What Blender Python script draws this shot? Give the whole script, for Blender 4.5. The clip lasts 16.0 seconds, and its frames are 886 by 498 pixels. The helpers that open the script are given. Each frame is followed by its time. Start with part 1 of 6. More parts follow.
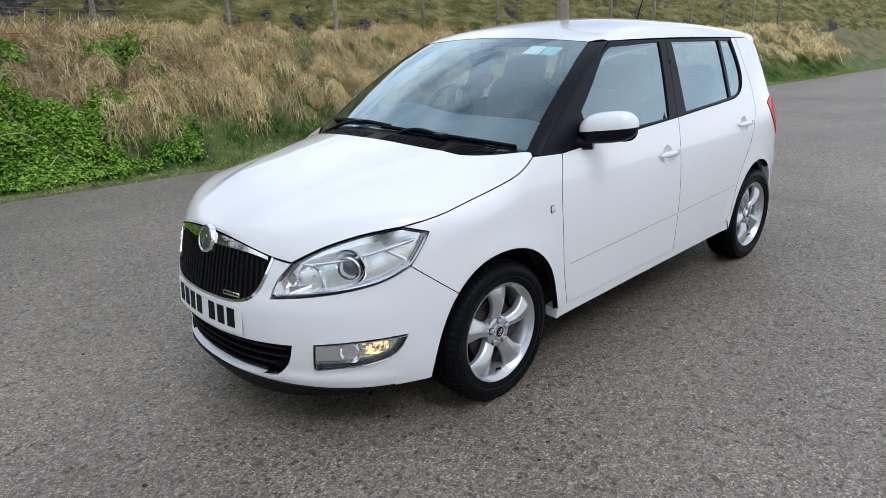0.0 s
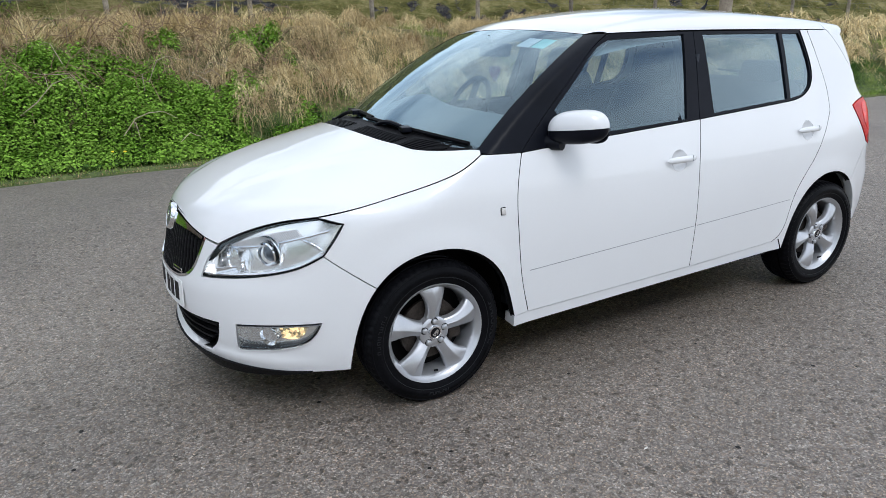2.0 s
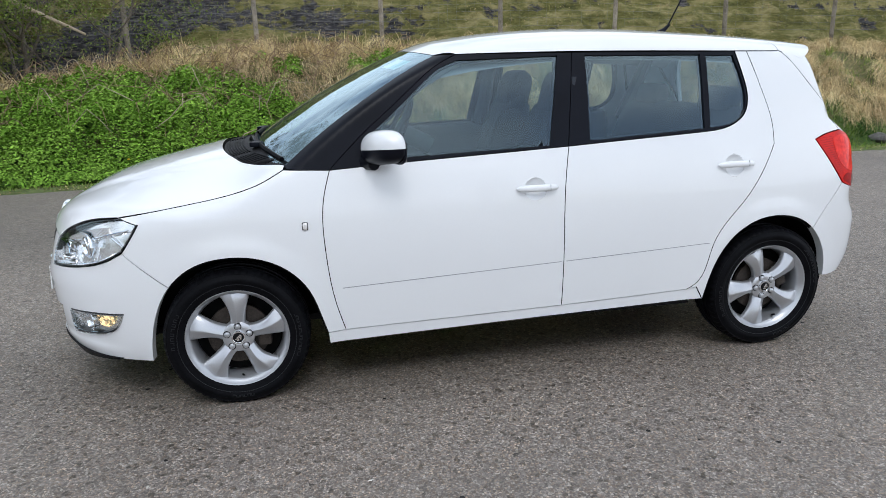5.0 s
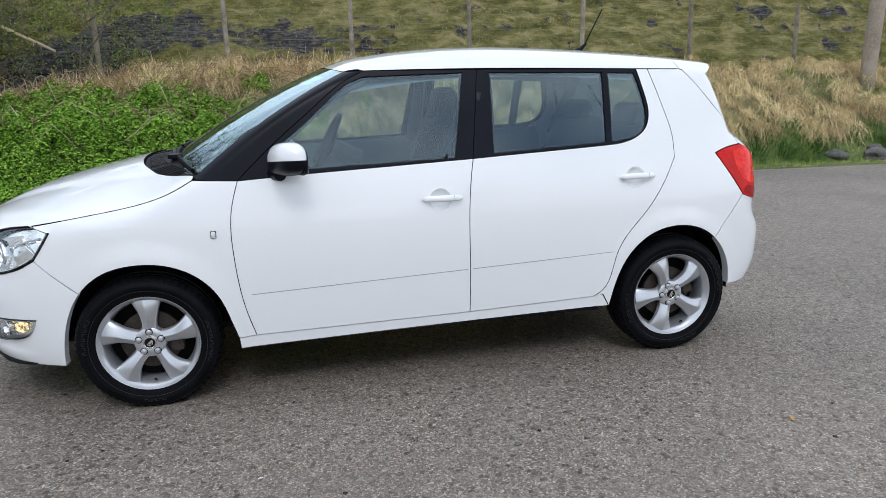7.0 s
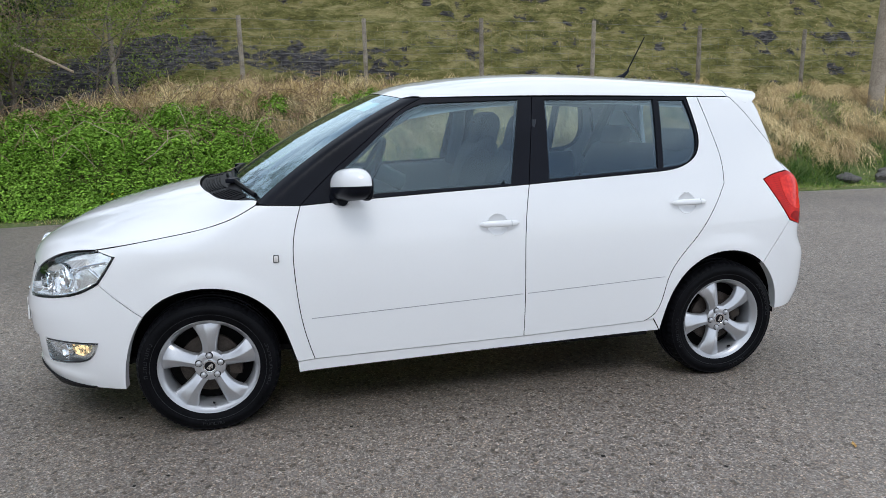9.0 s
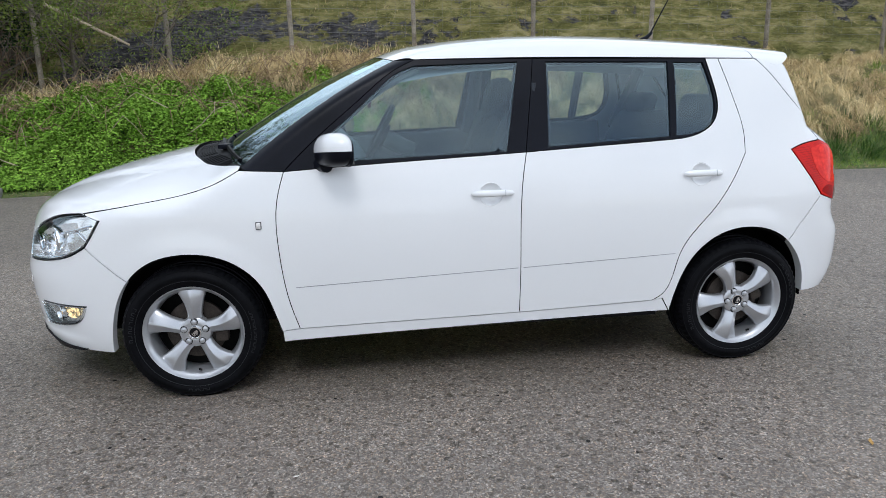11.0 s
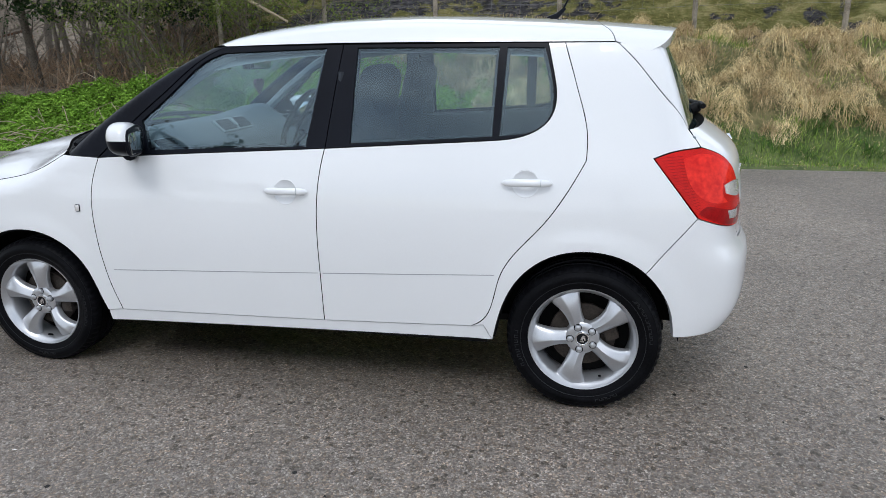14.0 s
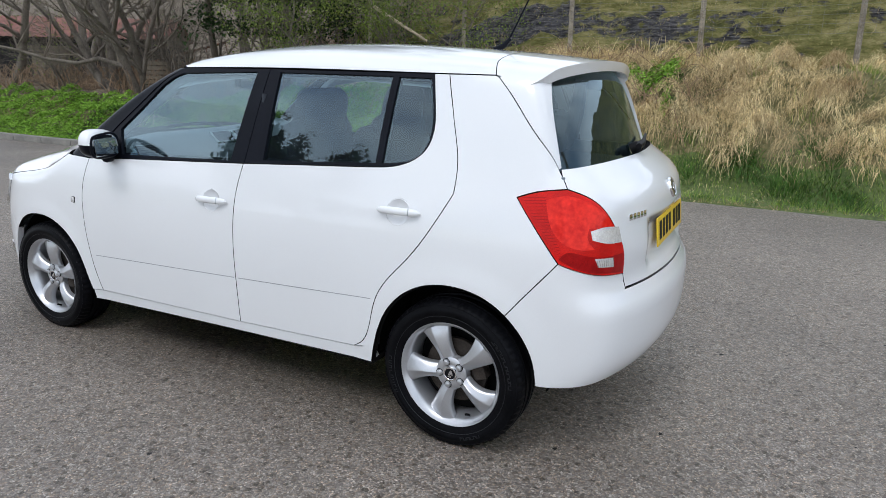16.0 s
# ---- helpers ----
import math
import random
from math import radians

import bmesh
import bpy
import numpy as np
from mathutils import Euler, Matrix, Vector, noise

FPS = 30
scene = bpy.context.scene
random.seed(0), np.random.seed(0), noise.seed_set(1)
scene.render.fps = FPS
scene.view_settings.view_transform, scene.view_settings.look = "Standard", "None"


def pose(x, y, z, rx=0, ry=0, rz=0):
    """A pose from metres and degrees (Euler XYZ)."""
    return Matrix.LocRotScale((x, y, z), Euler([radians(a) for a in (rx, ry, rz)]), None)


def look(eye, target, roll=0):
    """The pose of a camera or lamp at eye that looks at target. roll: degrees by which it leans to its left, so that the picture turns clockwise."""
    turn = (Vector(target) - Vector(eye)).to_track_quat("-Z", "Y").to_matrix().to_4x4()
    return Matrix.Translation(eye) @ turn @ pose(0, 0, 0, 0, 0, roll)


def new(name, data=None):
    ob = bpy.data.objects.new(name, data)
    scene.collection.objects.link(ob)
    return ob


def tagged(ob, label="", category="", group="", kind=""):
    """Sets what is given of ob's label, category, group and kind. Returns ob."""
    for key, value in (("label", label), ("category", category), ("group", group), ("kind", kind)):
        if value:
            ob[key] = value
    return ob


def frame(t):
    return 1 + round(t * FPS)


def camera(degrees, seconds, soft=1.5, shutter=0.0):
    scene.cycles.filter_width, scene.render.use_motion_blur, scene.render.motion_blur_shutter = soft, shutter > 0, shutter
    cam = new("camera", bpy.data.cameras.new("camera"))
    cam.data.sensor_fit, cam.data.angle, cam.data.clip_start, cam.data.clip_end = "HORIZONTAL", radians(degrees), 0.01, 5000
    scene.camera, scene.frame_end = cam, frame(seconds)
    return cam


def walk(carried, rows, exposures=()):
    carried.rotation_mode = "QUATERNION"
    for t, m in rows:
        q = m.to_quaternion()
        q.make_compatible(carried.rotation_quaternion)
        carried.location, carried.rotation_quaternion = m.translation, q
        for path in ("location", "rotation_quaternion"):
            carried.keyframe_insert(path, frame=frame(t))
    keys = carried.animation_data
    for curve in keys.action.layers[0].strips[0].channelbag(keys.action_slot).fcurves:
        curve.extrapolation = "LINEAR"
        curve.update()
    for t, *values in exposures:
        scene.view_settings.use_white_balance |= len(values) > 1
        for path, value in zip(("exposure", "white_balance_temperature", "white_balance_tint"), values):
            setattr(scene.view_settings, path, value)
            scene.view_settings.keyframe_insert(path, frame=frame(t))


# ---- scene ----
cam = camera(67.3, 16.0, soft=0.62)
PATH = [
    (0, (-1.88, -2.417, 1.439), (-0.558, -1.044, 0.834), -1.6),
    (0.5, (-1.704, -2.629, 1.427), (-0.485, -1.169, 0.808), -1.6),
    (1, (-1.544, -2.789, 1.427), (-0.431, -1.25, 0.802), -1.1),
    (1.5, (-1.337, -2.815, 1.417), (-0.332, -1.204, 0.789), -1.1),
    (2, (-1.125, -2.917, 1.426), (-0.21, -1.25, 0.806), -1.4),
    (2.5, (-0.881, -3.092, 1.414), (-0.043, -1.38, 0.808), -1.0),
    (3, (-0.638, -3.131, 1.394), (0.133, -1.382, 0.807), -0.9),
    (3.5, (-0.364, -3.23, 1.403), (0.319, -1.439, 0.833), -1.8),
    (4, (-0.079, -3.392, 1.384), (0.529, -1.569, 0.83), -1.6),
    (4.2, (0.02, -3.402, 1.377), (0.587, -1.565, 0.824), -1.6),
    (6.3, (0.59, -3.624, 1.356), (0.798, -1.7, 0.852), -0.5),
    (6.5, (0.609, -3.631, 1.355), (0.884, -1.714, 0.855), -0.6),
    (7, (0.658, -3.663, 1.345), (1.077, -1.768, 0.861), -1.1),
    (7.5, (0.658, -3.686, 1.347), (1.09, -1.793, 0.868), -1.7),
    (8, (0.626, -3.691, 1.349), (1.063, -1.799, 0.87), -1.8),
    (8.5, (0.6, -3.694, 1.35), (1.025, -1.799, 0.87), -1.8),
    (9, (0.394, -3.62, 1.377), (0.824, -1.715, 0.95), -0.8),
    (9.2, (0.378, -3.616, 1.371), (0.821, -1.711, 0.954), -0.8),
    (11.3, (0.854, -3.53, 1.321), (1.063, -1.609, 0.803), -1.1),
    (11.5, (0.947, -3.473, 1.331), (1.139, -1.555, 0.798), -1.2),
    (12, (1.218, -3.415, 1.344), (1.328, -1.496, 0.789), -1.1),
    (12.5, (1.563, -3.39, 1.35), (1.564, -1.469, 0.792), -0.5),
    (13, (1.796, -3.283, 1.356), (1.715, -1.365, 0.795), -0.6),
    (13.5, (2.145, -3.257, 1.372), (1.901, -1.355, 0.805), -1.1),
    (14, (2.472, -3.215, 1.363), (2.05, -1.343, 0.798), -1.1),
    (14.5, (2.749, -3.11, 1.372), (2.227, -1.264, 0.808), -0.7),
    (15, (3.082, -3.057, 1.38), (2.386, -1.267, 0.821), -0.1),
    (15.5, (3.326, -2.98, 1.383), (2.487, -1.251, 0.83), 0.2),
    (16, (3.54, -2.846, 1.401), (2.626, -1.143, 0.886), 0.8),
]
walk(cam, [(t, look(eye, target, roll)) for t, eye, target, roll in PATH], exposures=[(0, .28, 6250, 10), (.5, .38, 6250, 10), (4, .41, 6250, 10), (8, .44, 6250, 10), (9, .37, 6250, 10), (11.5, .39, 6250, 10), (14.5, .38, 6300, 10), (16, .41, 6300, 10)])

import functools

# world and sun: a bright, broken overcast
world = bpy.data.worlds.new("sky")
scene.world = world
world.use_nodes = True
wn = world.node_tree.nodes
wl = world.node_tree.links
wn.clear()
SUN_UP, SUN_ROUND = 54.0, 184.0
sky = wn.new("ShaderNodeTexSky")
sky.sky_type, sky.sun_disc = "NISHITA", False
sky.sun_elevation, sky.sun_rotation = radians(SUN_UP), radians(SUN_ROUND)
coords = wn.new("ShaderNodeTexCoord")
stretch = wn.new("ShaderNodeMapping")
stretch.inputs["Scale"].default_value = (1.0, 1.0, 2.2)
puffs = wn.new("ShaderNodeTexNoise")
puffs.inputs["Scale"].default_value, puffs.inputs["Detail"].default_value, puffs.inputs["Roughness"].default_value = 1.9, 8, .55
ramp = wn.new("ShaderNodeValToRGB")
ramp.color_ramp.elements[0].position, ramp.color_ramp.elements[1].position = .34, .52
shades = wn.new("ShaderNodeTexNoise")
shades.inputs["Scale"].default_value, shades.inputs["Detail"].default_value = 3.1, 6
tone = wn.new("ShaderNodeValToRGB")
tone.color_ramp.elements[0].position, tone.color_ramp.elements[1].position = .30, .72
tone.color_ramp.elements[0].color, tone.color_ramp.elements[1].color = (6.6, 7.4, 8.5, 1), (11.6, 12.1, 12.8, 1)
mixer = wn.new("ShaderNodeMixRGB")
back = wn.new("ShaderNodeBackground")
back.inputs["Strength"].default_value = .1
out = wn.new("ShaderNodeOutputWorld")
wl.new(coords.outputs["Generated"], stretch.inputs["Vector"])
wl.new(stretch.outputs["Vector"], puffs.inputs["Vector"])
wl.new(stretch.outputs["Vector"], shades.inputs["Vector"])
wl.new(puffs.outputs["Fac"], ramp.inputs["Fac"])
wl.new(shades.outputs["Fac"], tone.inputs["Fac"])
wl.new(ramp.outputs["Color"], mixer.inputs["Fac"])
wl.new(sky.outputs["Color"], mixer.inputs["Color1"])
wl.new(tone.outputs["Color"], mixer.inputs["Color2"])
wl.new(mixer.outputs["Color"], back.inputs["Color"])
wl.new(back.outputs["Background"], out.inputs["Surface"])

sun_lamp = bpy.data.lights.new("sun", "SUN")
sun_lamp.energy, sun_lamp.angle, sun_lamp.color = .74, radians(20), (1, .98, .96)
sun = new("sun", sun_lamp)
_az = radians(SUN_ROUND)
sun.matrix_world = look((math.sin(_az) * 30, math.cos(_az) * 30, 30 * math.tan(radians(SUN_UP))), (0, 0, 0))


# ---- materials ----
def material(name, base, rough=.6, metal=0.0, spread=.12, scale=8.0, fine=90.0, bump=.0, coat=0.0, second=None, spec=.5, random_tone=0.0, island=0.0, fine_mix=.5, mid=.5, width=.25, rel=.004):
    """A surface whose colour wanders at two scales, with fine relief."""
    m = bpy.data.materials.new(name)
    m.use_nodes = True
    n, l = m.node_tree.nodes, m.node_tree.links
    b = n["Principled BSDF"]
    b.inputs["Roughness"].default_value, b.inputs["Metallic"].default_value = rough, metal
    b.inputs["Specular IOR Level"].default_value = spec
    if coat:
        b.inputs["Coat Weight"].default_value, b.inputs["Coat Roughness"].default_value = coat, .03
    co = n.new("ShaderNodeTexCoord")
    big, small = n.new("ShaderNodeTexNoise"), n.new("ShaderNodeTexNoise")
    big.inputs["Scale"].default_value, big.inputs["Detail"].default_value = scale, 5
    small.inputs["Scale"].default_value, small.inputs["Detail"].default_value = fine, 3
    for t in (big, small):
        l.new(co.outputs["Object"], t.inputs["Vector"])
    add = n.new("ShaderNodeMix")
    add.data_type = "FLOAT"
    add.inputs[0].default_value = fine_mix
    l.new(big.outputs["Fac"], add.inputs[2])
    l.new(small.outputs["Fac"], add.inputs[3])
    r = n.new("ShaderNodeValToRGB")
    e = r.color_ramp.elements
    e[0].position, e[1].position = mid - width / 2, mid + width / 2
    base = np.array(base, float)
    lo, hi = base * (1 - spread), (np.array(second, float) if second is not None else np.minimum(base * (1 + spread), 1))
    if second is not None:
        lo = base
    e[0].color, e[1].color = (*lo, 1), (*hi, 1)
    l.new(add.outputs[0], r.inputs["Fac"])
    colour = r.outputs["Color"]
    if random_tone or island:
        hsv = n.new("ShaderNodeHueSaturation")
        info = n.new("ShaderNodeNewGeometry" if island else "ShaderNodeObjectInfo")
        rng = n.new("ShaderNodeMapRange")
        amount = island or random_tone
        rng.inputs["To Min"].default_value, rng.inputs["To Max"].default_value = 1 - amount, 1 + amount
        l.new(info.outputs["Random Per Island" if island else "Random"], rng.inputs["Value"])
        l.new(rng.outputs["Result"], hsv.inputs["Value"])
        l.new(colour, hsv.inputs["Color"])
        colour = hsv.outputs["Color"]
    l.new(colour, b.inputs["Base Color"])
    if bump:
        bp = n.new("ShaderNodeBump")
        bp.inputs["Strength"].default_value, bp.inputs["Distance"].default_value = bump, rel
        l.new(small.outputs["Fac"], bp.inputs["Height"])
        l.new(bp.outputs["Normal"], b.inputs["Normal"])
    return m


def glass_material(name, tint, straight=.08, power=4.0, veil=.0):
    """A thin pane: it lets light through with a tint and mirrors more the flatter it is looked at; veil is a faint dull
    film, grime and painted sky haze in one.
    """
    m = bpy.data.materials.new(name)
    m.use_nodes = True
    n, l = m.node_tree.nodes, m.node_tree.links
    n.clear()
    clear, shine, film_, weight, rise, scale, mix, over, end = (n.new("ShaderNode" + k) for k in ("BsdfTransparent", "BsdfGlossy", "BsdfDiffuse", "LayerWeight", "Math", "Math", "MixShader", "MixShader", "OutputMaterial"))
    clear.inputs["Color"].default_value = (*tint, 1)
    shine.inputs["Roughness"].default_value, shine.inputs["Color"].default_value = 0, (.74, .92, 1, 1)
    film_.inputs["Color"].default_value = (.55, .60, .63, 1)
    weight.inputs["Blend"].default_value = .5
    rise.operation, rise.inputs[1].default_value = "POWER", power
    scale.operation, scale.inputs[1].default_value, scale.inputs[2].default_value = "MULTIPLY_ADD", 1 - straight, straight
    l.new(weight.outputs["Facing"], rise.inputs[0])
    l.new(rise.outputs[0], scale.inputs[0])
    l.new(scale.outputs[0], mix.inputs[0])
    over.inputs[0].default_value = veil
    l.new(clear.outputs[0], over.inputs[1])
    l.new(film_.outputs[0], over.inputs[2])
    l.new(over.outputs[0], mix.inputs[1])
    l.new(shine.outputs[0], mix.inputs[2])
    l.new(mix.outputs[0], end.inputs["Surface"])
    return m


PAINT = material("white_car_paint", (.765, .775, .785), .30, 0, .012, 3, 240, coat=1.0, spec=.5)
BLACK = material("satin_black_trim", (.0055, .0065, .0105), .33, 0, .3, 6, 300, .04, spec=.11)
RUBBER = material("tyre_rubber", (.0042, .0044, .0055), .40, 0, .4, 9, 120, .12, spec=.06)
PLASTIC = material("rough_black_plastic", (.006, .006, .007), .5, 0, .25, 12, 400, .2, spec=.13)
# near-black: paints the shade inside panel gaps, and colours the wheel liners
GAP_DARK = material("gap_shade_and_liner_black", (.005, .005, .005), .9, 0, .2, spec=.1)
LINING = material("dark_door_lining", (.045, .055, .066), .75, 0, .15, 10, 300, .3)
ALLOY = material("silver_wheel_paint", (.52, .53, .55), .28, .68, .04, 9, 200, coat=.4)
CHROME = material("bright_chrome", (.85, .86, .87), .06, 1.0, .03, 5, 60)
BOWL = material("lamp_reflector", (.93, .93, .92), .15, .84, .03, 30, 60)
STEEL = material("dull_brake_steel", (.045, .036, .030), .55, .5, .4, 25, 140, .2)
RED = material("red_lamp_plastic", (.55, .008, .005), .22, 0, .25, 10, 260, .25, coat=.12, spec=.15, rel=.002)
BRIGHT_RED = material("bright_red_lamp_plastic", (.60, .009, .006), .14, 0, .3, 22, 60, .12, second=(.85, .030, .016), coat=.16, spec=.15, rel=.004)
DEEP_RED = material("deep_red_lamp_plastic", (.30, .003, .004), .2, 0, .2, 30, 220, coat=.12, spec=.15)
CLEAR = material("clear_lamp_plastic", (.72, .70, .68), .12, .4, .15, 60, 200, .5, coat=1.0)
AMBER = material("amber_bulb_reflector", (.90, .72, .45), .12, .8, .3, 60, 55, .4, coat=1.0, rel=.01)


def glint(m, scale, colour, power):
    """Cells that glow by themselves, painting a lit bulb's glints on a faceted reflector."""
    n, l = m.node_tree.nodes, m.node_tree.links
    co, cells, band = n.new("ShaderNodeTexCoord"), n.new("ShaderNodeTexVoronoi"), n.new("ShaderNodeMapRange")
    cells.inputs["Scale"].default_value = scale
    band.inputs["From Min"].default_value, band.inputs["From Max"].default_value = .35, .95
    band.inputs["To Max"].default_value = power
    sep = n.new("ShaderNodeSeparateColor")
    l.new(co.outputs["Object"], cells.inputs["Vector"])
    l.new(cells.outputs["Color"], sep.inputs["Color"])
    l.new(sep.outputs["Green"], band.inputs["Value"])
    b = n["Principled BSDF"]
    b.inputs["Emission Color"].default_value = (*colour, 1)
    l.new(band.outputs["Result"], b.inputs["Emission Strength"])


glint(AMBER, 95, (1, .66, .30), 1.6)
WHITE_PLATE = material("white_number_plate", (.78, .79, .78), .35, 0, .02, 8, 80)
YELLOW_PLATE = material("yellow_number_plate", (.75, .50, .03), .35, 0, .03, 8, 80)
INK = material("black_plate_ink", (.007, .007, .008), .45, 0, .1, spec=.12)
CLOTH = material("charcoal_seat_cloth", (.030, .036, .046), .9, 0, .25, 14, 260, .4)
DASH = material("grey_dashboard_plastic", (.13, .165, .18), .6, 0, .12, 10, 500, .3)
LINER = material("pale_grey_headlining", (.30, .34, .35), .95, 0, .05, 10, 300, .15)
STICKER = material("mint_window_sticker", (.30, .66, .60), .5, 0, .08, 30, 80)
STICKER_WHITE = material("white_window_sticker", (.72, .78, .78), .5, 0, .08, 30, 80)
PINK = material("dark_pink_felt", (.16, .05, .09), .8, 0, .2, 30, 200)
MIRROR = material("mirror_glass", (.55, .58, .60), .02, 1.0, .01)
SIDE_GLASS = glass_material("tinted_side_glass", (.72, .84, .875), .095, 2.0, .006)
SCREEN_GLASS = glass_material("windscreen_glass", (.74, .83, .855), .115, 2.7, .006)
REAR_GLASS = glass_material("rear_window_glass", (.42, .49, .51), .06, 3.6, .0)
LENS_GLASS = glass_material("lamp_lens", (.95, .96, .97), .05, 4.5, .0)


# ---- building helpers ----
class Shape:
    """Points and faces gathered into one mesh."""

    def __init__(self):
        self.v, self.f = [], []

    def add(self, v, f):
        k = len(self.v)
        self.v += [tuple(p) for p in v]
        self.f += [tuple(i + k for i in q) for q in f]
        return self

    def box(self, m, sx, sy, sz, bevel=.0):
        """A block of that size about the pose m, its edges cut back by bevel."""
        bm = bmesh.new()
        bmesh.ops.create_cube(bm, size=1, matrix=Matrix.Diagonal((sx, sy, sz, 1)))
        if bevel:
            bmesh.ops.bevel(bm, geom=bm.edges[:], offset=bevel, segments=2, affect="EDGES", profile=.6)
        bm.verts.index_update()
        self.add([m @ v.co for v in bm.verts], [[v.index for v in f.verts] for f in bm.faces])
        bm.free()
        return self

    def lathe(self, m, profile, steps=48, close=False, warp=None):
        """Profile points (radius, height) turned about the pose's z."""
        v, f, n = [], [], len(profile)
        for i in range(steps):
            c, s = math.cos(2 * math.pi * i / steps), math.sin(2 * math.pi * i / steps)
            for j, (r, h) in enumerate(profile):
                if warp:
                    r, h = warp(i, j, r, h)
                v.append(m @ Vector((r * c, r * s, h)))
        for i in range(steps):
            for j in range(n if close else n - 1):
                a, b = i * n + j, i * n + (j + 1) % n
                c, d = (i + 1) % steps * n + (j + 1) % n, (i + 1) % steps * n + j
                f.append((a, d, c, b))
        return self.add(v, f)

    def tube(self, points, radius, sides=8, caps=True):
        pts = [Vector(p) for p in points]
        radii = radius if hasattr(radius, "__len__") else [radius] * len(pts)
        v, f = [], []
        up = Vector((.13, .31, .94))
        for i, p in enumerate(pts):
            d = (pts[min(i + 1, len(pts) - 1)] - pts[max(i - 1, 0)]).normalized()
            a = d.cross(up)
            if a.length < .05:
                a = d.cross(Vector((1, 0, 0)))
            a.normalize()
            b = d.cross(a)
            for k in range(sides):
                t = 2 * math.pi * k / sides
                v.append(p + radii[i] * (math.cos(t) * a + math.sin(t) * b))
        for i in range(len(pts) - 1):
            for k in range(sides):
                f.append((i * sides + k, i * sides + (k + 1) % sides, (i + 1) * sides + (k + 1) % sides, (i + 1) * sides + k))
        if caps:
            f.append(tuple(range(sides))[::-1])
            f.append(tuple((len(pts) - 1) * sides + k for k in range(sides)))
        return self.add(v, f)

    def loft(self, rings, caps=True):
        """Skins closed rings of equal length."""
        n = len(rings[0])
        v = [p for r in rings for p in r]
        f = [(i * n + k, i * n + (k + 1) % n, (i + 1) * n + (k + 1) % n, (i + 1) * n + k) for i in range(len(rings) - 1) for k in range(n)]
        if caps:
            f += [tuple(range(n))[::-1], tuple((len(rings) - 1) * n + k for k in range(n))]
        return self.add(v, f)

    def mesh(self, name, flip=False):
        me = bpy.data.meshes.new(name)
        v = [(x, -y, z) for x, y, z in self.v] if flip else self.v
        me.from_pydata(v, [], [q[::-1] for q in self.f] if flip else self.f)
        return me


def finish(ob, mats, smooth_angle=35):
    for m in mats if isinstance(mats, (list, tuple)) else [mats]:
        ob.data.materials.append(m)
    if smooth_angle:
        bm = bmesh.new()
        bm.from_mesh(ob.data)
        bmesh.ops.recalc_face_normals(bm, faces=bm.faces[:])
        for e in bm.edges:
            e.smooth = len(e.link_faces) == 2 and e.calc_face_angle(0) < radians(smooth_angle)
        for f in bm.faces:
            f.smooth = True
        bm.to_mesh(ob.data)
        bm.free()
    return ob


def part(name, shape, mat, parent=None, label="", flip=False, smooth_angle=35):
    ob = new(name, shape.mesh(name, flip))
    finish(ob, mat, smooth_angle)
    if parent:
        ob.parent = parent
    return tagged(ob, label)


def holder(name, at=(0, 0, 0), label="", category="", group=""):
    ob = new(name)
    ob.location = at
    return tagged(ob, label, category, group)


def line(*pts, step=.02):
    """A smooth run through a few points."""
    p = np.array(pts, float)
    if len(p) == 2:
        n = max(int(np.linalg.norm(p[1] - p[0]) / step), 1)
        return p[0] + np.linspace(0, 1, n + 1)[:, None] * (p[1] - p[0])
    t = np.r_[0, np.cumsum(np.linalg.norm(np.diff(p, axis=0), axis=1))]
    s = np.linspace(0, t[-1], max(int(t[-1] / step), len(p)) + 1)
    return np.stack([curve(t, p[:, k])(s) for k in range(p.shape[1])], -1)


def outline(*runs):
    """Runs joined end to end into one closed loop."""
    pts = np.concatenate([np.array(r, float) for r in runs])
    keep = [0]
    for i in range(1, len(pts)):
        if np.linalg.norm(pts[i] - pts[keep[-1]]) > 1e-3:
            keep.append(i)
    pts = pts[keep]
    if np.linalg.norm(pts[0] - pts[-1]) < 1e-3:
        pts = pts[:-1]
    x, y = pts.T
    return pts if (x * np.roll(y, -1) - np.roll(x, -1) * y).sum() > 0 else pts[::-1]


def within(p, poly):
    x, y = p[:, 0], p[:, 1]
    inside = np.zeros(len(p), bool)
    for (x0, y0), (x1, y1) in zip(poly, np.roll(poly, -1, 0)):
        if y0 == y1:
            continue
        inside ^= ((y0 > y) != (y1 > y)) & (x < (x1 - x0) * (y - y0) / (y1 - y0) + x0)
    return inside


def grow(poly, d):
    """The loop moved outwards by d (inwards where negative)."""
    e = np.roll(poly, -1, 0) - poly
    e /= np.maximum(np.linalg.norm(e, axis=1, keepdims=True), 1e-9)
    n = np.stack([e[:, 1], -e[:, 0]], -1)
    m = n + np.roll(n, 1, 0)
    m /= np.maximum((m * m).sum(1, keepdims=True) / 2, .5)
    return poly + d * m


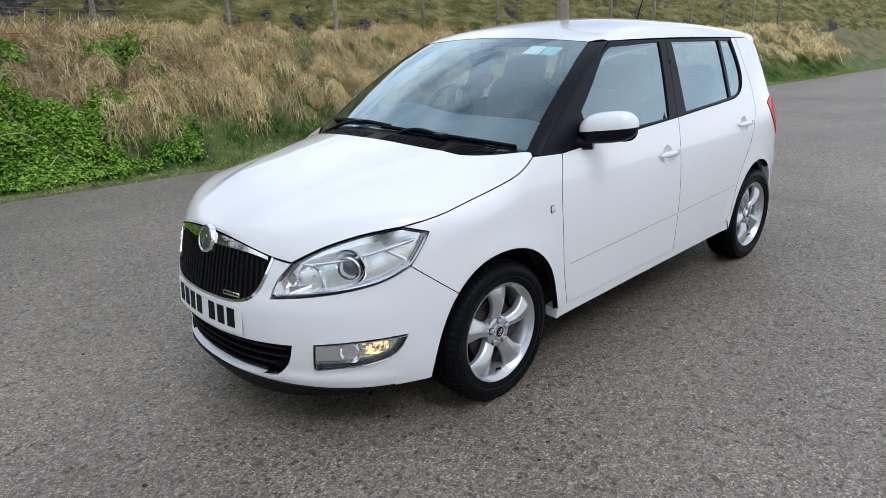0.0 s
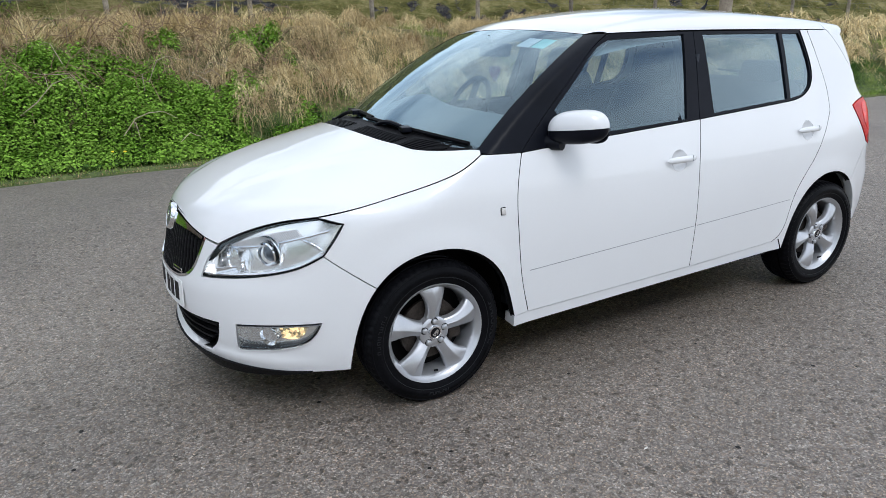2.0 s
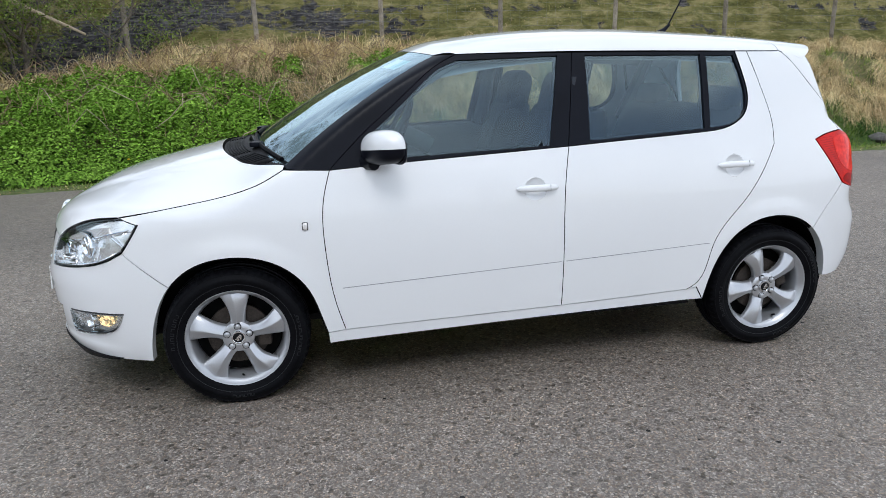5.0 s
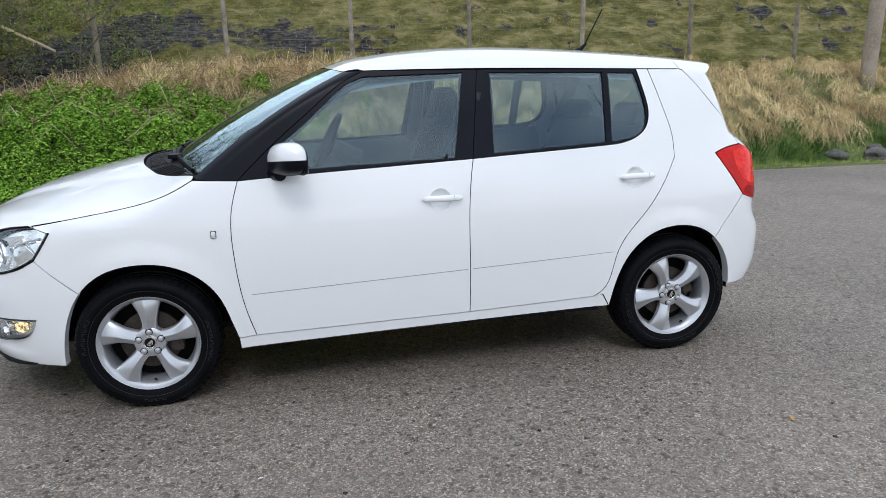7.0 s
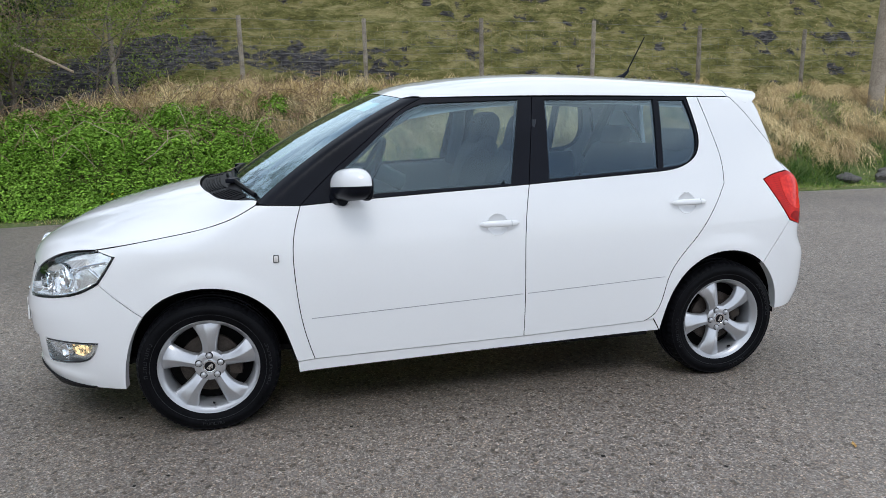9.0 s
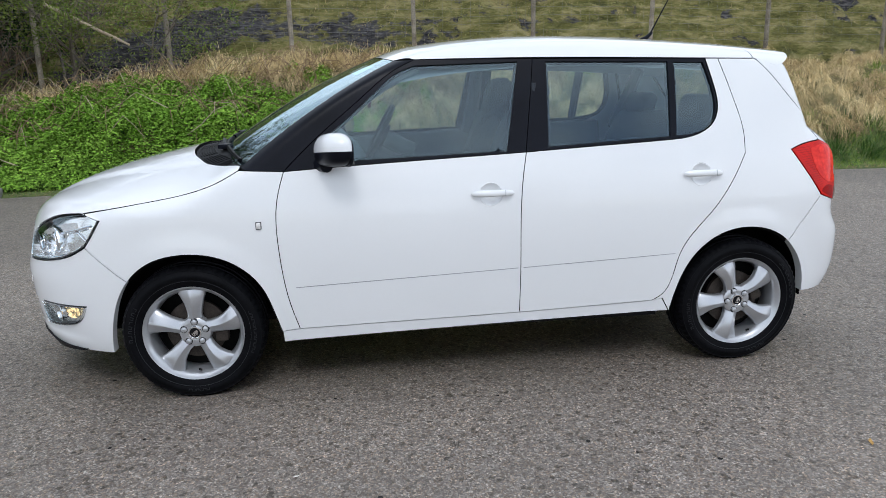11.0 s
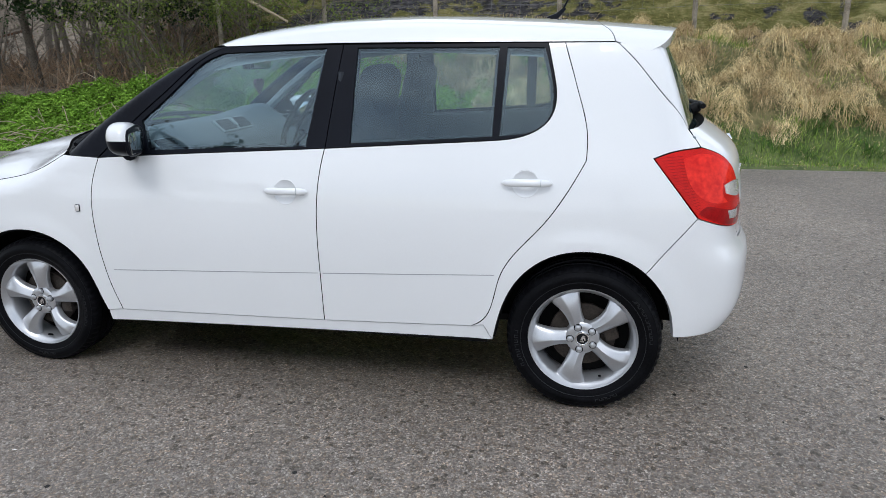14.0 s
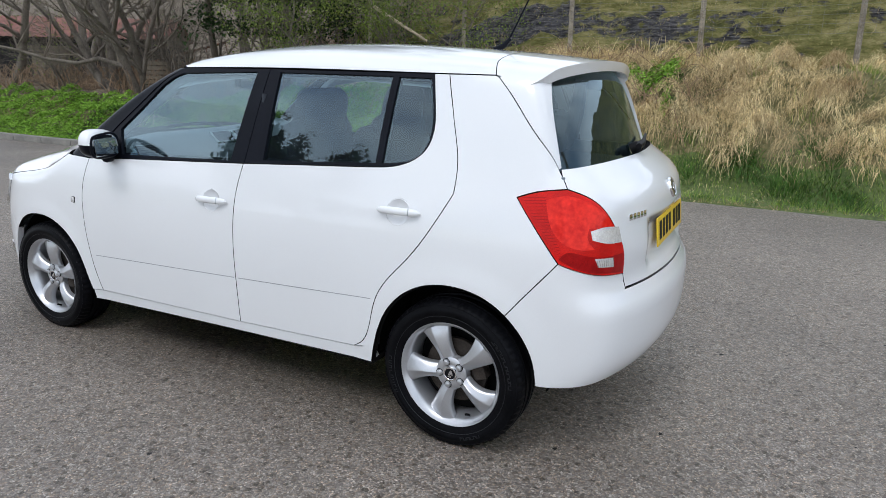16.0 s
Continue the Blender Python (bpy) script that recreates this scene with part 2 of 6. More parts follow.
def panel(name, loop, view, field, mats, parent=None, label="", holes=(), sink=0.0, depth=.016, gap=.0018, step=.03, flip=False, lips=0.0, solid=False):
    """A sheet of the car's skin: a loop and its holes, drawn as seen from one side, laid on the form, with folded edges."""
    from mathutils.geometry import delaunay_2d_cdt
    loop = grow(loop, -gap)
    holes = [grow(h, gap) for h in holes]
    loops = [loop, *holes]
    lo, hi = loop.min(0), loop.max(0)
    gx, gy = np.meshgrid(np.arange(lo[0], hi[0], step), np.arange(lo[1], hi[1], step))
    grid = np.c_[gx.ravel() + 1e-4, gy.ravel() + 1.3e-4]
    ok = within(grid, loop)
    for h in holes:
        ok &= ~within(grid, h)
    grid = grid[ok]
    rim = np.concatenate(loops)
    if len(grid):
        near = np.concatenate([np.linalg.norm(c[:, None] - rim[None], axis=2).min(1) for c in np.array_split(grid, max(len(grid) // 400, 1))])
        grid = grid[near > .45 * step]
    pts = np.concatenate([rim, grid])
    edges, k = [], 0
    for lp in loops:
        edges += [(k + i, k + (i + 1) % len(lp)) for i in range(len(lp))]
        k += len(lp)
    v2, _, tris, origin, _, _ = delaunay_2d_cdt([Vector(p) for p in pts], edges, [], 0, 1e-6)
    v2 = np.array([tuple(p) for p in v2])
    cent = np.array([v2[list(t)].mean(0) for t in tris])
    ok = within(cent, loop)
    for h in holes:
        ok &= ~within(cent, h)
    tris = [t for t, o in zip(tris, ok) if o]
    where = {}
    for i, o in enumerate(origin):
        for j in o:
            where[j] = i
    f = (lambda p: field(p) + sink) if sink else field
    p3 = view(v2, f)
    nn = normals(p3, f)
    turned = np.array([np.dot(np.cross(p3[b] - p3[a], p3[c] - p3[a]), nn[a]) for a, b, c in tris])
    tris = [t if s > 0 else t[::-1] for t, s in zip(tris, turned)]
    verts, faces, mat_of, vn = list(p3), [tuple(t) for t in tris], [0] * len(tris), [tuple(nn[i] for i in t) for t in tris]
    k = 0
    for lp in loops:
        idx = [where[k + i] for i in range(len(lp))]
        k += len(lp)
        cen = p3[idx]
        tang = np.roll(cen, -1, 0) - np.roll(cen, 1, 0)
        out3 = np.cross(tang, nn[idx])
        out3 /= np.maximum(np.linalg.norm(out3, axis=1, keepdims=True), 1e-9)
        probe = view(lp[:1] * 0 + grow(lp, .004)[:1], f)[0] - view(lp[:1], f)[0]
        if lp is not loop:
            probe = -probe
        if np.dot(probe, out3[0]) < 0:
            out3 = -out3
        a0 = len(verts)
        verts += list(cen)
        verts += list(cen - nn[idx] * depth)
        rings = 1
        if lips:
            verts += list(cen - nn[idx] * depth + out3 * lips)
            rings = 2
        n = len(lp)
        for r in range(rings):
            for i in range(n):
                q = (a0 + r * n + i, a0 + r * n + (i + 1) % n, a0 + (r + 1) * n + (i + 1) % n, a0 + (r + 1) * n + i)
                nrm = np.cross(verts[q[1]] - verts[q[0]], verts[q[2]] - verts[q[0]])
                want = out3[i] if r == 0 else nn[idx[i]]
                if np.dot(nrm, want) < 0:
                    q, nrm = q[::-1], -nrm
                faces.append(q)
                # lipped edges take the second material, by default black for the gap's shade
                mat_of.append(0 if r == 0 and not lips else 1)
                nrm = nrm / max(np.linalg.norm(nrm), 1e-9)
                vn.append((nrm,) * 4)
    if solid:
        a0 = len(verts)
        verts += list(p3 - nn * depth)
        for t in tris:
            faces.append(tuple(a0 + i for i in t[::-1]))
            mat_of.append(0)
            vn.append(tuple(-nn[i] for i in t[::-1]))
    verts = np.array(verts)
    if flip:
        verts = verts * (1, -1, 1)
        faces = [q[::-1] for q in faces]
        vn = [tuple(np.array(n) * (1, -1, 1) for n in q[::-1]) for q in vn]
    me = bpy.data.meshes.new(name)
    me.from_pydata(verts.tolist(), [], faces)
    for m in mats if isinstance(mats, (list, tuple)) else [mats, GAP_DARK]:
        me.materials.append(m)
    me.polygons.foreach_set("material_index", np.array(mat_of, np.int32))
    me.polygons.foreach_set("use_smooth", np.ones(len(faces), bool))
    me.normals_split_custom_set([tuple(n) for q in vn for n in q])
    me.update()
    ob = new(name, me)
    if parent:
        ob.parent = parent
    return tagged(ob, label)


def scatter(name, v, f, mat, label, category, kind="stuff"):
    """Many small faces (arrays of points and of quads or triangles) as one object."""
    me = bpy.data.meshes.new(name)
    v, f = np.asarray(v, np.float32), np.asarray(f, np.int32)
    k = f.shape[1]
    me.vertices.add(len(v))
    me.vertices.foreach_set("co", v.ravel())
    me.loops.add(f.size)
    me.loops.foreach_set("vertex_index", f.ravel())
    me.polygons.add(len(f))
    me.polygons.foreach_set("loop_start", np.arange(0, f.size, k, dtype=np.int32))
    me.update(calc_edges=True)
    me.materials.append(mat)
    return tagged(new(name, me), label, category, kind=kind)

# -- the car's form: x runs back from the front axle, y to its right, z up --
def curve(xs, ys):
    """A natural cubic spline through a few stations, straight beyond its ends."""
    xs, ys = np.array(xs, float), np.array(ys, float)
    n, h = len(xs), np.diff(xs)
    a, r = np.eye(n), np.zeros(n)
    for i in range(1, n - 1):
        a[i, i - 1:i + 2] = h[i - 1], 2 * (h[i - 1] + h[i]), h[i]
        r[i] = 6 * ((ys[i + 1] - ys[i]) / h[i] - (ys[i] - ys[i - 1]) / h[i - 1])
    m = np.linalg.solve(a, r)
    s0 = (ys[1] - ys[0]) / h[0] - h[0] * m[1] / 6
    s1 = (ys[-1] - ys[-2]) / h[-1] + h[-1] * m[-2] / 6

    def f(x):
        x = np.asarray(x, float)
        c = np.clip(x, xs[0], xs[-1])
        i = np.clip(np.searchsorted(xs, c) - 1, 0, n - 2)
        u, v, w = xs[i + 1] - c, c - xs[i], h[i]
        y = (m[i] * u ** 3 + m[i + 1] * v ** 3) / (6 * w) + (ys[i] / w - m[i] * w / 6) * u + (ys[i + 1] / w - m[i + 1] * w / 6) * v
        return y + s0 * np.minimum(x - xs[0], 0) + s1 * np.maximum(x - xs[-1], 0)
    return f


def smax(a, b, k):
    h = np.maximum(k - np.abs(a - b), 0) / k
    return np.maximum(a, b) + h ** 3 * k / 6


def smooth(x, lo, hi):
    t = np.clip((x - lo) / (hi - lo), 0, 1)
    return t * t * (3 - 2 * t)


section = curve([.15, .22, .30, .45, .60, .75, .86, .95, 1.02, 1.12, 1.25, 1.38, 1.46],
                [.772, .786, .796, .806, .811, .805, .791, .770, .749, .718, .676, .628, .594])
plan = curve([-.9, -.6, -.34, -.1, .3, 1.2, 2.2, 2.5, 2.75, 2.95, 3.2],
             [-.19, -.085, -.036, -.010, 0, .004, 0, -.010, -.034, -.078, -.17])
nose = curve([.15, .2, .27, .35, .45, .52, .6, .7, .78, .86, 1.0], [.085, .05, .018, .002, -.003, .002, .016, .042, .075, .13, .3])
tail = curve([.22, .3, .38, .46, .55, .60, .66, .78, .9, 1.0, 1.08, 1.2], [-.13, -.06, -.012, .002, .003, -.004, -.036, -.043, -.058, -.098, -.205, -.33])
bonnet_mid = curve([-.9, -.77, -.6, -.3, 0, .2, .4], [.70, .788, .872, .958, 1.022, 1.052, 1.075])
bonnet_crown = curve([-.9, -.6, -.3, .07, .25, .4], [.055, .09, .115, .122, .062, .045])
screen = curve([.9, .98, 1.18, 1.383, 1.5], [-.09, .016, .318, .712, 1.0])
hatch = curve([.95, 1.09, 1.19, 1.39, 1.5], [2.97, 2.915, 2.875, 2.78, 2.70])
roof_mid = curve([.5, .85, 1.2, 1.7, 2.2, 2.6, 2.9], [1.355, 1.452, 1.506, 1.526, 1.505, 1.474, 1.44])


def flare(x, z):
    """The raised lips round both wheel openings."""
    r = np.minimum(np.hypot(x, z - .295), np.hypot(x - 2.468, z - .30))
    return .007 * (1 - smooth(r, .352, .45))


def bumper_fold(x, z):
    """The front bumper's brow under the lamps and its ledge along the bottom."""
    brow = .008 * smooth(z, .474, .496) * (1 - smooth(z, .505, .60))
    return (brow + .013 * (1 - smooth(z, .238, .272))) * (1 - smooth(x, -.60, -.40))


def side_field(p):
    x, a, z = p[..., 0], np.abs(p[..., 1]), p[..., 2]
    return a - section(z) - plan(x) - flare(x, z) - bumper_fold(x, z)


def lower_field(p):
    x, a, z = p[..., 0], np.abs(p[..., 1]), p[..., 2]
    top = z - bonnet_mid(x) + bonnet_crown(x) * (a / .72) ** 2.4 - .012 * (1 - smooth(a - .26 - .30 * (x + .7), -.035, .035)) * smooth(x, -.78, -.5)
    front = -.868 + nose(z) + .25 * a ** 2 + .75 * a ** 3 - x - bumper_fold(x, z)
    back = x - 3.15 - tail(z) + .22 * a ** 2 + .12 * a ** 4 + .026 * (1 - smooth(z, .862, .880)) * smooth(z, .665, .73) * (1 - smooth(a, .28, .38))
    f = smax(side_field(p), front, .13)
    f = smax(f, back, .13)
    return smax(f, top, .07)


def belly_field(p):
    """The lower body without its bonnet, for all that is seen from the side."""
    x, a, z = p[..., 0], np.abs(p[..., 1]), p[..., 2]
    front = -.868 + nose(z) + .25 * a ** 2 + .75 * a ** 3 - x - bumper_fold(x, z)
    back = x - 3.15 - tail(z) + .22 * a ** 2 + .12 * a ** 4 + .026 * (1 - smooth(z, .862, .880)) * smooth(z, .665, .73) * (1 - smooth(a, .28, .38))
    return smax(smax(side_field(p), front, .13), back, .13)


def cabin_field(p):
    x, a, z = p[..., 0], np.abs(p[..., 1]), p[..., 2]
    top = z - roof_mid(x) + .055 * (a / .6) ** 2.2
    front = screen(z) + .45 * a ** 2 - x
    back = x - hatch(z) + .25 * a ** 2
    f = smax(side_field(p), top, .09)
    return smax(smax(f, front, .05), back, .05)


def body_field(p):
    return np.minimum(lower_field(p), cabin_field(p))


def march(eye, way, field, far=1.4, steps=90):
    """Where rays first enter the field."""
    eye, way = np.broadcast_arrays(np.asarray(eye, float), np.asarray(way, float))
    n = len(eye)
    lo, hi, done = np.zeros(n), np.full(n, far), np.zeros(n, bool)
    for t in np.linspace(0, far, steps)[1:]:
        inside = (field(eye + t * way) < 0) & ~done
        hi[inside], done = t, done | inside
        lo[~done] = t
        if done.all():
            break
    for _ in range(16):
        mid = (lo + hi) / 2
        inside = field(eye + mid[:, None] * way) < 0
        hi, lo = np.where(inside, mid, hi), np.where(inside, lo, mid)
    return eye + hi[:, None] * way, done


def normals(p, field, e=2e-3):
    g = np.stack([field(p + e * np.eye(3)[i]) - field(p - e * np.eye(3)[i]) for i in range(3)], -1)
    return g / np.linalg.norm(g, axis=-1, keepdims=True)


FAN = .8


def from_side(uv, field):
    """u, v: the way round the plan (x along the doors, fanning round nose and tail) and the height."""
    uv = np.asarray(uv, float)
    u, z = uv[:, 0], uv[:, 1]
    turn = np.where(u < .1, (u - .1) / FAN, np.where(u > 2.4, (u - 2.4) / FAN, 0))
    out = np.stack([np.sin(turn), -np.cos(turn), 0 * u], -1)
    mid = np.stack([np.clip(u, .1, 2.4), 0 * u, z], -1)
    return march(mid + 1.5 * out, -out, field)[0]


def side_uv(x, y):
    y = -abs(y)
    if x < .1:
        return .1 + FAN * math.atan2(x - .1, -y)
    return 2.4 + FAN * math.atan2(x - 2.4, -y) if x > 2.4 else x


def from_top(uv, field):
    uv = np.asarray(uv, float)
    return march(np.c_[uv, np.full(len(uv), 1.7)], (0, 0, -1), field)[0]


def from_front(uv, field):
    uv = np.asarray(uv, float)
    return march(np.c_[np.full(len(uv), -1.1), uv], (1, 0, 0), field, 3.4, 200)[0]


def from_back(uv, field):
    uv = np.asarray(uv, float)
    return march(np.c_[np.full(len(uv), 3.4), uv], (-1, 0, 0), field, 2.2, 140)[0]


# -- end of the form --



# ---- the car ----
car = holder("car", (0, 0, 0), "white five-door hatchback parked on the grey asphalt", "car")
NOSE_MID, TAIL_MID = .1 - FAN * math.pi / 2, 2.4 + FAN * math.pi / 2


def across(run, mid):
    """A run that ends on the car's middle, carried on to its mirror image."""
    run = np.array(run, float)
    other = run[::-1] * (-1, 1) + (2 * mid, 0)
    return np.concatenate([run, other])


def round_fan(p):
    return np.array([(side_uv(x, y), z) for x, y, z in p])


WING_TOP = line((-.409, .805), (-.21, .842), (.055, .891), (.152, .925), (.240, .972))
DOOR_EDGE = line((.422, .963), (.389, .845), (.384, .64), (.411, .419), (.447, .284))
B_EDGE = line((1.448, 1.012), (1.431, .922), (1.416, .51), (1.415, .302))
B_TOP = line((1.448, 1.012), (1.503, 1.403))
REAR_LOW = line((2.036, .321), (2.075, .345), (2.151, .54), (2.301, .735), (2.421, .911), (2.460, .978))
REAR_HIGH = line((2.460, .978), (2.462, 1.072), (2.416, 1.233), (2.363, 1.393))
ARCH_FRONT = line((-.332, .208), (-.290, .394), (-.226, .528), (-.137, .608), (-.009, .640), (.125, .624), (.231, .568), (.308, .474), (.345, .373), (.372, .279))
ARCH_BACK = line((2.122, .266), (2.156, .405), (2.219, .528), (2.328, .617), (2.480, .648), (2.624, .610), (2.725, .513), (2.774, .409), (2.790, .312))
BELT_FRONT = line((.422, .963), (.677, .977), (1.046, .994), (1.448, 1.012))
BELT_BACK = line((1.448, 1.012), (1.827, 1.032), (2.10, 1.046), (2.20, 1.057), (2.27, 1.082), (2.318, 1.122), (2.340, 1.191), (2.329, 1.277), (2.301, 1.394))
A_EDGE = line((.422, .963), (.575, 1.105), (.76, 1.256), (.90, 1.363), (.985, 1.404))
LAMP_TOP = line((-.409, .805), (-.523, .789), (-.612, .765), (-.70, .728), (-.765, .690))
LAMP_IN = line((-.765, .690), (-.813, .622), (-.834, .562))
LAMP_LOW = line((-.834, .562), (-.684, .578), (-.544, .603), (-.461, .630), (-.392, .668))
LAMP_TIP = line((-.392, .668), (-.352, .728), (-.322, .782))
LAMP_END = line((-.322, .782), (-.409, .805))
i_cut = int(np.abs(ARCH_FRONT[:, 0] + .222).argmin())
BUMP_SEAM = line((-.392, .668), ARCH_FRONT[i_cut])
GRILLE_TOP = line((-.826, .704), (-.90, .726), (-.985, .745), (-1.09, .755), (NOSE_MID, .757))
GRILLE_LOW = line((-.826, .704), (-.855, .625), (-.900, .556), (-.955, .533), (-1.06, .524), (NOSE_MID, .522))
j_cut = int(np.abs(ARCH_BACK[:, 0] - 2.672).argmin())
TAIL_SEAM = line(ARCH_BACK[j_cut], (2.839, .774))
TAIL_LOW = line((2.839, .774), (2.895, .753), (2.972, .732), (3.092, .715))
TAIL_FRONT = line((2.839, .774), (2.773, .878), (2.704, .986))
TAIL_TOP = line((2.704, .986), (2.760, 1.006), (2.869, 1.022))
TAIL_IN = line((2.869, 1.022), (2.955, .985), (3.035, .892), (3.078, .815), (3.092, .715))
HATCH_EDGE = line((2.869, 1.022), (2.848, 1.083), (2.768, 1.193), (2.649, 1.341), (2.60, 1.385))

SCREEN_SIDE = line((-.712, .975), (-.668, 1.12), (-.622, 1.262), (-.555, 1.402))
screen3 = from_front(SCREEN_SIDE, cabin_field)
A_FRONT = round_fan(screen3)


def screen_top(n=24):
    y = np.linspace(-.555, .555, n)
    return np.c_[y, 1.430 - .09 * y * y]


def both(name, *args, parent=None, parents=None, **kw):
    """The same panel on the left and mirrored on the right."""
    a = panel(name, *args, parent=parents[0] if parents else parent, **kw)
    kw.pop("label", None)
    b = panel(name, *args, parent=parents[1] if parents else parent, flip=True, **kw)
    if a.get("label"):
        b["label"] = a["label"]
    return a, b


def pillar_uv(p):
    return np.array([(FAN * math.atan2(x - 1.25, -y), z) for x, y, z in p])


def from_pillar(uv, field):
    """As from_side, but fanning out from one upright line between the front seats."""
    uv = np.asarray(uv, float)
    turn = uv[:, 0] / FAN
    out = np.stack([np.sin(turn), -np.cos(turn), 0 * turn], -1)
    mid = np.stack([0 * turn + 1.25, 0 * turn, uv[:, 1]], -1)
    return march(mid + 1.6 * out, -out, field)[0]


# skin
both("front_wing", outline(WING_TOP, line((.240, .972), (.422, .963)), DOOR_EDGE, line((.447, .284), (.372, .279)), ARCH_FRONT[i_cut:][::-1], BUMP_SEAM[::-1], LAMP_TIP, LAMP_END),
     from_side, lower_field, PAINT, parent=car, lips=.01, depth=.02)
def ring_loop(u, z, r):
    t = np.linspace(0, 2 * np.pi, 36, endpoint=False)
    return outline(np.c_[u + r * np.cos(t), z + r * np.sin(t)])


front_doors = both("front_door", outline(BELT_FRONT, B_EDGE, line((1.415, .302), (.447, .284)), DOOR_EDGE[::-1]), from_side, belly_field, PAINT, parent=car, lips=.01, holes=(ring_loop(1.285, .842, .049),))
rear_doors = both("rear_door", outline(B_EDGE[::-1], BELT_BACK, line((2.301, 1.394), (2.363, 1.393)), REAR_HIGH[::-1], REAR_LOW[::-1], line((2.036, .321), (1.415, .302))),
                  from_side, belly_field, PAINT, parent=car, lips=.01, holes=(ring_loop(2.240, .893, .049),))
both("sill", outline(line((.372, .279), (.447, .284)), line((.447, .284), (1.415, .302)), line((1.415, .302), (2.036, .321)), line((2.036, .321), (2.085, .330)), line((2.085, .330), (2.122, .266)), line((2.122, .266), (1.414, .254), (.376, .226)), line((.376, .226), (.372, .279))),
     from_side, belly_field, PAINT, parent=car, lips=.0, depth=.06, sink=.004)
both("rear_quarter", outline(REAR_LOW, REAR_HIGH, line((2.363, 1.393), (2.585, 1.391)), HATCH_EDGE[::-1], TAIL_TOP[::-1], TAIL_FRONT[::-1], TAIL_SEAM[::-1], ARCH_BACK[:j_cut + 1][::-1], line((2.122, .266), (2.085, .330)), line((2.085, .330), (2.036, .321))),
     from_side, lambda p: np.minimum(belly_field(p), cabin_field(p)), PAINT, parent=car, lips=.01, depth=.02)
bonnet_left = np.concatenate([from_side(r, lower_field)[:, :2] for r in (GRILLE_TOP[::-1], line((-.826, .704), (-.765, .690)), LAMP_TOP[::-1], WING_TOP)])
COWL = line((.247, -.735), (.105, -.565), (.02, -.44), (-.035, -.25), (-.05, 0))
bonnet_half = np.concatenate([bonnet_left, COWL])
panel("bonnet", outline(bonnet_half, bonnet_half[::-1] * (1, -1)), from_top, lower_field, PAINT, car, "white bonnet with two soft creases", lips=.01, depth=.02)
cowl_back = line((.27, -.715), (.19, -.5), (.12, -.25), (.10, 0))
cowl_half = np.concatenate([COWL[::-1] + (.004, 0), cowl_back])
panel("scuttle", outline(cowl_half, cowl_half[::-1] * (1, -1)), from_top, lower_field, [PLASTIC, PLASTIC], car, "black plastic scuttle with air vents", sink=.012, depth=.05)

screen_loop = outline(SCREEN_SIDE, screen_top(), SCREEN_SIDE[::-1] * (-1, 1), line((.712, .975), (0, .985), (-.712, .975)))
panel("windscreen", screen_loop, from_front, cabin_field, SCREEN_GLASS, car, "laminated windscreen reflecting the cloudy sky", sink=.003, depth=.004, step=.05)
a_front, a_back = pillar_uv(screen3), pillar_uv(from_side(A_EDGE, cabin_field))
pillars = both("a_pillar", outline(a_front, line(a_front[-1], a_back[-1]), a_back[::-1], line(a_back[0], a_front[0])), from_pillar, cabin_field, [BLACK, BLACK], parent=car, depth=.02, step=.015, label="satin black windscreen pillar")

top3 = from_front(screen_top()[:12], cabin_field)[:, :2]
rail = from_side(line((.985, 1.404), (1.496, 1.405), (2.057, 1.398), (2.363, 1.393), (2.585, 1.391)), cabin_field)
corner = np.concatenate([line(screen3[-1][:2], rail[0][:2]), rail[:, :2]])
ROOF_BACK = line(rail[-1][:2], (2.525, -.56), (2.49, -.40), (2.468, 0))
roof_half = np.concatenate([top3[::-1], corner, ROOF_BACK])


def roof_field(p):
    x, a, z = p[..., 0], np.abs(p[..., 1]), p[..., 2]
    return smax(side_field(p), z - roof_mid(x) + .055 * (a / .6) ** 2.2, .09)


panel("roof", outline(roof_half, roof_half[::-1] * (1, -1)), from_top, cabin_field, PAINT, car, "white roof panel", lips=.008, depth=.016)

# tailgate
hatch_half = np.concatenate([line((TAIL_MID, 1.088), (3.2, 1.088), (2.856, 1.083)), HATCH_EDGE[:3][::-1], TAIL_IN, line((3.092, .715), (3.104, .662)), line((3.104, .662), (3.278, .660), (TAIL_MID, .658))])
tailgate = panel("tailgate", outline(hatch_half, hatch_half[::-1] * (-1, 1) + (2 * TAIL_MID, 0)), from_side, belly_field, PAINT, car, "white tailgate", lips=.01, depth=.03)
both("tailgate_cheek", outline(HATCH_EDGE[3:], line((2.60, 1.385), (2.66, 1.412), (2.85, 1.412)), line((2.85, 1.412), (2.838, 1.352), (2.850, 1.174), (2.862, 1.085)), line((2.862, 1.085), HATCH_EDGE[3])),
     from_side, cabin_field, PAINT, parent=tailgate, lips=0, depth=.035)
spoil_half = np.concatenate([ROOF_BACK[::-1], line(rail[-1][:2], (2.66, -.617)), line((2.66, -.617), (2.722, -.585), (2.752, -.50), (2.79, -.25), (2.80, 0))])
panel("roof_spoiler", outline(spoil_half, spoil_half[::-1] * (1, -1)), from_top, roof_field, PAINT, tailgate, "white roof spoiler over the rear window", depth=.04, solid=True)
glass_side = line((-.675, 1.050), (-.635, 1.18), (-.575, 1.35), (-.52, 1.418))
panel("rear_window", outline(glass_side, line((-.52, 1.418), (0, 1.428), (.52, 1.418)), glass_side[::-1] * (-1, 1), line((.675, 1.050), (0, 1.052), (-.675, 1.050))), from_back, cabin_field, REAR_GLASS, tailgate, "dark tinted rear window", sink=.016, depth=.004, step=.05)

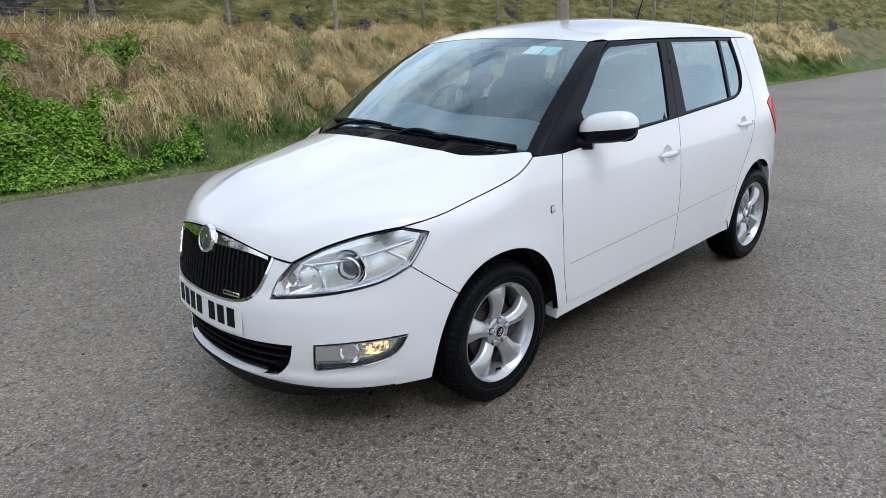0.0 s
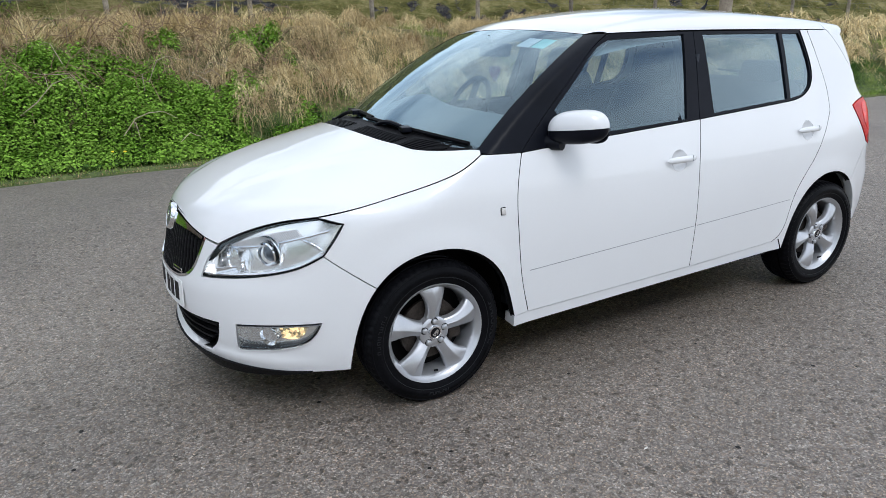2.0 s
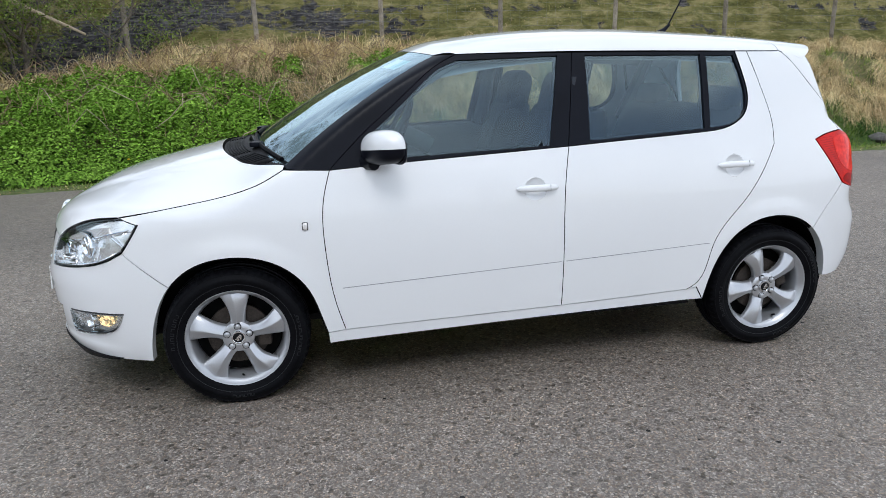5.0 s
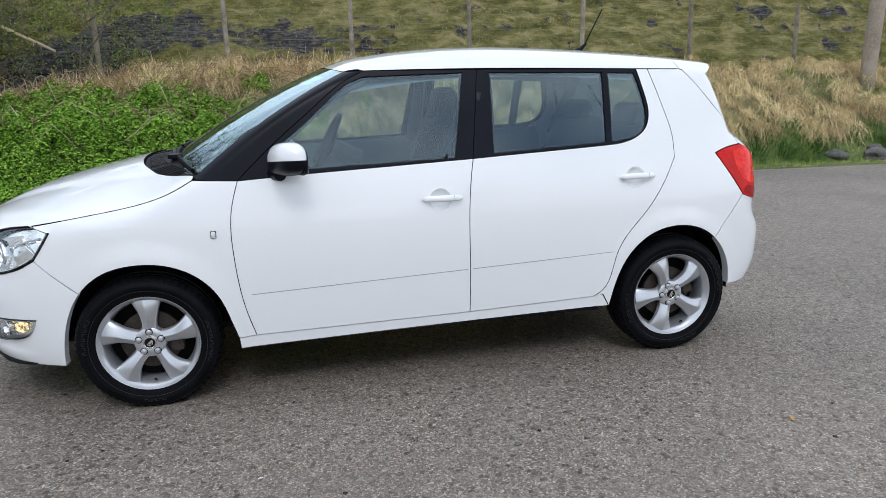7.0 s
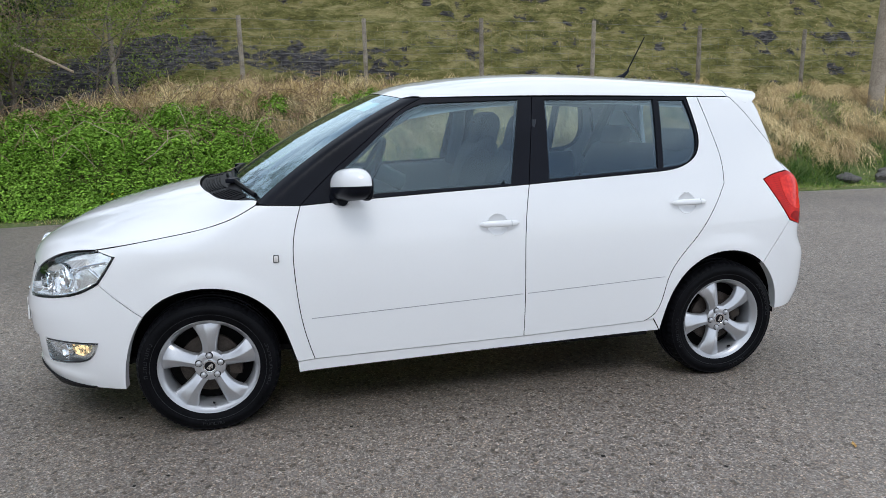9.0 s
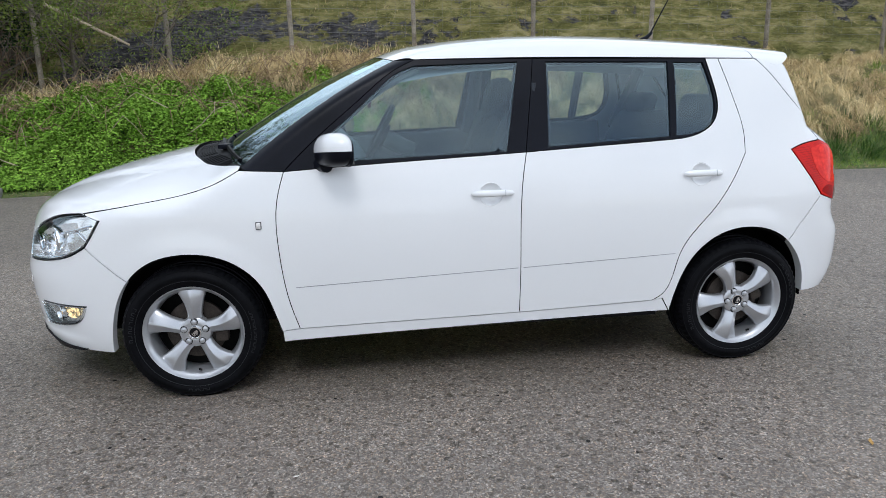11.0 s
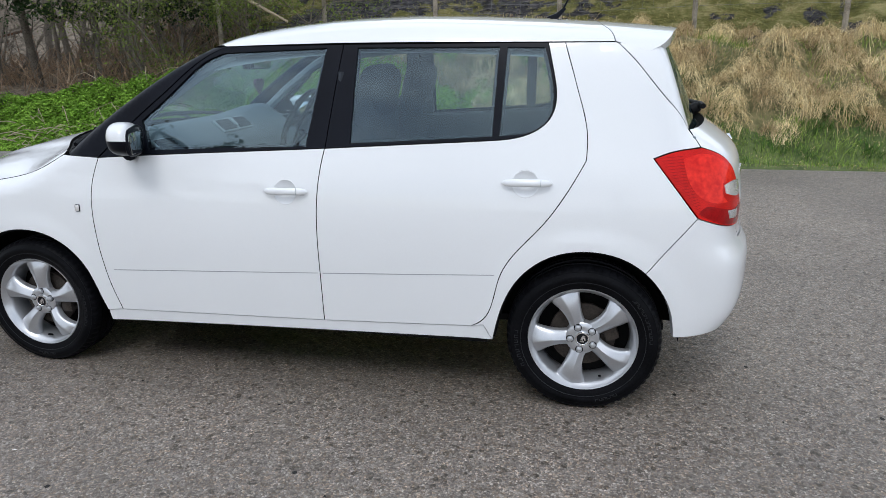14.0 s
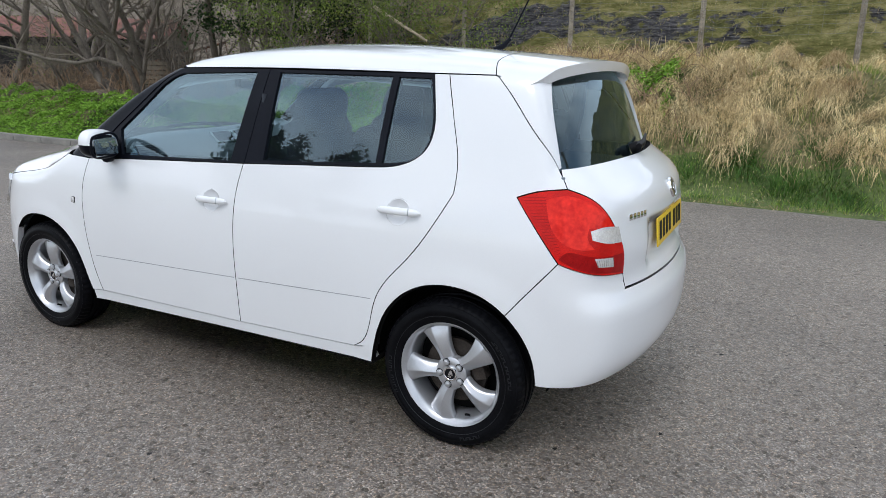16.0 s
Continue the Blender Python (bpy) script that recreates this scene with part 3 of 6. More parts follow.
# bumpers
front_half = np.concatenate([ARCH_FRONT[:i_cut + 1], BUMP_SEAM[::-1], LAMP_LOW[::-1], LAMP_IN[::-1], line((-.765, .690), (-.826, .704)), GRILLE_LOW])
low_half = line((NOSE_MID, .222), (-.92, .218), (-.66, .200), (-.332, .206))
mouth_half = np.concatenate([line((NOSE_MID, .384), (-.95, .386), (-.776, .386)), line((-.776, .386), (-.802, .30), (-.845, .252)), line((-.845, .252), (-1.0, .236), (NOSE_MID, .233))])
FOG = outline(line((-.705, .392), (-.553, .404), (-.412, .414)), line((-.412, .414), (-.452, .347), (-.54, .310), (-.715, .286)), line((-.715, .286), (-.705, .392)))
MOUTH = outline(np.concatenate([mouth_half, mouth_half[::-1] * (-1, 1) + (2 * NOSE_MID, 0)]))
FOG_R = outline(FOG * (-1, 1) + (2 * NOSE_MID, 0))
fh = np.concatenate([low_half, front_half])
front_bumper = panel("front_bumper", outline(fh, fh[::-1] * (-1, 1) + (2 * NOSE_MID, 0)), from_side, belly_field, PAINT, car, "white front bumper", holes=(MOUTH, FOG, FOG_R), lips=0, depth=.03)
rh = np.concatenate([line((TAIL_MID, .335), (3.316, .332), (2.977, .322), (2.84, .312), (2.790, .312)), ARCH_BACK[j_cut:][::-1], TAIL_SEAM, TAIL_LOW, line((3.092, .715), (3.104, .658)), line((3.104, .658), (3.278, .656), (TAIL_MID, .654))])
rear_bumper = panel("rear_bumper", outline(rh, rh[::-1] * (-1, 1) + (2 * TAIL_MID, 0)), from_side, belly_field, PAINT, car, "white rear bumper", lips=0, depth=.04)
lip_half = np.concatenate([line((NOSE_MID, .228), (-.92, .224), (-.66, .206), (-.46, .206)), line((-.46, .206), (-.48, .196)), line((-.48, .196), (-.66, .170), (-.85, .148), (NOSE_MID, .142))])
panel("front_lip", outline(lip_half, lip_half[::-1] * (-1, 1) + (2 * NOSE_MID, 0)), from_side, belly_field, [PLASTIC, PLASTIC], front_bumper, "black plastic lip spoiler", sink=-.010, depth=.05)

# door frames and side glass
GLASS_F = outline(line((.660, .998), (.622, 1.112)), line((.622, 1.112), (.80, 1.262), (.915, 1.352), (.985, 1.378)), line((.985, 1.378), (1.433, 1.389)), line((1.433, 1.389), (1.365, 1.020)), line((1.365, 1.020), (.660, .998)))
GLASS_R = outline(line((1.563, 1.388), (2.120, 1.381)), line((2.120, 1.381), (2.106, 1.062)), line((2.106, 1.062), (1.551, 1.033)), line((1.551, 1.033), (1.563, 1.388)))
GLASS_Q = outline(line((2.152, 1.379), (2.288, 1.376)), line((2.288, 1.376), (2.322, 1.25), (2.327, 1.18), (2.312, 1.125), (2.272, 1.088), (2.20, 1.070), (2.138, 1.064)), line((2.138, 1.064), (2.152, 1.379)))
frame_f = both("window_frame", outline(BELT_FRONT, B_TOP, line((1.503, 1.403), (.985, 1.404)), A_EDGE[::-1]), from_side, belly_field, [BLACK, BLACK], parents=front_doors, holes=(GLASS_F,), sink=.004, label="satin black window frame", depth=.014, lips=.012)
frame_r = both("window_frame", outline(BELT_BACK, line((2.301, 1.394), (1.503, 1.403)), B_TOP[::-1]), from_side, belly_field, [BLACK, BLACK], parents=rear_doors, holes=(GLASS_R, GLASS_Q), sink=.004, label="satin black window frame", depth=.014, lips=.012)
both("window", GLASS_F, from_side, belly_field, SIDE_GLASS, parents=front_doors, sink=.012, gap=-.004, depth=.004, step=.06, label="lightly tinted door window")
both("window", GLASS_R, from_side, belly_field, SIDE_GLASS, parents=rear_doors, sink=.012, gap=-.004, depth=.004, step=.06, label="lightly tinted door window")
both("quarter_window", GLASS_Q, from_side, belly_field, SIDE_GLASS, parents=rear_doors, sink=.012, gap=-.004, depth=.004, step=.06, label="small fixed rear quarter window")
# grey strips paint the crease's shadow along the doors
for nm, ds, a, b in (("crease_shadow", front_doors, (.443, .476), (1.405, .514)), ("crease_shadow", rear_doors, (1.428, .515), (2.129, .543))):
    both(nm, outline(line(a, b), line((b[0], b[1] - .003), (a[0], a[1] - .0035))), from_side, belly_field, [material("shadow_line_grey", (.30, .31, .32), .5, 0, .1), PAINT], parents=ds, sink=-.0006, gap=0, depth=.001, label="thin grey strip for the shadow of the door crease")


@functools.lru_cache(maxsize=None)
def skin_frame(u, z, field):
    p = from_side(np.array([(u, z)]), field)[0]
    return p, normals(p[None], field)[0]


def on_skin(u, z, field=belly_field, lift=0.0):
    """A pose on the skin: x along the panel, y up it, z outwards."""
    p, n = skin_frame(u, z, field)
    zc = Vector(n)
    xc = Vector((0, 0, 1)).cross(zc).normalized()
    yc = zc.cross(xc)
    m = Matrix((xc, yc, zc)).transposed().to_4x4()
    return Matrix.Translation(Vector(p) + lift * zc) @ m


MIRROR_Y = Matrix.Diagonal((1, -1, 1, 1))


def pair(name, shape, mat, parents, label="", smooth_angle=35):
    return (part(name, shape, mat, parents[0], label, smooth_angle=smooth_angle), part(name, shape, mat, parents[1], label, flip=True, smooth_angle=smooth_angle))


# door handles: a shallow dish behind a bowed grip
for ds, u, z in ((front_doors, 1.285, .842), (rear_doors, 2.240, .893)):
    m = on_skin(u, z)
    dish = Shape().lathe(m, [(.0, -.017), (.02, -.0155), (.036, -.010), (.045, -.0035), (.0495, -.0002), (.0515, -.0012)], 44)
    m = m @ pose(.006, 0, 0)
    pair("handle_dish", dish, PAINT, ds)
    rings = []
    for t in np.linspace(-1, 1, 19):
        end = math.sqrt(max(1 - abs(t) ** 6, .02))
        lift, w, d = .010 + .016 * (1 - t * t), .0145 * end, .009 * end
        rings.append([m @ Vector((t * .094, .003 + w * math.cos(k * math.pi / 6), lift + d * math.sin(k * math.pi / 6))) for k in range(12)])
    pair("handle", Shape().loft(rings), PAINT, ds)
    pair("handle_cap", Shape().box(m @ pose(.052, .003, .0292), .0012, .026, .004), LINER, ds)

# indicator repeaters on the wings
m = on_skin(.309, .748)
rep = Shape().box(m @ pose(.0, .0, .003), .0195, .0275, .013, .005)
pair("side_repeater", rep, CLEAR, (car, car), "small clear side indicator")
pair("repeater_frame", Shape().box(m @ pose(0, 0, -.001), .024, .032, .010, .004), BLACK, (car, car))


# ---- wheels ----
def tyre_shape():
    prof = [(.198, -.062), (.204, -.079), (.214, -.0850), (.228, -.0895), (.246, -.0935), (.2475, -.0945), (.262, -.0945), (.2635, -.0935), (.278, -.0885), (.280, -.0895), (.2855, -.085), (.2925, -.075), (.2955, -.060),
            (.2965, -.045), (.289, -.043), (.289, -.036), (.297, -.034), (.2975, -.014), (.290, -.012), (.290, -.004)]
    prof = prof + [(r, -h) for r, h in prof[::-1]]
    n = len(prof)

    def warp(i, j, r, h):
        if j in (10, 11, 12, n - 11, n - 12, n - 13) and i % 3 == 0:
            return r - .005, h
        return r, h
    return Shape().lathe(pose(0, 0, 0, 90), prof, 180, True, warp)


SPOKE_WIDTH = curve([.056, .064, .074, .092, .115, .140, .165, .185, .204], [.074, .071, .066, .064, .069, .080, .097, .113, .130])
SPOKE_LIFT = curve([.055, .075, .12, .16, .19, .204], [.062, .068, .078, .079, .0745, .070])


def spoke_shape():
    """A broad arm with a ridge off its middle, flaring round the openings into the rim."""
    rings = []
    for r in np.linspace(.056, .204, 24):
        w, lift = float(SPOKE_WIDTH(r)), float(SPOKE_LIFT(r))
        t = (r - .056) / .148
        bend = .0055 * math.sin(math.pi * t) - .002 * t
        ring = []
        for y, h in ((-.5, -.038), (-.5, -.016), (-.46, -.011), (-.36, -.006), (-.14, .0), (-.09, .0025), (-.04, .0015), (.12, -.003), (.32, -.011), (.45, -.018), (.5, -.025), (.5, -.040)):
            a = (y * w + bend) / r
            ring.append(pose(0, 0, 0, 90) @ Vector((r * math.sin(a), r * math.cos(a), lift + h)))
        rings.append(ring)
    return Shape().loft(rings)


LETTERING = material("worn_sidewall_lettering", (.016, .017, .019), .5, 0, .3, 60, 200, spec=.2)


def make_wheel(spin):
    w = holder("wheel")
    tyre = part("tyre", tyre_shape(), RUBBER, w, "black road tyre")
    for rad, a0, n, hgt in ((.2545, 152, 8, .014), (.2545, -20, 13, .011), (.2545, 262, 6, .011)):
        for k in range(n):
            a = radians(a0 + k * (4.6 if hgt > .012 else 3.4))
            q = pose(0, 0, 0, 90) @ Matrix.Rotation(a, 4, "Z") @ pose(rad, 0, .0944)
            bars = Shape().box(q @ pose(0, -.0052, 0), hgt, .0028, .0014).box(q @ pose(hgt * (.42 if k % 2 else -.42), 0, 0), .003, .012, .0014)
            if k % 3:
                bars.box(q @ pose(0, .0052, 0), hgt, .0028, .0014)
            part("sidewall_mark", bars, LETTERING, tyre, smooth_angle=0)
    part("sidewall_rib", Shape().lathe(pose(0, 0, 0, 90), [(.2352, .090), (.236, .0926), (.2375, .0928), (.2385, .091)], 120), LETTERING, tyre)
    barrel = [(.210, -.07), (.194, -.05), (.188, .00), (.190, .03), (.196, .052), (.2015, .064), (.2065, .0695), (.2125, .0755), (.2175, .0845), (.2205, .0855), (.222, .082), (.2215, .072), (.213, .068)]
    rim = part("rim", Shape().lathe(pose(0, 0, 0, 90), barrel, 96), ALLOY, w, "silver alloy wheel rim")
    rim.scale = (.945, 1, .945)
    sp = spoke_shape()
    for k in range(5):
        o = part("spoke", sp, ALLOY, rim, smooth_angle=50)
        o.rotation_euler = (0, radians(72 * k), 0)
        at = pose(0, 0, 0, 0, 72 * k, 0) @ pose(0, 0, .050) @ pose(0, 0, 0, 90)
        part("wheel_bolt", Shape().lathe(at, [(0, .0755), (.009, .0750), (.0112, .0735), (.0122, .070), (.0122, .05)], 18), ALLOY, rim, "silver wheel bolt cap")
        part("bolt_seat", Shape().lathe(at, [(.0122, .0655), (.0155, .0672), (.0165, .066), (.0165, .04)], 18), PLASTIC, rim)
    part("hub", Shape().lathe(pose(0, 0, 0, 90), [(.0, .064), (.027, .064), (.031, .0665), (.060, .0655), (.068, .060), (.071, .03)], 48), ALLOY, rim)
    cap = part("centre_cap", Shape().lathe(pose(0, 0, 0, 90), [(0, .0715), (.022, .0712), (.0245, .0735), (.029, .0730), (.032, .065)], 32), CHROME, rim, "round centre cap with a dark emblem")
    part("emblem_field", Shape().lathe(pose(0, 0, 0, 90), [(0, .0725), (.016, .0725), (.0235, .0722)], 28), INK, cap, "black emblem field")
    part("emblem", Shape().box(pose(0, 0, 0, 90) @ pose(.002, .003, .0730, 0, 0, 40), .026, .010, .0014).box(pose(0, 0, 0, 90) @ pose(-.005, -.008, .0730, 0, 0, -35), .016, .008, .0014).box(pose(0, 0, 0, 90) @ pose(.010, -.002, .0730, 0, 0, 80), .014, .005, .0014), CHROME, cap, smooth_angle=0)
    part("brake_disc", Shape().lathe(pose(0, 0, 0, 90), [(.05, .018), (.128, .018), (.128, .000), (.05, 0)], 48), STEEL, w, "dull steel brake disc")
    part("brake_caliper", Shape().box(pose(.105, 0, 0) @ pose(0, -.02, 0), .055, .05, .11, .012), STEEL, w)
    part("wheel_back", Shape().lathe(pose(0, 0, 0, 90), [(0, -.03), (.19, -.03), (.185, -.06)], 40), GAP_DARK, w)
    part("valve", Shape().tube([(.006, -.050, -.178), (.006, -.072, -.166)], .0045, 8), RUBBER, w)
    w.rotation_euler = (0, radians(spin), 0)
    return w


HUB_Z = .2895
for x, y, spin, turn in ((.003, -.711, 1, 0), (2.470, -.711, -23, 0), (.003, .711, 25, 180), (2.470, .711, 50, 180)):
    w = make_wheel(0)
    w.parent = car
    w.matrix_basis = pose(x, y, HUB_Z, 0, 0, turn) @ pose(0, 0, 0, 0, spin, 0)

# wheel housings and floor pan
for x in (0, 2.468):
    for s in (-1, 1):
        v, f = [], []
        for i in range(25):
            a = radians(-4 + 188 * i / 24)
            r = .364
            for y in (.715, .64, .50):
                v.append((x + r * math.cos(a), s * y, .30 + r * math.sin(a)))
            v.append((x + .1 * math.cos(a), s * .50, .30 + .1 * math.sin(a)))
        for i in range(24):
            for j in range(3):
                f.append((i * 4 + j, i * 4 + j + 1, i * 4 + j + 5, i * 4 + j + 4))
        part("wheel_housing", Shape().add(v, f), GAP_DARK, car)
pan = Shape()
for x0, x1, w in ((-.66, -.37, .50), (-.37, .38, .49), (.38, 2.09, .74), (2.09, 2.80, .49)):
    pan.box(pose((x0 + x1) / 2, 0, .242), x1 - x0, 2 * w, .03, .004)
part("underbody", pan, PLASTIC, car)

# ---- lamps at the front ----
LAMP = outline(LAMP_TOP, LAMP_IN, LAMP_LOW, LAMP_TIP, LAMP_END)
for flip in (False, True):
    head = panel("headlight", LAMP, from_side, belly_field, [LENS_GLASS, PLASTIC], car, "clear headlight with a chrome reflector", flip=flip, sink=.001, depth=.004, gap=.003)
    panel("bezel", LAMP, from_side, belly_field, [BLACK, BLACK], head, "thin black lamp rim", holes=(grow(LAMP, -.0055),), flip=flip, sink=.004, depth=.03, gap=.0015)
    inner = grow(LAMP, -.006)
    panel("reflector", inner, from_side, belly_field, [BOWL, BOWL], head, flip=flip, sink=.048, depth=-.044, gap=.0)
    ys = (1, -1, 1) if flip else (1, 1, 1)

    def put(name, sh, mat, lab="", sm=35):
        return part(name, sh, mat, head, lab, flip=flip, smooth_angle=sm)
    # projector
    d = on_skin(-.592, .668)
    ax = Matrix.Translation(d.translation) @ pose(0, 0, 0, 0, 0, 0) @ Vector((-.86, -.48, -.04)).to_track_quat("Z", "Y").to_matrix().to_4x4()
    put("projector_ring", Shape().lathe(ax @ pose(0, 0, -.046), [(.034, .0), (.044, .012), (.046, .03), (.041, .034), (.037, .02), (.034, .012)], 36), CHROME)
    put("projector_lens", Shape().lathe(ax @ pose(0, 0, -.046), [(.036, 0), (.034, .012), (.026, .022), (.014, .028), (0, .030)], 32), material("dark_projector_lens", (.05, .06, .08), .03, 0, .1, coat=1.0))
    # high-beam bowl
    d2 = on_skin(-.715, .635)
    ax2 = Matrix.Translation(d2.translation) @ Vector((-.95, -.3, -.04)).to_track_quat("Z", "Y").to_matrix().to_4x4()
    put("beam_bowl", Shape().lathe(ax2 @ pose(0, 0, -.075), [(.0, 0), (.02, .004), (.034, .018), (.044, .042), (.048, .056), (.051, .056)], 32), CHROME)
    put("bulb", Shape().lathe(ax2 @ pose(0, 0, -.07), [(.007, 0), (.007, .028), (.004, .034), (0, .035)], 12), CLEAR)
    # ribbed indicator strip along the top
    for k in range(34):
        t = k / 33
        u, z = -.715 + .235 * t, .692 + .066 * t - .008 * (2 * t - 1) ** 2
        put("lamp_rib", Shape().box(on_skin(u, z) @ pose(0, 0, -.026, 0, 0, 38), .0034, .036, .010, .001), CLEAR, sm=0)
    lip_run = from_side(grow(LAMP, -.011), lambda q: belly_field(q) + .008)
    lip_run = lip_run[(lip_run[:, 2] < .70) & (lip_run[:, 2] < .60 + .26 * (lip_run[:, 0] + .72))]
    put("lamp_lip", Shape().tube(lip_run[lip_run[:, 0].argsort()], .0042, 6), CHROME, "bright lip along the lamp's lower edge")
    put("reflector_ring", Shape().lathe(ax @ pose(-.004, 0, -.066), [(.050, .0), (.058, .006), (.068, .040), (.066, .046), (.060, .040), (.050, .012)], 40), CHROME)
    put("shade_ring", Shape().lathe(ax @ pose(0, 0, -.052), [(.045, .0), (.049, .020), (.0475, .024), (.043, .010)], 36), PLASTIC)
    put("divider", Shape().box(on_skin(-.672, .628) @ pose(0, 0, -.045, 0, 0, 8), .014, .085, .05, .006), CHROME)
    ledge = from_side(line((-.735, .682), (-.62, .695), (-.50, .722), (-.375, .755)), lambda q: belly_field(q) + .022)
    put("lamp_ledge", Shape().tube(ledge, .0055, 8), CHROME)
    put("facet", Shape().box(on_skin(-.735, .598) @ pose(0, 0, -.030, 10, 25, 8), .10, .030, .006, .002), CHROME, sm=0)
    put("facet", Shape().box(on_skin(-.775, .622) @ pose(0, 0, -.028, -8, -20, 60), .075, .028, .006, .002), CHROME, sm=0)
    put("divider", Shape().box(on_skin(-.44, .712) @ pose(0, 0, -.045, 0, 0, 60), .012, .10, .05, .005), CHROME)
    fog = panel("fog_light", grow(FOG, -.004), from_side, belly_field, [LENS_GLASS, PLASTIC], front_bumper, "fog light with an amber daytime bulb lit", flip=flip, sink=.006, depth=.004)
    panel("fog_bezel", FOG, from_side, belly_field, [BLACK, BLACK], fog, holes=(grow(FOG, -.007),), flip=flip, sink=.004, depth=.03)
    panel("fog_reflector", grow(FOG, -.004), from_side, belly_field, [BOWL, BOWL], fog, flip=flip, sink=.035, depth=-.031, gap=0)
    d3 = on_skin(-.60, .352)
    part("fog_bowl", Shape().lathe(Matrix.Translation(d3.translation) @ Vector((-.8, -.6, 0)).to_track_quat("Z", "Y").to_matrix().to_4x4() @ pose(0, 0, -.045), [(0, 0), (.018, .004), (.030, .018), (.037, .036), (.040, .034)], 28), CHROME, fog, flip=flip)
    lit = outline(line((-.560, .386), (-.51, .394), (-.466, .392)), line((-.466, .392), (-.478, .362), (-.52, .340), (-.556, .346)), line((-.556, .346), (-.560, .386)))
    panel("amber_reflector", lit, from_side, belly_field, [AMBER, AMBER], fog, "faceted amber reflector, its bulb's glints painted as glow", flip=flip, sink=.026, depth=.006, gap=0)

# ---- grille, badge and plate at the front ----
GRILLE = outline(np.concatenate([GRILLE_LOW[::-1], GRILLE_TOP, GRILLE_TOP[::-1] * (-1, 1) + (2 * NOSE_MID, 0), GRILLE_LOW * (-1, 1) + (2 * NOSE_MID, 0)]))
grille = panel("radiator_grille", GRILLE, from_side, belly_field, [PLASTIC, PLASTIC], car, "black radiator grille with vertical ribs", sink=.030, depth=-.022, gap=0)


def grille_span(u):
    t = np.abs(GRILLE_LOW[:, 0] - u).argmin()
    k = np.abs(GRILLE_TOP[:, 0] - u).argmin()
    return GRILLE_LOW[t, 1], GRILLE_TOP[k, 1]


for k in range(-14, 15):
    u = NOSE_MID + abs(k) * .0218 + .004
    lo, hi = grille_span(u)
    if hi - lo < .05:
        continue
    p = from_side(np.c_[np.full(7, u), np.linspace(lo + .008, hi - .03, 7)], lambda q: belly_field(q) + .012)
    if k < 0:
        p = p * (1, -1, 1)
    part("grille_rib", Shape().tube(p, .0062, 8), PLASTIC, grille)
# bright bar under the bonnet's edge, thickening to the middle
bar = np.concatenate([GRILLE_TOP[1:], (GRILLE_TOP[1:] - np.c_[np.zeros(len(GRILLE_TOP) - 1), .014 + .026 * smooth(-GRILLE_TOP[1:, 0], .85, 1.1)])[::-1]])
BAR = outline(np.concatenate([bar, ]))
for flip in (False, True):
    panel("chrome_bar", BAR, from_side, belly_field, [CHROME, CHROME], grille, "bright chrome grille bar", flip=flip, sink=.001, depth=.02, gap=.001)
    rimrun = GRILLE_LOW
    panel("chrome_edge", outline(rimrun, (rimrun + np.c_[np.full(len(rimrun), -.006), np.full(len(rimrun), .008)])[::-1]), from_side, belly_field, [CHROME, CHROME], grille, flip=flip, sink=.0, depth=.015, gap=.0)
bd = Matrix.Translation(from_side(np.array([(NOSE_MID, .722)]), belly_field)[0].tolist()) @ Vector((-1, 0, .28)).to_track_quat("Z", "Y").to_matrix().to_4x4() @ Matrix.Diagonal((1.28, 1.28, 1.1, 1))
badge = part("round_badge", Shape().lathe(bd, [(.0, .010), (.030, .0095), (.034, .008), (.036, .011), (.041, .010), (.044, .004), (.045, -.01)], 40), CHROME, grille, "round chrome badge with a dark ring")
part("badge_ring", Shape().lathe(bd, [(.0, .0112), (.031, .0108), (.033, .009)], 36), material("badge_grey", (.10, .12, .11), .25, .3, .2), badge)
part("badge_mark", Shape().box(bd @ pose(.003, .003, .0125, 0, 0, 40), .030, .013, .002, .0006).box(bd @ pose(-.006, -.008, .0125, 0, 0, -35), .018, .009, .002, .0006), CHROME, badge)
gb = on_skin(-.985, .556)
gb.translation = Vector(from_side(np.array([(-.985, .556)]), belly_field)[0])
part("grille_badge", Shape().box(gb @ pose(0, .0, -.002), .092, .017, .008, .002), CHROME, grille, "small rectangular chrome badge")
for k in range(6):
    part("badge_bar", Shape().box(gb @ pose(-.036 + .0145 * k, 0, .0025), .010, .008, .0012), INK, grille, smooth_angle=0)
mouth = panel("lower_grille", MOUTH, from_side, belly_field, [PLASTIC, PLASTIC], front_bumper, "black lower grille with horizontal bars", sink=.06, depth=-.05, gap=0)
for z in (.262, .296, .330, .364):
    u1 = -.80 - max(.33 - z, 0) * 1.3
    us = np.linspace(u1, 2 * NOSE_MID - u1, 40)
    p = from_side(np.c_[us, np.full(40, z)], lambda q: belly_field(q) + .025)
    sh = Shape()
    rings = []
    for q, a in zip(p, us):
        n = Vector((math.sin((a - .1) / FAN), -math.cos((a - .1) / FAN), 0))
        rings.append([Vector(q) + n * dx + Vector((0, 0, dz)) for dx, dz in ((.008, -.002), (.006, .004), (-.02, .006), (-.02, -.005), (.004, -.006))])
    part("grille_slat", sh.loft(rings), PLASTIC, mouth)


def plate_at(s):
    """A pose on the front plate, which is bent round the bumper, s along it from its middle."""
    return pose(-.8755 + .40 * s * s, -s, .462, 86, 0, -90 + math.degrees(math.atan(.80 * s)))


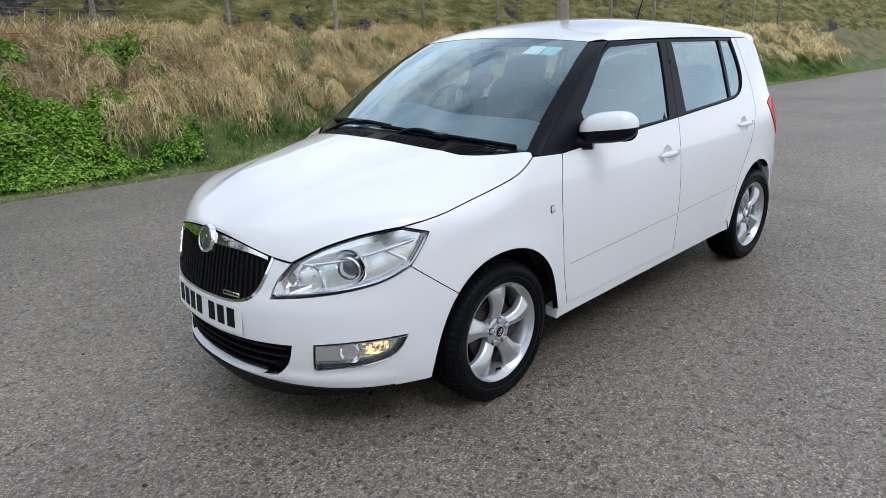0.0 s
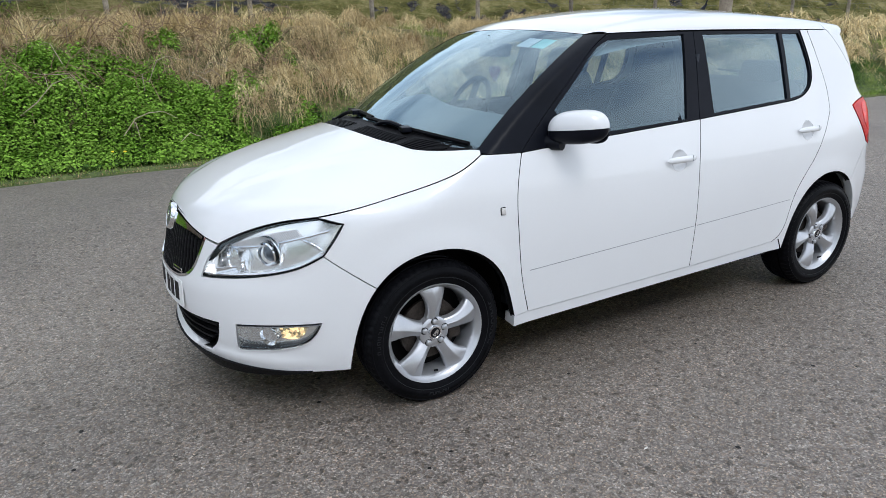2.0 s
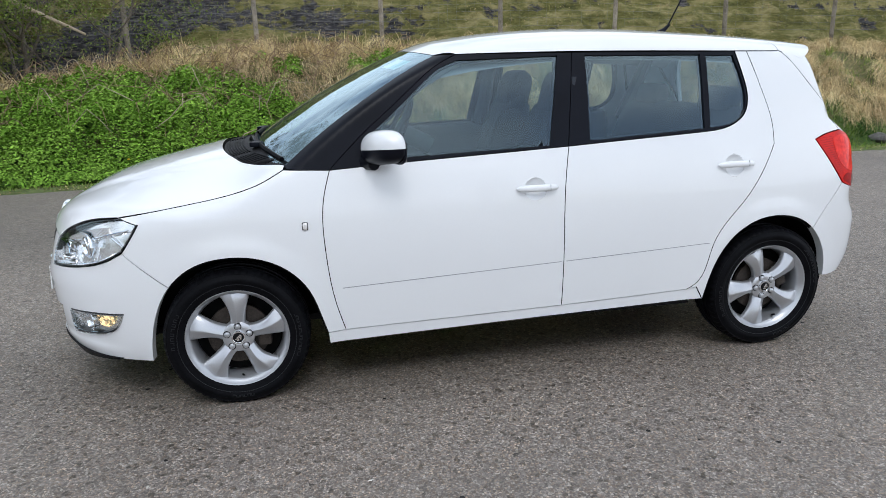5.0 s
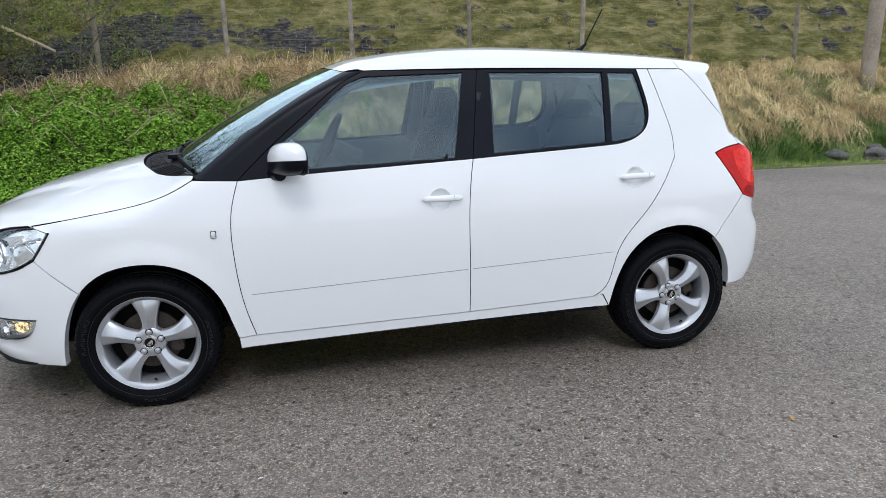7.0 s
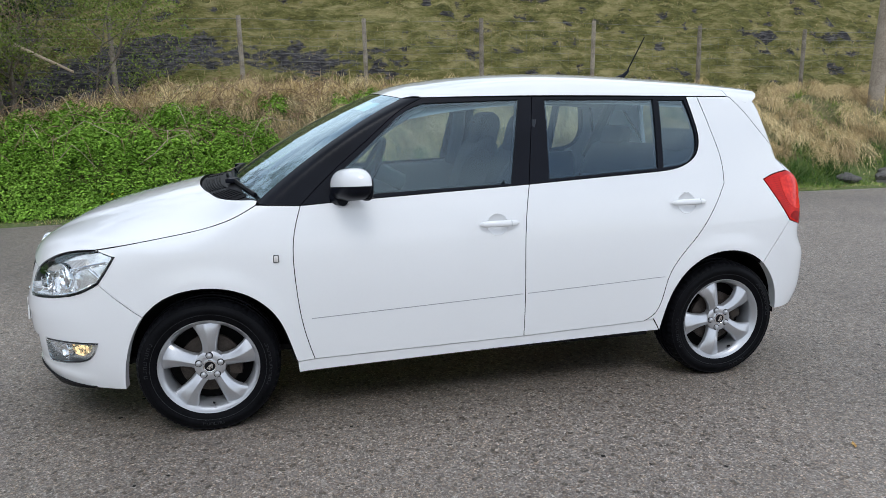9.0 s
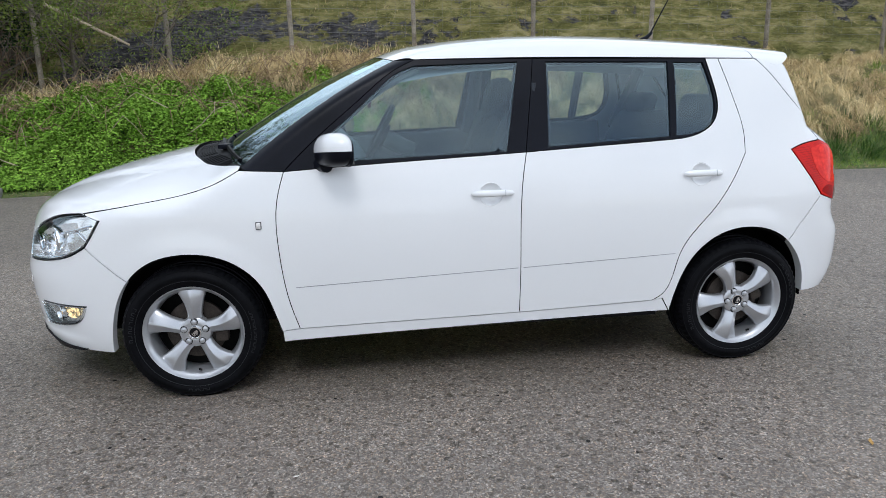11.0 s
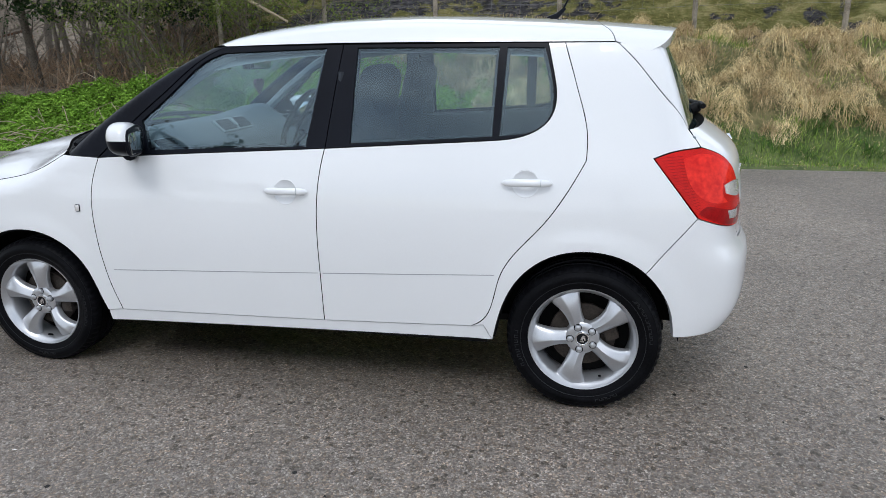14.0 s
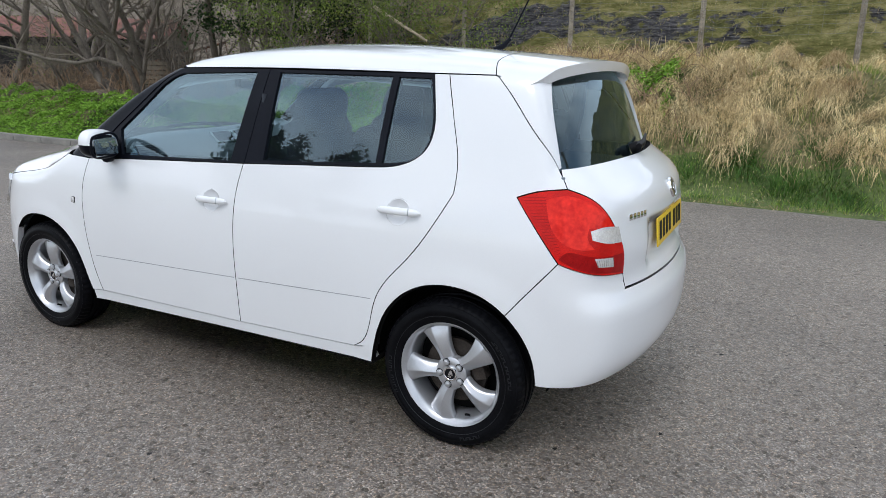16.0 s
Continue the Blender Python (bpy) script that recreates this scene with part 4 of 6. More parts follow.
rings = []
for s in np.linspace(-.26, .26, 21):
    e = .053 if abs(s) > .255 else .056
    rings.append([plate_at(s) @ Vector((0, y, z)) for y, z in ((-e, -.003), (e, -.003), (e, .003), (-e, .003))])
plate = part("number_plate", Shape().loft(rings), WHITE_PLATE, car, "white front number plate with black bars")
for k in (0, 1, 2, 3, 4.6, 5.6, 6.6):
    part("plate_bar", Shape().box(plate_at(-.205 + .0622 * k) @ pose(0, .002, .0036), .044, .074, .0014), INK, plate, smooth_angle=0)

# ---- tail lamps ----
TAIL = outline(TAIL_FRONT, TAIL_TOP, TAIL_IN, TAIL_LOW[::-1])
for flip in (False, True):
    lamp = panel("tail_light", TAIL, from_side, belly_field, [RED, DEEP_RED], car, "glossy red tail light with clear reversing lens", flip=flip, sink=-.004, depth=.03, gap=.0018, step=.015)
    CL = outline(line((2.936, .888), (2.977, .897), (3.052, .891)), line((3.052, .891), (3.067, .836)), line((3.067, .836), (2.99, .843), (2.942, .858)), line((2.942, .858), (2.936, .888)))
    panel("reversing_lens", CL, from_side, belly_field, [CLEAR, CLEAR], lamp, "clear reversing lens", flip=flip, sink=-.0062, depth=.006, gap=0)
    CW = outline(line((2.951, .794), (3.023, .789)), line((3.023, .789), (3.031, .754)), line((3.031, .754), (2.965, .763)), line((2.965, .763), (2.951, .794)))
    panel("reflector_lens", CW, from_side, belly_field, [CLEAR, CLEAR], lamp, "small clear ribbed lens", flip=flip, sink=-.0062, depth=.006, gap=0)
    LOWRED = outline(line((2.835, .790), (2.86, .818), (2.91, .812), (3.083, .800)), line((3.083, .800), (3.089, .720)), line((3.089, .720), (2.972, .737), (2.895, .757), (2.835, .790)))
    panel("lower_lens", LOWRED, from_side, belly_field, [DEEP_RED, DEEP_RED], lamp, "darker red lower lens", flip=flip, sink=-.0052, depth=.004, gap=.003)
    BRAKE = outline(line((2.800, .985), (2.865, 1.002), (2.925, .985), (2.985, .945), (3.020, .900)), line((3.020, .900), (2.93, .896)), line((2.93, .896), (2.925, .860), (2.95, .826)), line((2.95, .826), (2.89, .828), (2.845, .850), (2.815, .895), (2.800, .985)))
    panel("brake_lens", BRAKE, from_side, belly_field, [BRIGHT_RED, BRIGHT_RED], lamp, "brighter red brake lens", flip=flip, sink=-.0056, depth=.004, gap=0, step=.015)
    for k in range(22):
        z0 = .992 - .0100 * k
        run = line((2.722 + .0062 * k, z0 - .004), (2.800 + .0025 * k, z0 + .002))
        q = from_side(run, lambda p: belly_field(p) - .0042)
        part("lamp_rib", Shape().tube(q * ((1, -1, 1) if flip else (1, 1, 1)), .0008, 5), DEEP_RED, lamp)
    for k in range(9):
        q = from_side(line((2.958 + .0085 * k, .787), (2.966 + .0078 * k, .762)), lambda p: belly_field(p) - .0066)
        part("lamp_rib", Shape().tube(q * ((1, -1, 1) if flip else (1, 1, 1)), .0010, 5), CHROME, lamp)

# rear badge, lettering bars and plate
rb = on_skin(TAIL_MID, .955)
rbadge = part("round_badge", Shape().lathe(rb, [(.0, .006), (.030, .0055), (.034, .005), (.036, .008), (.040, .007), (.043, -.004)], 40), CHROME, tailgate, "round chrome badge on the tailgate")
part("badge_ring", Shape().lathe(rb, [(.0, .0072), (.031, .0066), (.033, .005)], 36), material("badge_dark", (.03, .035, .033), .25, .3, .2), rbadge)
part("badge_mark", Shape().box(rb @ pose(.003, .003, .0085, 0, 0, 40), .028, .012, .002, .0006).box(rb @ pose(-.006, -.008, .0085, 0, 0, -35), .017, .008, .002, .0006), CHROME, rbadge)
for k in range(5):
    part("letter_bar", Shape().box(on_skin(3.125 + .027 * k, .910) @ pose(0, 0, .002), .021, .022, .004, .001), CHROME, tailgate)
RP = pose(3.086, 0, .812, 90 - 6, 0, 90)
rplate = part("number_plate", Shape().box(RP, .52, .112, .006, .003), YELLOW_PLATE, car, "yellow rear number plate with black bars")
for k in (0, 1, 2, 3, 4.6, 5.6, 6.6):
    part("plate_bar", Shape().box(RP @ pose(-.205 + .0622 * k, .002, .0035), .044, .074, .0012), INK, rplate, smooth_angle=0)
part("wiper_hub", Shape().lathe(pose(2.905, 0, 1.098, 0, 62, 0), [(0, .040), (.018, .037), (.024, .028), (.026, 0)], 20), PLASTIC, tailgate, "black rear wiper hub")
part("wiper_arm", Shape().tube([(2.945, -.055, 1.118), (2.940, 0, 1.120), (2.925, .12, 1.122), (2.885, .34, 1.135)], [.012, .017, .011, .006], 8), PLASTIC, tailgate, "black rear wiper arm")

# ---- door mirrors ----
def mirror_shapes(s):
    cap, base = Shape(), Shape()
    cx, cy, cz = .636, -.852, 1.046
    nt, npz = 28, 18
    v = []
    for i in range(npz + 1):
        la = -math.pi / 2 + math.pi * i / npz
        for j in range(nt):
            lo = 2 * math.pi * j / nt
            e = lambda c, k: math.copysign(abs(c) ** k, c)
            x = cx + (.060 if math.cos(lo) > 0 else .070) * e(math.cos(la), .7) * e(math.cos(lo), .75)
            y = cy + .112 * e(math.cos(la), .7) * e(math.sin(lo), .75)
            z = cz + (.076 if la > 0 else .060) * e(math.sin(la), .88 if la > 0 else .75)
            v.append((min(x, cx + .045) - .35 * (y - cy), y, z - .012 * (y - cy) / .112))
    up, low = [], []
    for i in range(npz):
        for j in range(nt):
            q = (i * nt + j, i * nt + (j + 1) % nt, (i + 1) * nt + (j + 1) % nt, (i + 1) * nt + j)
            mid = np.mean([v[k] for k in q], 0)
            (low if i < 9 or mid[0] + .35 * (mid[1] - cy) > cx + .0445 else up).append(q)
    cap.add(v, up)
    base.add([(cx + (x - cx) * .985, cy + (y - cy) * .985, cz + (z - cz) * .985) for x, y, z in v], low)
    base.tube([(.600, -.800, .985), (.585, -.765, .985), (.570, -.735, .985)], [.028, .030, .034], 10)
    rim_ = []
    for k in range(41):
        a = 2 * math.pi * k / 40
        y = cy + .090 * math.copysign(abs(math.cos(a)) ** .55, math.cos(a))
        rim_.append((cx + .039 - .35 * (y - cy), y, cz + .002 + .053 * math.copysign(abs(math.sin(a)) ** .6, math.sin(a))))
    base.tube(rim_, .0075, 8, False)
    glass = Shape().box(pose(cx + .046, cy, cz + .002, 0, -6, 19.3), .004, .160, .092, .0015)
    return cap, base, glass


mc, mb, mg = mirror_shapes(1)
for flip in (False, True):
    house = part("door_mirror", mc, PAINT, front_doors[1 if flip else 0], "white door mirror cap over a black base", flip=flip, smooth_angle=50)
    part("mirror_base", mb, BLACK, house, "black mirror base", flip=flip, smooth_angle=50)
    part("mirror_glass", mg, MIRROR, house, "mirror glass", flip=flip)

# ---- scuttle vents, wipers, aerial ----
scuttle = bpy.data.objects["scuttle"]
for s, ya, yb, n in ((-1, .10, .40, 1), (-1, .44, .60, 1), (1, .02, .40, 1), (1, .44, .60, 1)):
    for k in range(7):
        pts = []
        for y in np.linspace(ya, yb, 8):
            front = float(curve([0, .25, .44, .565, .735], [-.05, -.035, .02, .105, .247])(y))
            pts.append((front + .022 + .0115 * k, s * y))
        q = from_top(np.array(pts), lambda p: lower_field(p) + .010)
        part("vent_slat", Shape().tube(q, .0034, 5), PLASTIC, scuttle)
def on_screen(y, z, lift):
    p = from_front(np.array([(y, z)]), lambda q: cabin_field(q) - lift)[0]
    return tuple(p)


for hub, blade, mid in (((.075, -.06, 1.010), [(.03, 1.052), (-.20, 1.045), (-.45, 1.028), (-.67, 1.004)], (-.34, 1.037)), ((.10, .46, 1.000), [(.58, 1.035), (.35, 1.055), (.15, 1.062), (-.02, 1.056)], (.22, 1.060))):
    side = -.12 if blade[0][0] > .3 else -.14
    arm = [hub, (hub[0] + .02, hub[1] + side, hub[2] + .045), on_screen(*mid, .030)]
    wip = part("wiper", Shape().tube(line(*arm, step=.03), .010, 8), BLACK, car, "black windscreen wiper")
    part("wiper_blade", Shape().tube(line(*[on_screen(y, z, .014) for y, z in blade], step=.03), .010, 6), RUBBER, wip, "black rubber blade")
    part("wiper_clip", Shape().box(Matrix.Translation(on_screen(*mid, .028)) @ pose(0, 0, .0, 0, 0, -12), .045, .075, .022, .006), BLACK, wip)
    part("wiper_hub", Shape().lathe(Matrix.Translation(hub) @ pose(0, 0, -.035), [(.022, 0), (.022, .03), (.014, .045), (0, .047)], 16), BLACK, wip)
ae = Vector((2.255, .02, roof_mid(2.255).item() - .004))
aer = part("aerial", Shape().tube([ae, ae + Vector((.04, 0, .018)), ae + Vector((.075, 0, .05))], [.018, .013, .007], 10).tube([ae + Vector((.06, 0, .035)), ae + Vector((.165, 0, .235))], [.0045, .003], 8), BLACK, car, "short black roof aerial")

# ---- cabin ----
floor_pan = Shape().box(pose(1.24, 0, .30), 1.66, 1.44, .04, .01).box(pose(.32, 0, .62), .06, .96, .7, .01)
part("cabin_floor", floor_pan, CLOTH, car)
for s in (-1, 1):
    dc = Shape()
    rows = []
    for x in np.linspace(.50, 2.28, 16):
        belt = .963 + (x - .42) * .047
        low = .35 + .34 * float(smooth(x, 1.92, 2.10))
        yy = section(belt).item() + plan(x).item()
        rows.append([Vector((x, s * (yy - .022), belt + .004)), Vector((x, s * (yy - .075), belt - .002)), Vector((x, s * (yy - .10), belt - .06)), Vector((x, s * (yy - .12), low)), Vector((x, s * (yy - .05), low))])
    part("door_lining", dc.loft(rows), LINING, car)
dash = Shape()
rows = []
for y in np.linspace(-.70, .70, 29):
    cowl = .06 * math.exp(-((y - .36) / .20) ** 2)
    x0, down = .18 + .42 * y * y, .05 * smooth(abs(y), .45, .70)
    prof = ((x0, .93), (x0 + .03, 1.0), (.40, 1.050 - down), (.52, 1.072 - down + cowl * .4), (.585, 1.066 - down + cowl * .7), (.615, 1.050 - down + cowl * .6), (.672, 1.000 - down + cowl * .4), (.735, .965 - down), (.775, .88), (.76, .74), (.70, .60), (.40, .58))
    rows.append([Vector((x, y, z)) for x, z in prof])
dashboard = part("dashboard", dash.loft(rows), DASH, car, "grey plastic dashboard", smooth_angle=60)
VENT_EDGE = material("pale_vent_edging", (.30, .36, .38), .5, .2, .1)
for y, z, w in ((-.60, .993, .13), (-.095, 1.029, .125), (.055, 1.029, .125), (.62, .99, .12)):
    vm = pose(.645, y, z, 0, 41, 0)
    part("vent_trim", Shape().box(vm @ pose(0, 0, .001), .086, w + .022, .012, .005), VENT_EDGE, dashboard, "pale vent surround")
    v = part("air_vent", Shape().box(vm @ pose(0, 0, .004), .072, w, .012, .004), BLACK, dashboard, "dark air vent")
    for k in range(4):
        part("vent_slat", Shape().box(vm @ pose(-.024 + .016 * k, 0, .0105, 0, 25, 0), .009, w * .92, .003), LINING, v, smooth_angle=0)
part("vent_knob", Shape().box(pose(.645, -.020, 1.033, 0, 41, 0) @ pose(0, 0, .006), .05, .022, .014, .004), VENT_EDGE, dashboard)
part("glovebox_lid", Shape().box(pose(.728, -.37, .905, 0, 70, 0) @ pose(0, 0, .012), .13, .40, .02, .008), DASH, dashboard)
part("radio", Shape().box(pose(.765, -.02, .86, 0, 74, 0), .12, .20, .03, .008), PLASTIC, dashboard)
wm = pose(.855, .36, 1.015, 0, -62, 0)
ring = [wm @ Vector((.178 * math.cos(a), .178 * math.sin(a), 0)) for a in np.linspace(0, 2 * math.pi, 41)]
wheel_s = part("steering_wheel", Shape().tube(ring, .015, 10, False), PLASTIC, car, "black steering wheel", smooth_angle=60)
part("steering_boss", Shape().lathe(wm @ pose(0, 0, -.02), [(0, .03), (.05, .026), (.075, .01), (.08, -.02)], 28), PLASTIC, wheel_s)
for a in (10, 170, 270):
    d = Vector((0, 0, 0))
    part("steering_spoke", Shape().box(wm @ pose(0, 0, 0, 0, 0, a) @ pose(.12, 0, -.008), .13, .045, .018, .005), PLASTIC, wheel_s)
part("steering_column", Shape().tube([wm @ Vector((0, 0, -.02)), wm @ Vector((0, 0, -.22))], .05, 14), DASH, wheel_s)


def seat_block(m, w, d, h, bulge, n=14):
    """A stuffed pad, rounded at its rim."""
    rings = []
    for i in range(n + 1):
        t = -1 + 2 * i / n
        k = (1 - abs(t) ** 4) ** .5 if abs(t) < 1 else .0
        k = max(k, .12)
        ring = []
        for j in range(20):
            a = 2 * math.pi * j / 20
            c, s = math.cos(a), math.sin(a)
            x = math.copysign(abs(c) ** .45, c) * w / 2 * (.80 + .20 * k)
            y = math.copysign(abs(s) ** .6, s) * d / 2 * k * (1 + bulge * (x / w) ** 2)
            ring.append(m @ Vector((x, y, t * h / 2)))
        rings.append(ring)
    return Shape().loft(rings)


for y in (-.36, .36):
    seat = part("front_seat", seat_block(pose(1.12, y, .56, 0, 84, 0) @ pose(0, 0, 0, 0, 0, 90), .50, .17, .50, .5), CLOTH, car, "charcoal cloth front seat", smooth_angle=60)
    part("backrest", seat_block(pose(1.46, y, .89, 0, 18, 0) @ pose(0, 0, 0, 0, 0, 90), .48, .15, .62, .8), CLOTH, seat, smooth_angle=60)
    part("headrest", seat_block(pose(1.555, y, 1.205, 0, 14, 0) @ pose(0, 0, 0, 0, 0, 90), .285, .13, .24, .4), CLOTH, seat, smooth_angle=60)
    for dy in (-.055, .055):
        part("headrest_post", Shape().tube([(1.535, y + dy, 1.13), (1.56, y + dy, 1.24)], .006, 8), CHROME, seat)
    part("side_bolster", seat_block(pose(1.42, y - .21, .88, 0, 18, 0) @ pose(0, 0, 0, 0, 0, 90), .07, .20, .50, .2), CLOTH, seat, smooth_angle=60)
bench = part("rear_bench", seat_block(pose(2.02, 0, .58, 0, 84, 0) @ pose(0, 0, 0, 0, 0, 90), 1.26, .17, .48, .1), CLOTH, car, "charcoal cloth rear bench", smooth_angle=60)
part("backrest", seat_block(pose(2.33, 0, .86, 0, 20, 0) @ pose(0, 0, 0, 0, 0, 90), 1.26, .14, .58, .1), CLOTH, bench, smooth_angle=60)
for y in (-.34, .34):
    part("headrest", seat_block(pose(2.43, y, 1.16, 0, 14, 0) @ pose(0, 0, 0, 0, 0, 90), .27, .10, .14, .3), CLOTH, bench, smooth_angle=60)
part("parcel_shelf", Shape().box(pose(2.63, 0, .99, 0, 2, 0), .42, 1.20, .02, .006), DASH, car, "grey parcel shelf")
hl = Shape()
rows = []
for x in np.linspace(.92, 2.66, 16):
    rows.append([Vector((x, y, float(roof_mid(x)) - .030 - .055 * (abs(y) / .6) ** 2.2 - .07 * smooth(abs(y), .48, .61))) for y in np.linspace(-.612, .612, 15)])
v = [p for r in rows for p in r]
f = [(i * 15 + k, i * 15 + k + 1, (i + 1) * 15 + k + 1, (i + 1) * 15 + k) for i in range(15) for k in range(14)]
part("headlining", hl.add(v, f), LINER, car, "pale grey headlining")
for s in (-1, 1):
    pa = [Vector((x, s * (float(section(z)) - .062), z)) for x, z in ((.42, 1.0), (.65, 1.17), (.85, 1.30), (1.0, 1.375))]
    part("pillar_trim", Shape().tube(pa, [.026, .026, .026, .026], 8), LINER, car)
    for x0, x1 in ((1.43, 1.47), (2.40, 2.50)):
        pb = [Vector((x, s * (float(section(z)) + float(plan(x)) - .065), z)) for x, z in ((x0, 1.0), ((x0 + x1) / 2 + .01, 1.2), (x1, 1.37))]
        part("pillar_trim", Shape().tube(pb, [.045, .042, .035], 8), LINING, car)
    qt = Shape()
    part("quarter_trim", qt.box(pose(2.62, s * .66, .87), .44, .03, .38, .01), DASH, car)
belt_l = Shape().tube([(1.50, -.66, 1.30), (1.49, -.665, 1.15), (1.47, -.68, 1.0)], .012, 6)
part("seat_belt", belt_l, CLOTH, car)
rv = part("rear_view_mirror", Shape().box(pose(.80, .0, 1.335, 0, 8, 0), .035, .24, .065, .012), PLASTIC, car, "black rear-view mirror")
part("mirror_glass", Shape().box(pose(.820, .0, 1.333, 0, 8, 0), .004, .22, .052, .001), MIRROR, rv)
part("mirror_stem", Shape().tube([(.79, 0, 1.36), (.76, 0, 1.40)], .01, 8), PLASTIC, rv)
hv = []
for k in range(24):
    a = 2 * math.pi * k / 24
    hv.append((16 * math.sin(a) ** 3 / 16 * .042, (13 * math.cos(a) - 5 * math.cos(2 * a) - 2 * math.cos(3 * a) - math.cos(4 * a)) / 16 * .042))
heart = Shape().loft([[Vector((.80 + d, .0 + y, 1.225 + z)) for y, z in hv] for d in (-.008, .008)])
part("heart_charm", heart, PINK, rv, "dark pink felt heart charm on a cord")
part("charm_cord", Shape().tube([(.80, 0, 1.30), (.80, 0, 1.26)], .0015, 5), PINK, rv)
for y0, y1, z, mt, nm in ((-.315, -.395, 1.375, STICKER_WHITE, "window_sticker"), (-.40, -.475, 1.370, STICKER, "window_sticker")):
    lp = outline(line((y0, z - .018), (y0, z + .016)), line((y0, z + .016), (y1, z + .010)), line((y1, z + .010), (y1, z - .024)), line((y1, z - .024), (y0, z - .018)))
    panel(nm, lp, from_front, cabin_field, [mt, mt], car, "small mint and white sticker inside the windscreen", sink=.008, depth=.0005, gap=0)



# ---- ground, road and bank ----
rng = np.random.default_rng(7)


@functools.lru_cache(maxsize=None)
def waves(s, seed):
    r = np.random.default_rng(seed)
    return [(r.uniform(0, 2 * np.pi), s * r.uniform(.6, 2.4), r.uniform(0, 6.3)) for k in range(9)]


def wander(x, y, s, seed=0):
    """Smooth, repeatable unevenness from a few crossed waves."""
    z = 0
    for a, f, p in waves(s, seed):
        z = z + np.sin((x * np.cos(a) + y * np.sin(a)) * f + p + 1.3 * np.sin((x * np.sin(a) - y * np.cos(a)) * f * .7 + p))
    return z / 9


road_edge = curve([-40, -14, -9, -6, -4, -2.5, 0, 4, 8, 13, 18, 30, 60], [5.2, 4.75, 4.66, 4.72, 5.0, 5.18, 5.18, 5.06, 4.98, 4.72, 4.45, 3.9, 2.5])


def height(x, y):
    d = y - road_edge(x)
    tall = .75 + .70 * smooth(x, -5.5, -1.0) - .10 * smooth(x, 2, 8) - .12 * smooth(x, 9, 16)
    shape = .42 * smooth(d, .25, 1.3) + .58 * smooth(d, 1.0, 2.7)
    z = .03 + tall * shape + .16 * wander(x, y, 1.8, 3) * smooth(d, .4, 1.2) + .22 * wander(x, y, 4.6, 4) * smooth(d, .5, 1.1)
    dip = np.exp(-((d - 3.9) / .45) ** 2) * .35
    rise = np.maximum(d - 4.1 - .3 * wander(x, y, .5, 5), 0) * (.60 + .08 * wander(x, y, .3, 6))
    s = rise / .42 + .8 * wander(.4 * x, y, .9, 7)
    steps = .42 * (np.floor(s) + smooth(s - np.floor(s), .45, .95)) - .42 * .8 * wander(.4 * x, y, .9, 7)
    slope = smooth(x, -13, -4) * np.minimum(.45 * rise + .55 * np.maximum(steps, 0), 4.6 + .4 * wander(x, y, .4, 9))
    slope = slope + (1 - smooth(x, -13, -4)) * np.clip((d - 40) * .25, 0, 30)
    z = z - dip * smooth(x, -6, -3) + slope * smooth(rise, 0, .3) + .09 * wander(x, y, 3.1, 8) * smooth(d, 4, 5)
    under = smooth(d, -.02, .06)
    return np.where(d < 0, -.05, -.05 * (1 - under) + z * under)


def axis(*runs):
    return np.unique(np.concatenate([np.arange(a, b, s) for a, b, s in runs]))


gx = axis((-300, -60, 30), (-60, -18, 3), (-18, 26, .16), (26, 60, 1.2), (60, 330, 30))
gy = axis((-300, -30, 30), (-30, 3.6, 3.5), (3.6, 9.4, .10), (9.4, 15, .10), (15, 18, .16), (18, 50, 1.2), (50, 330, 20))
X, Y = np.meshgrid(gx, gy, indexing="ij")
Z = height(X, Y)
nx, ny = X.shape
ids = np.arange(nx * ny).reshape(nx, ny)
quads = np.stack([ids[:-1, :-1], ids[1:, :-1], ids[1:, 1:], ids[:-1, 1:]], -1).reshape(-1, 4)
EARTH = material("matted_grass_earth", (.060, .068, .020), .95, 0, .4, 1.6, 14, .8, second=(.20, .165, .075), rel=.03)
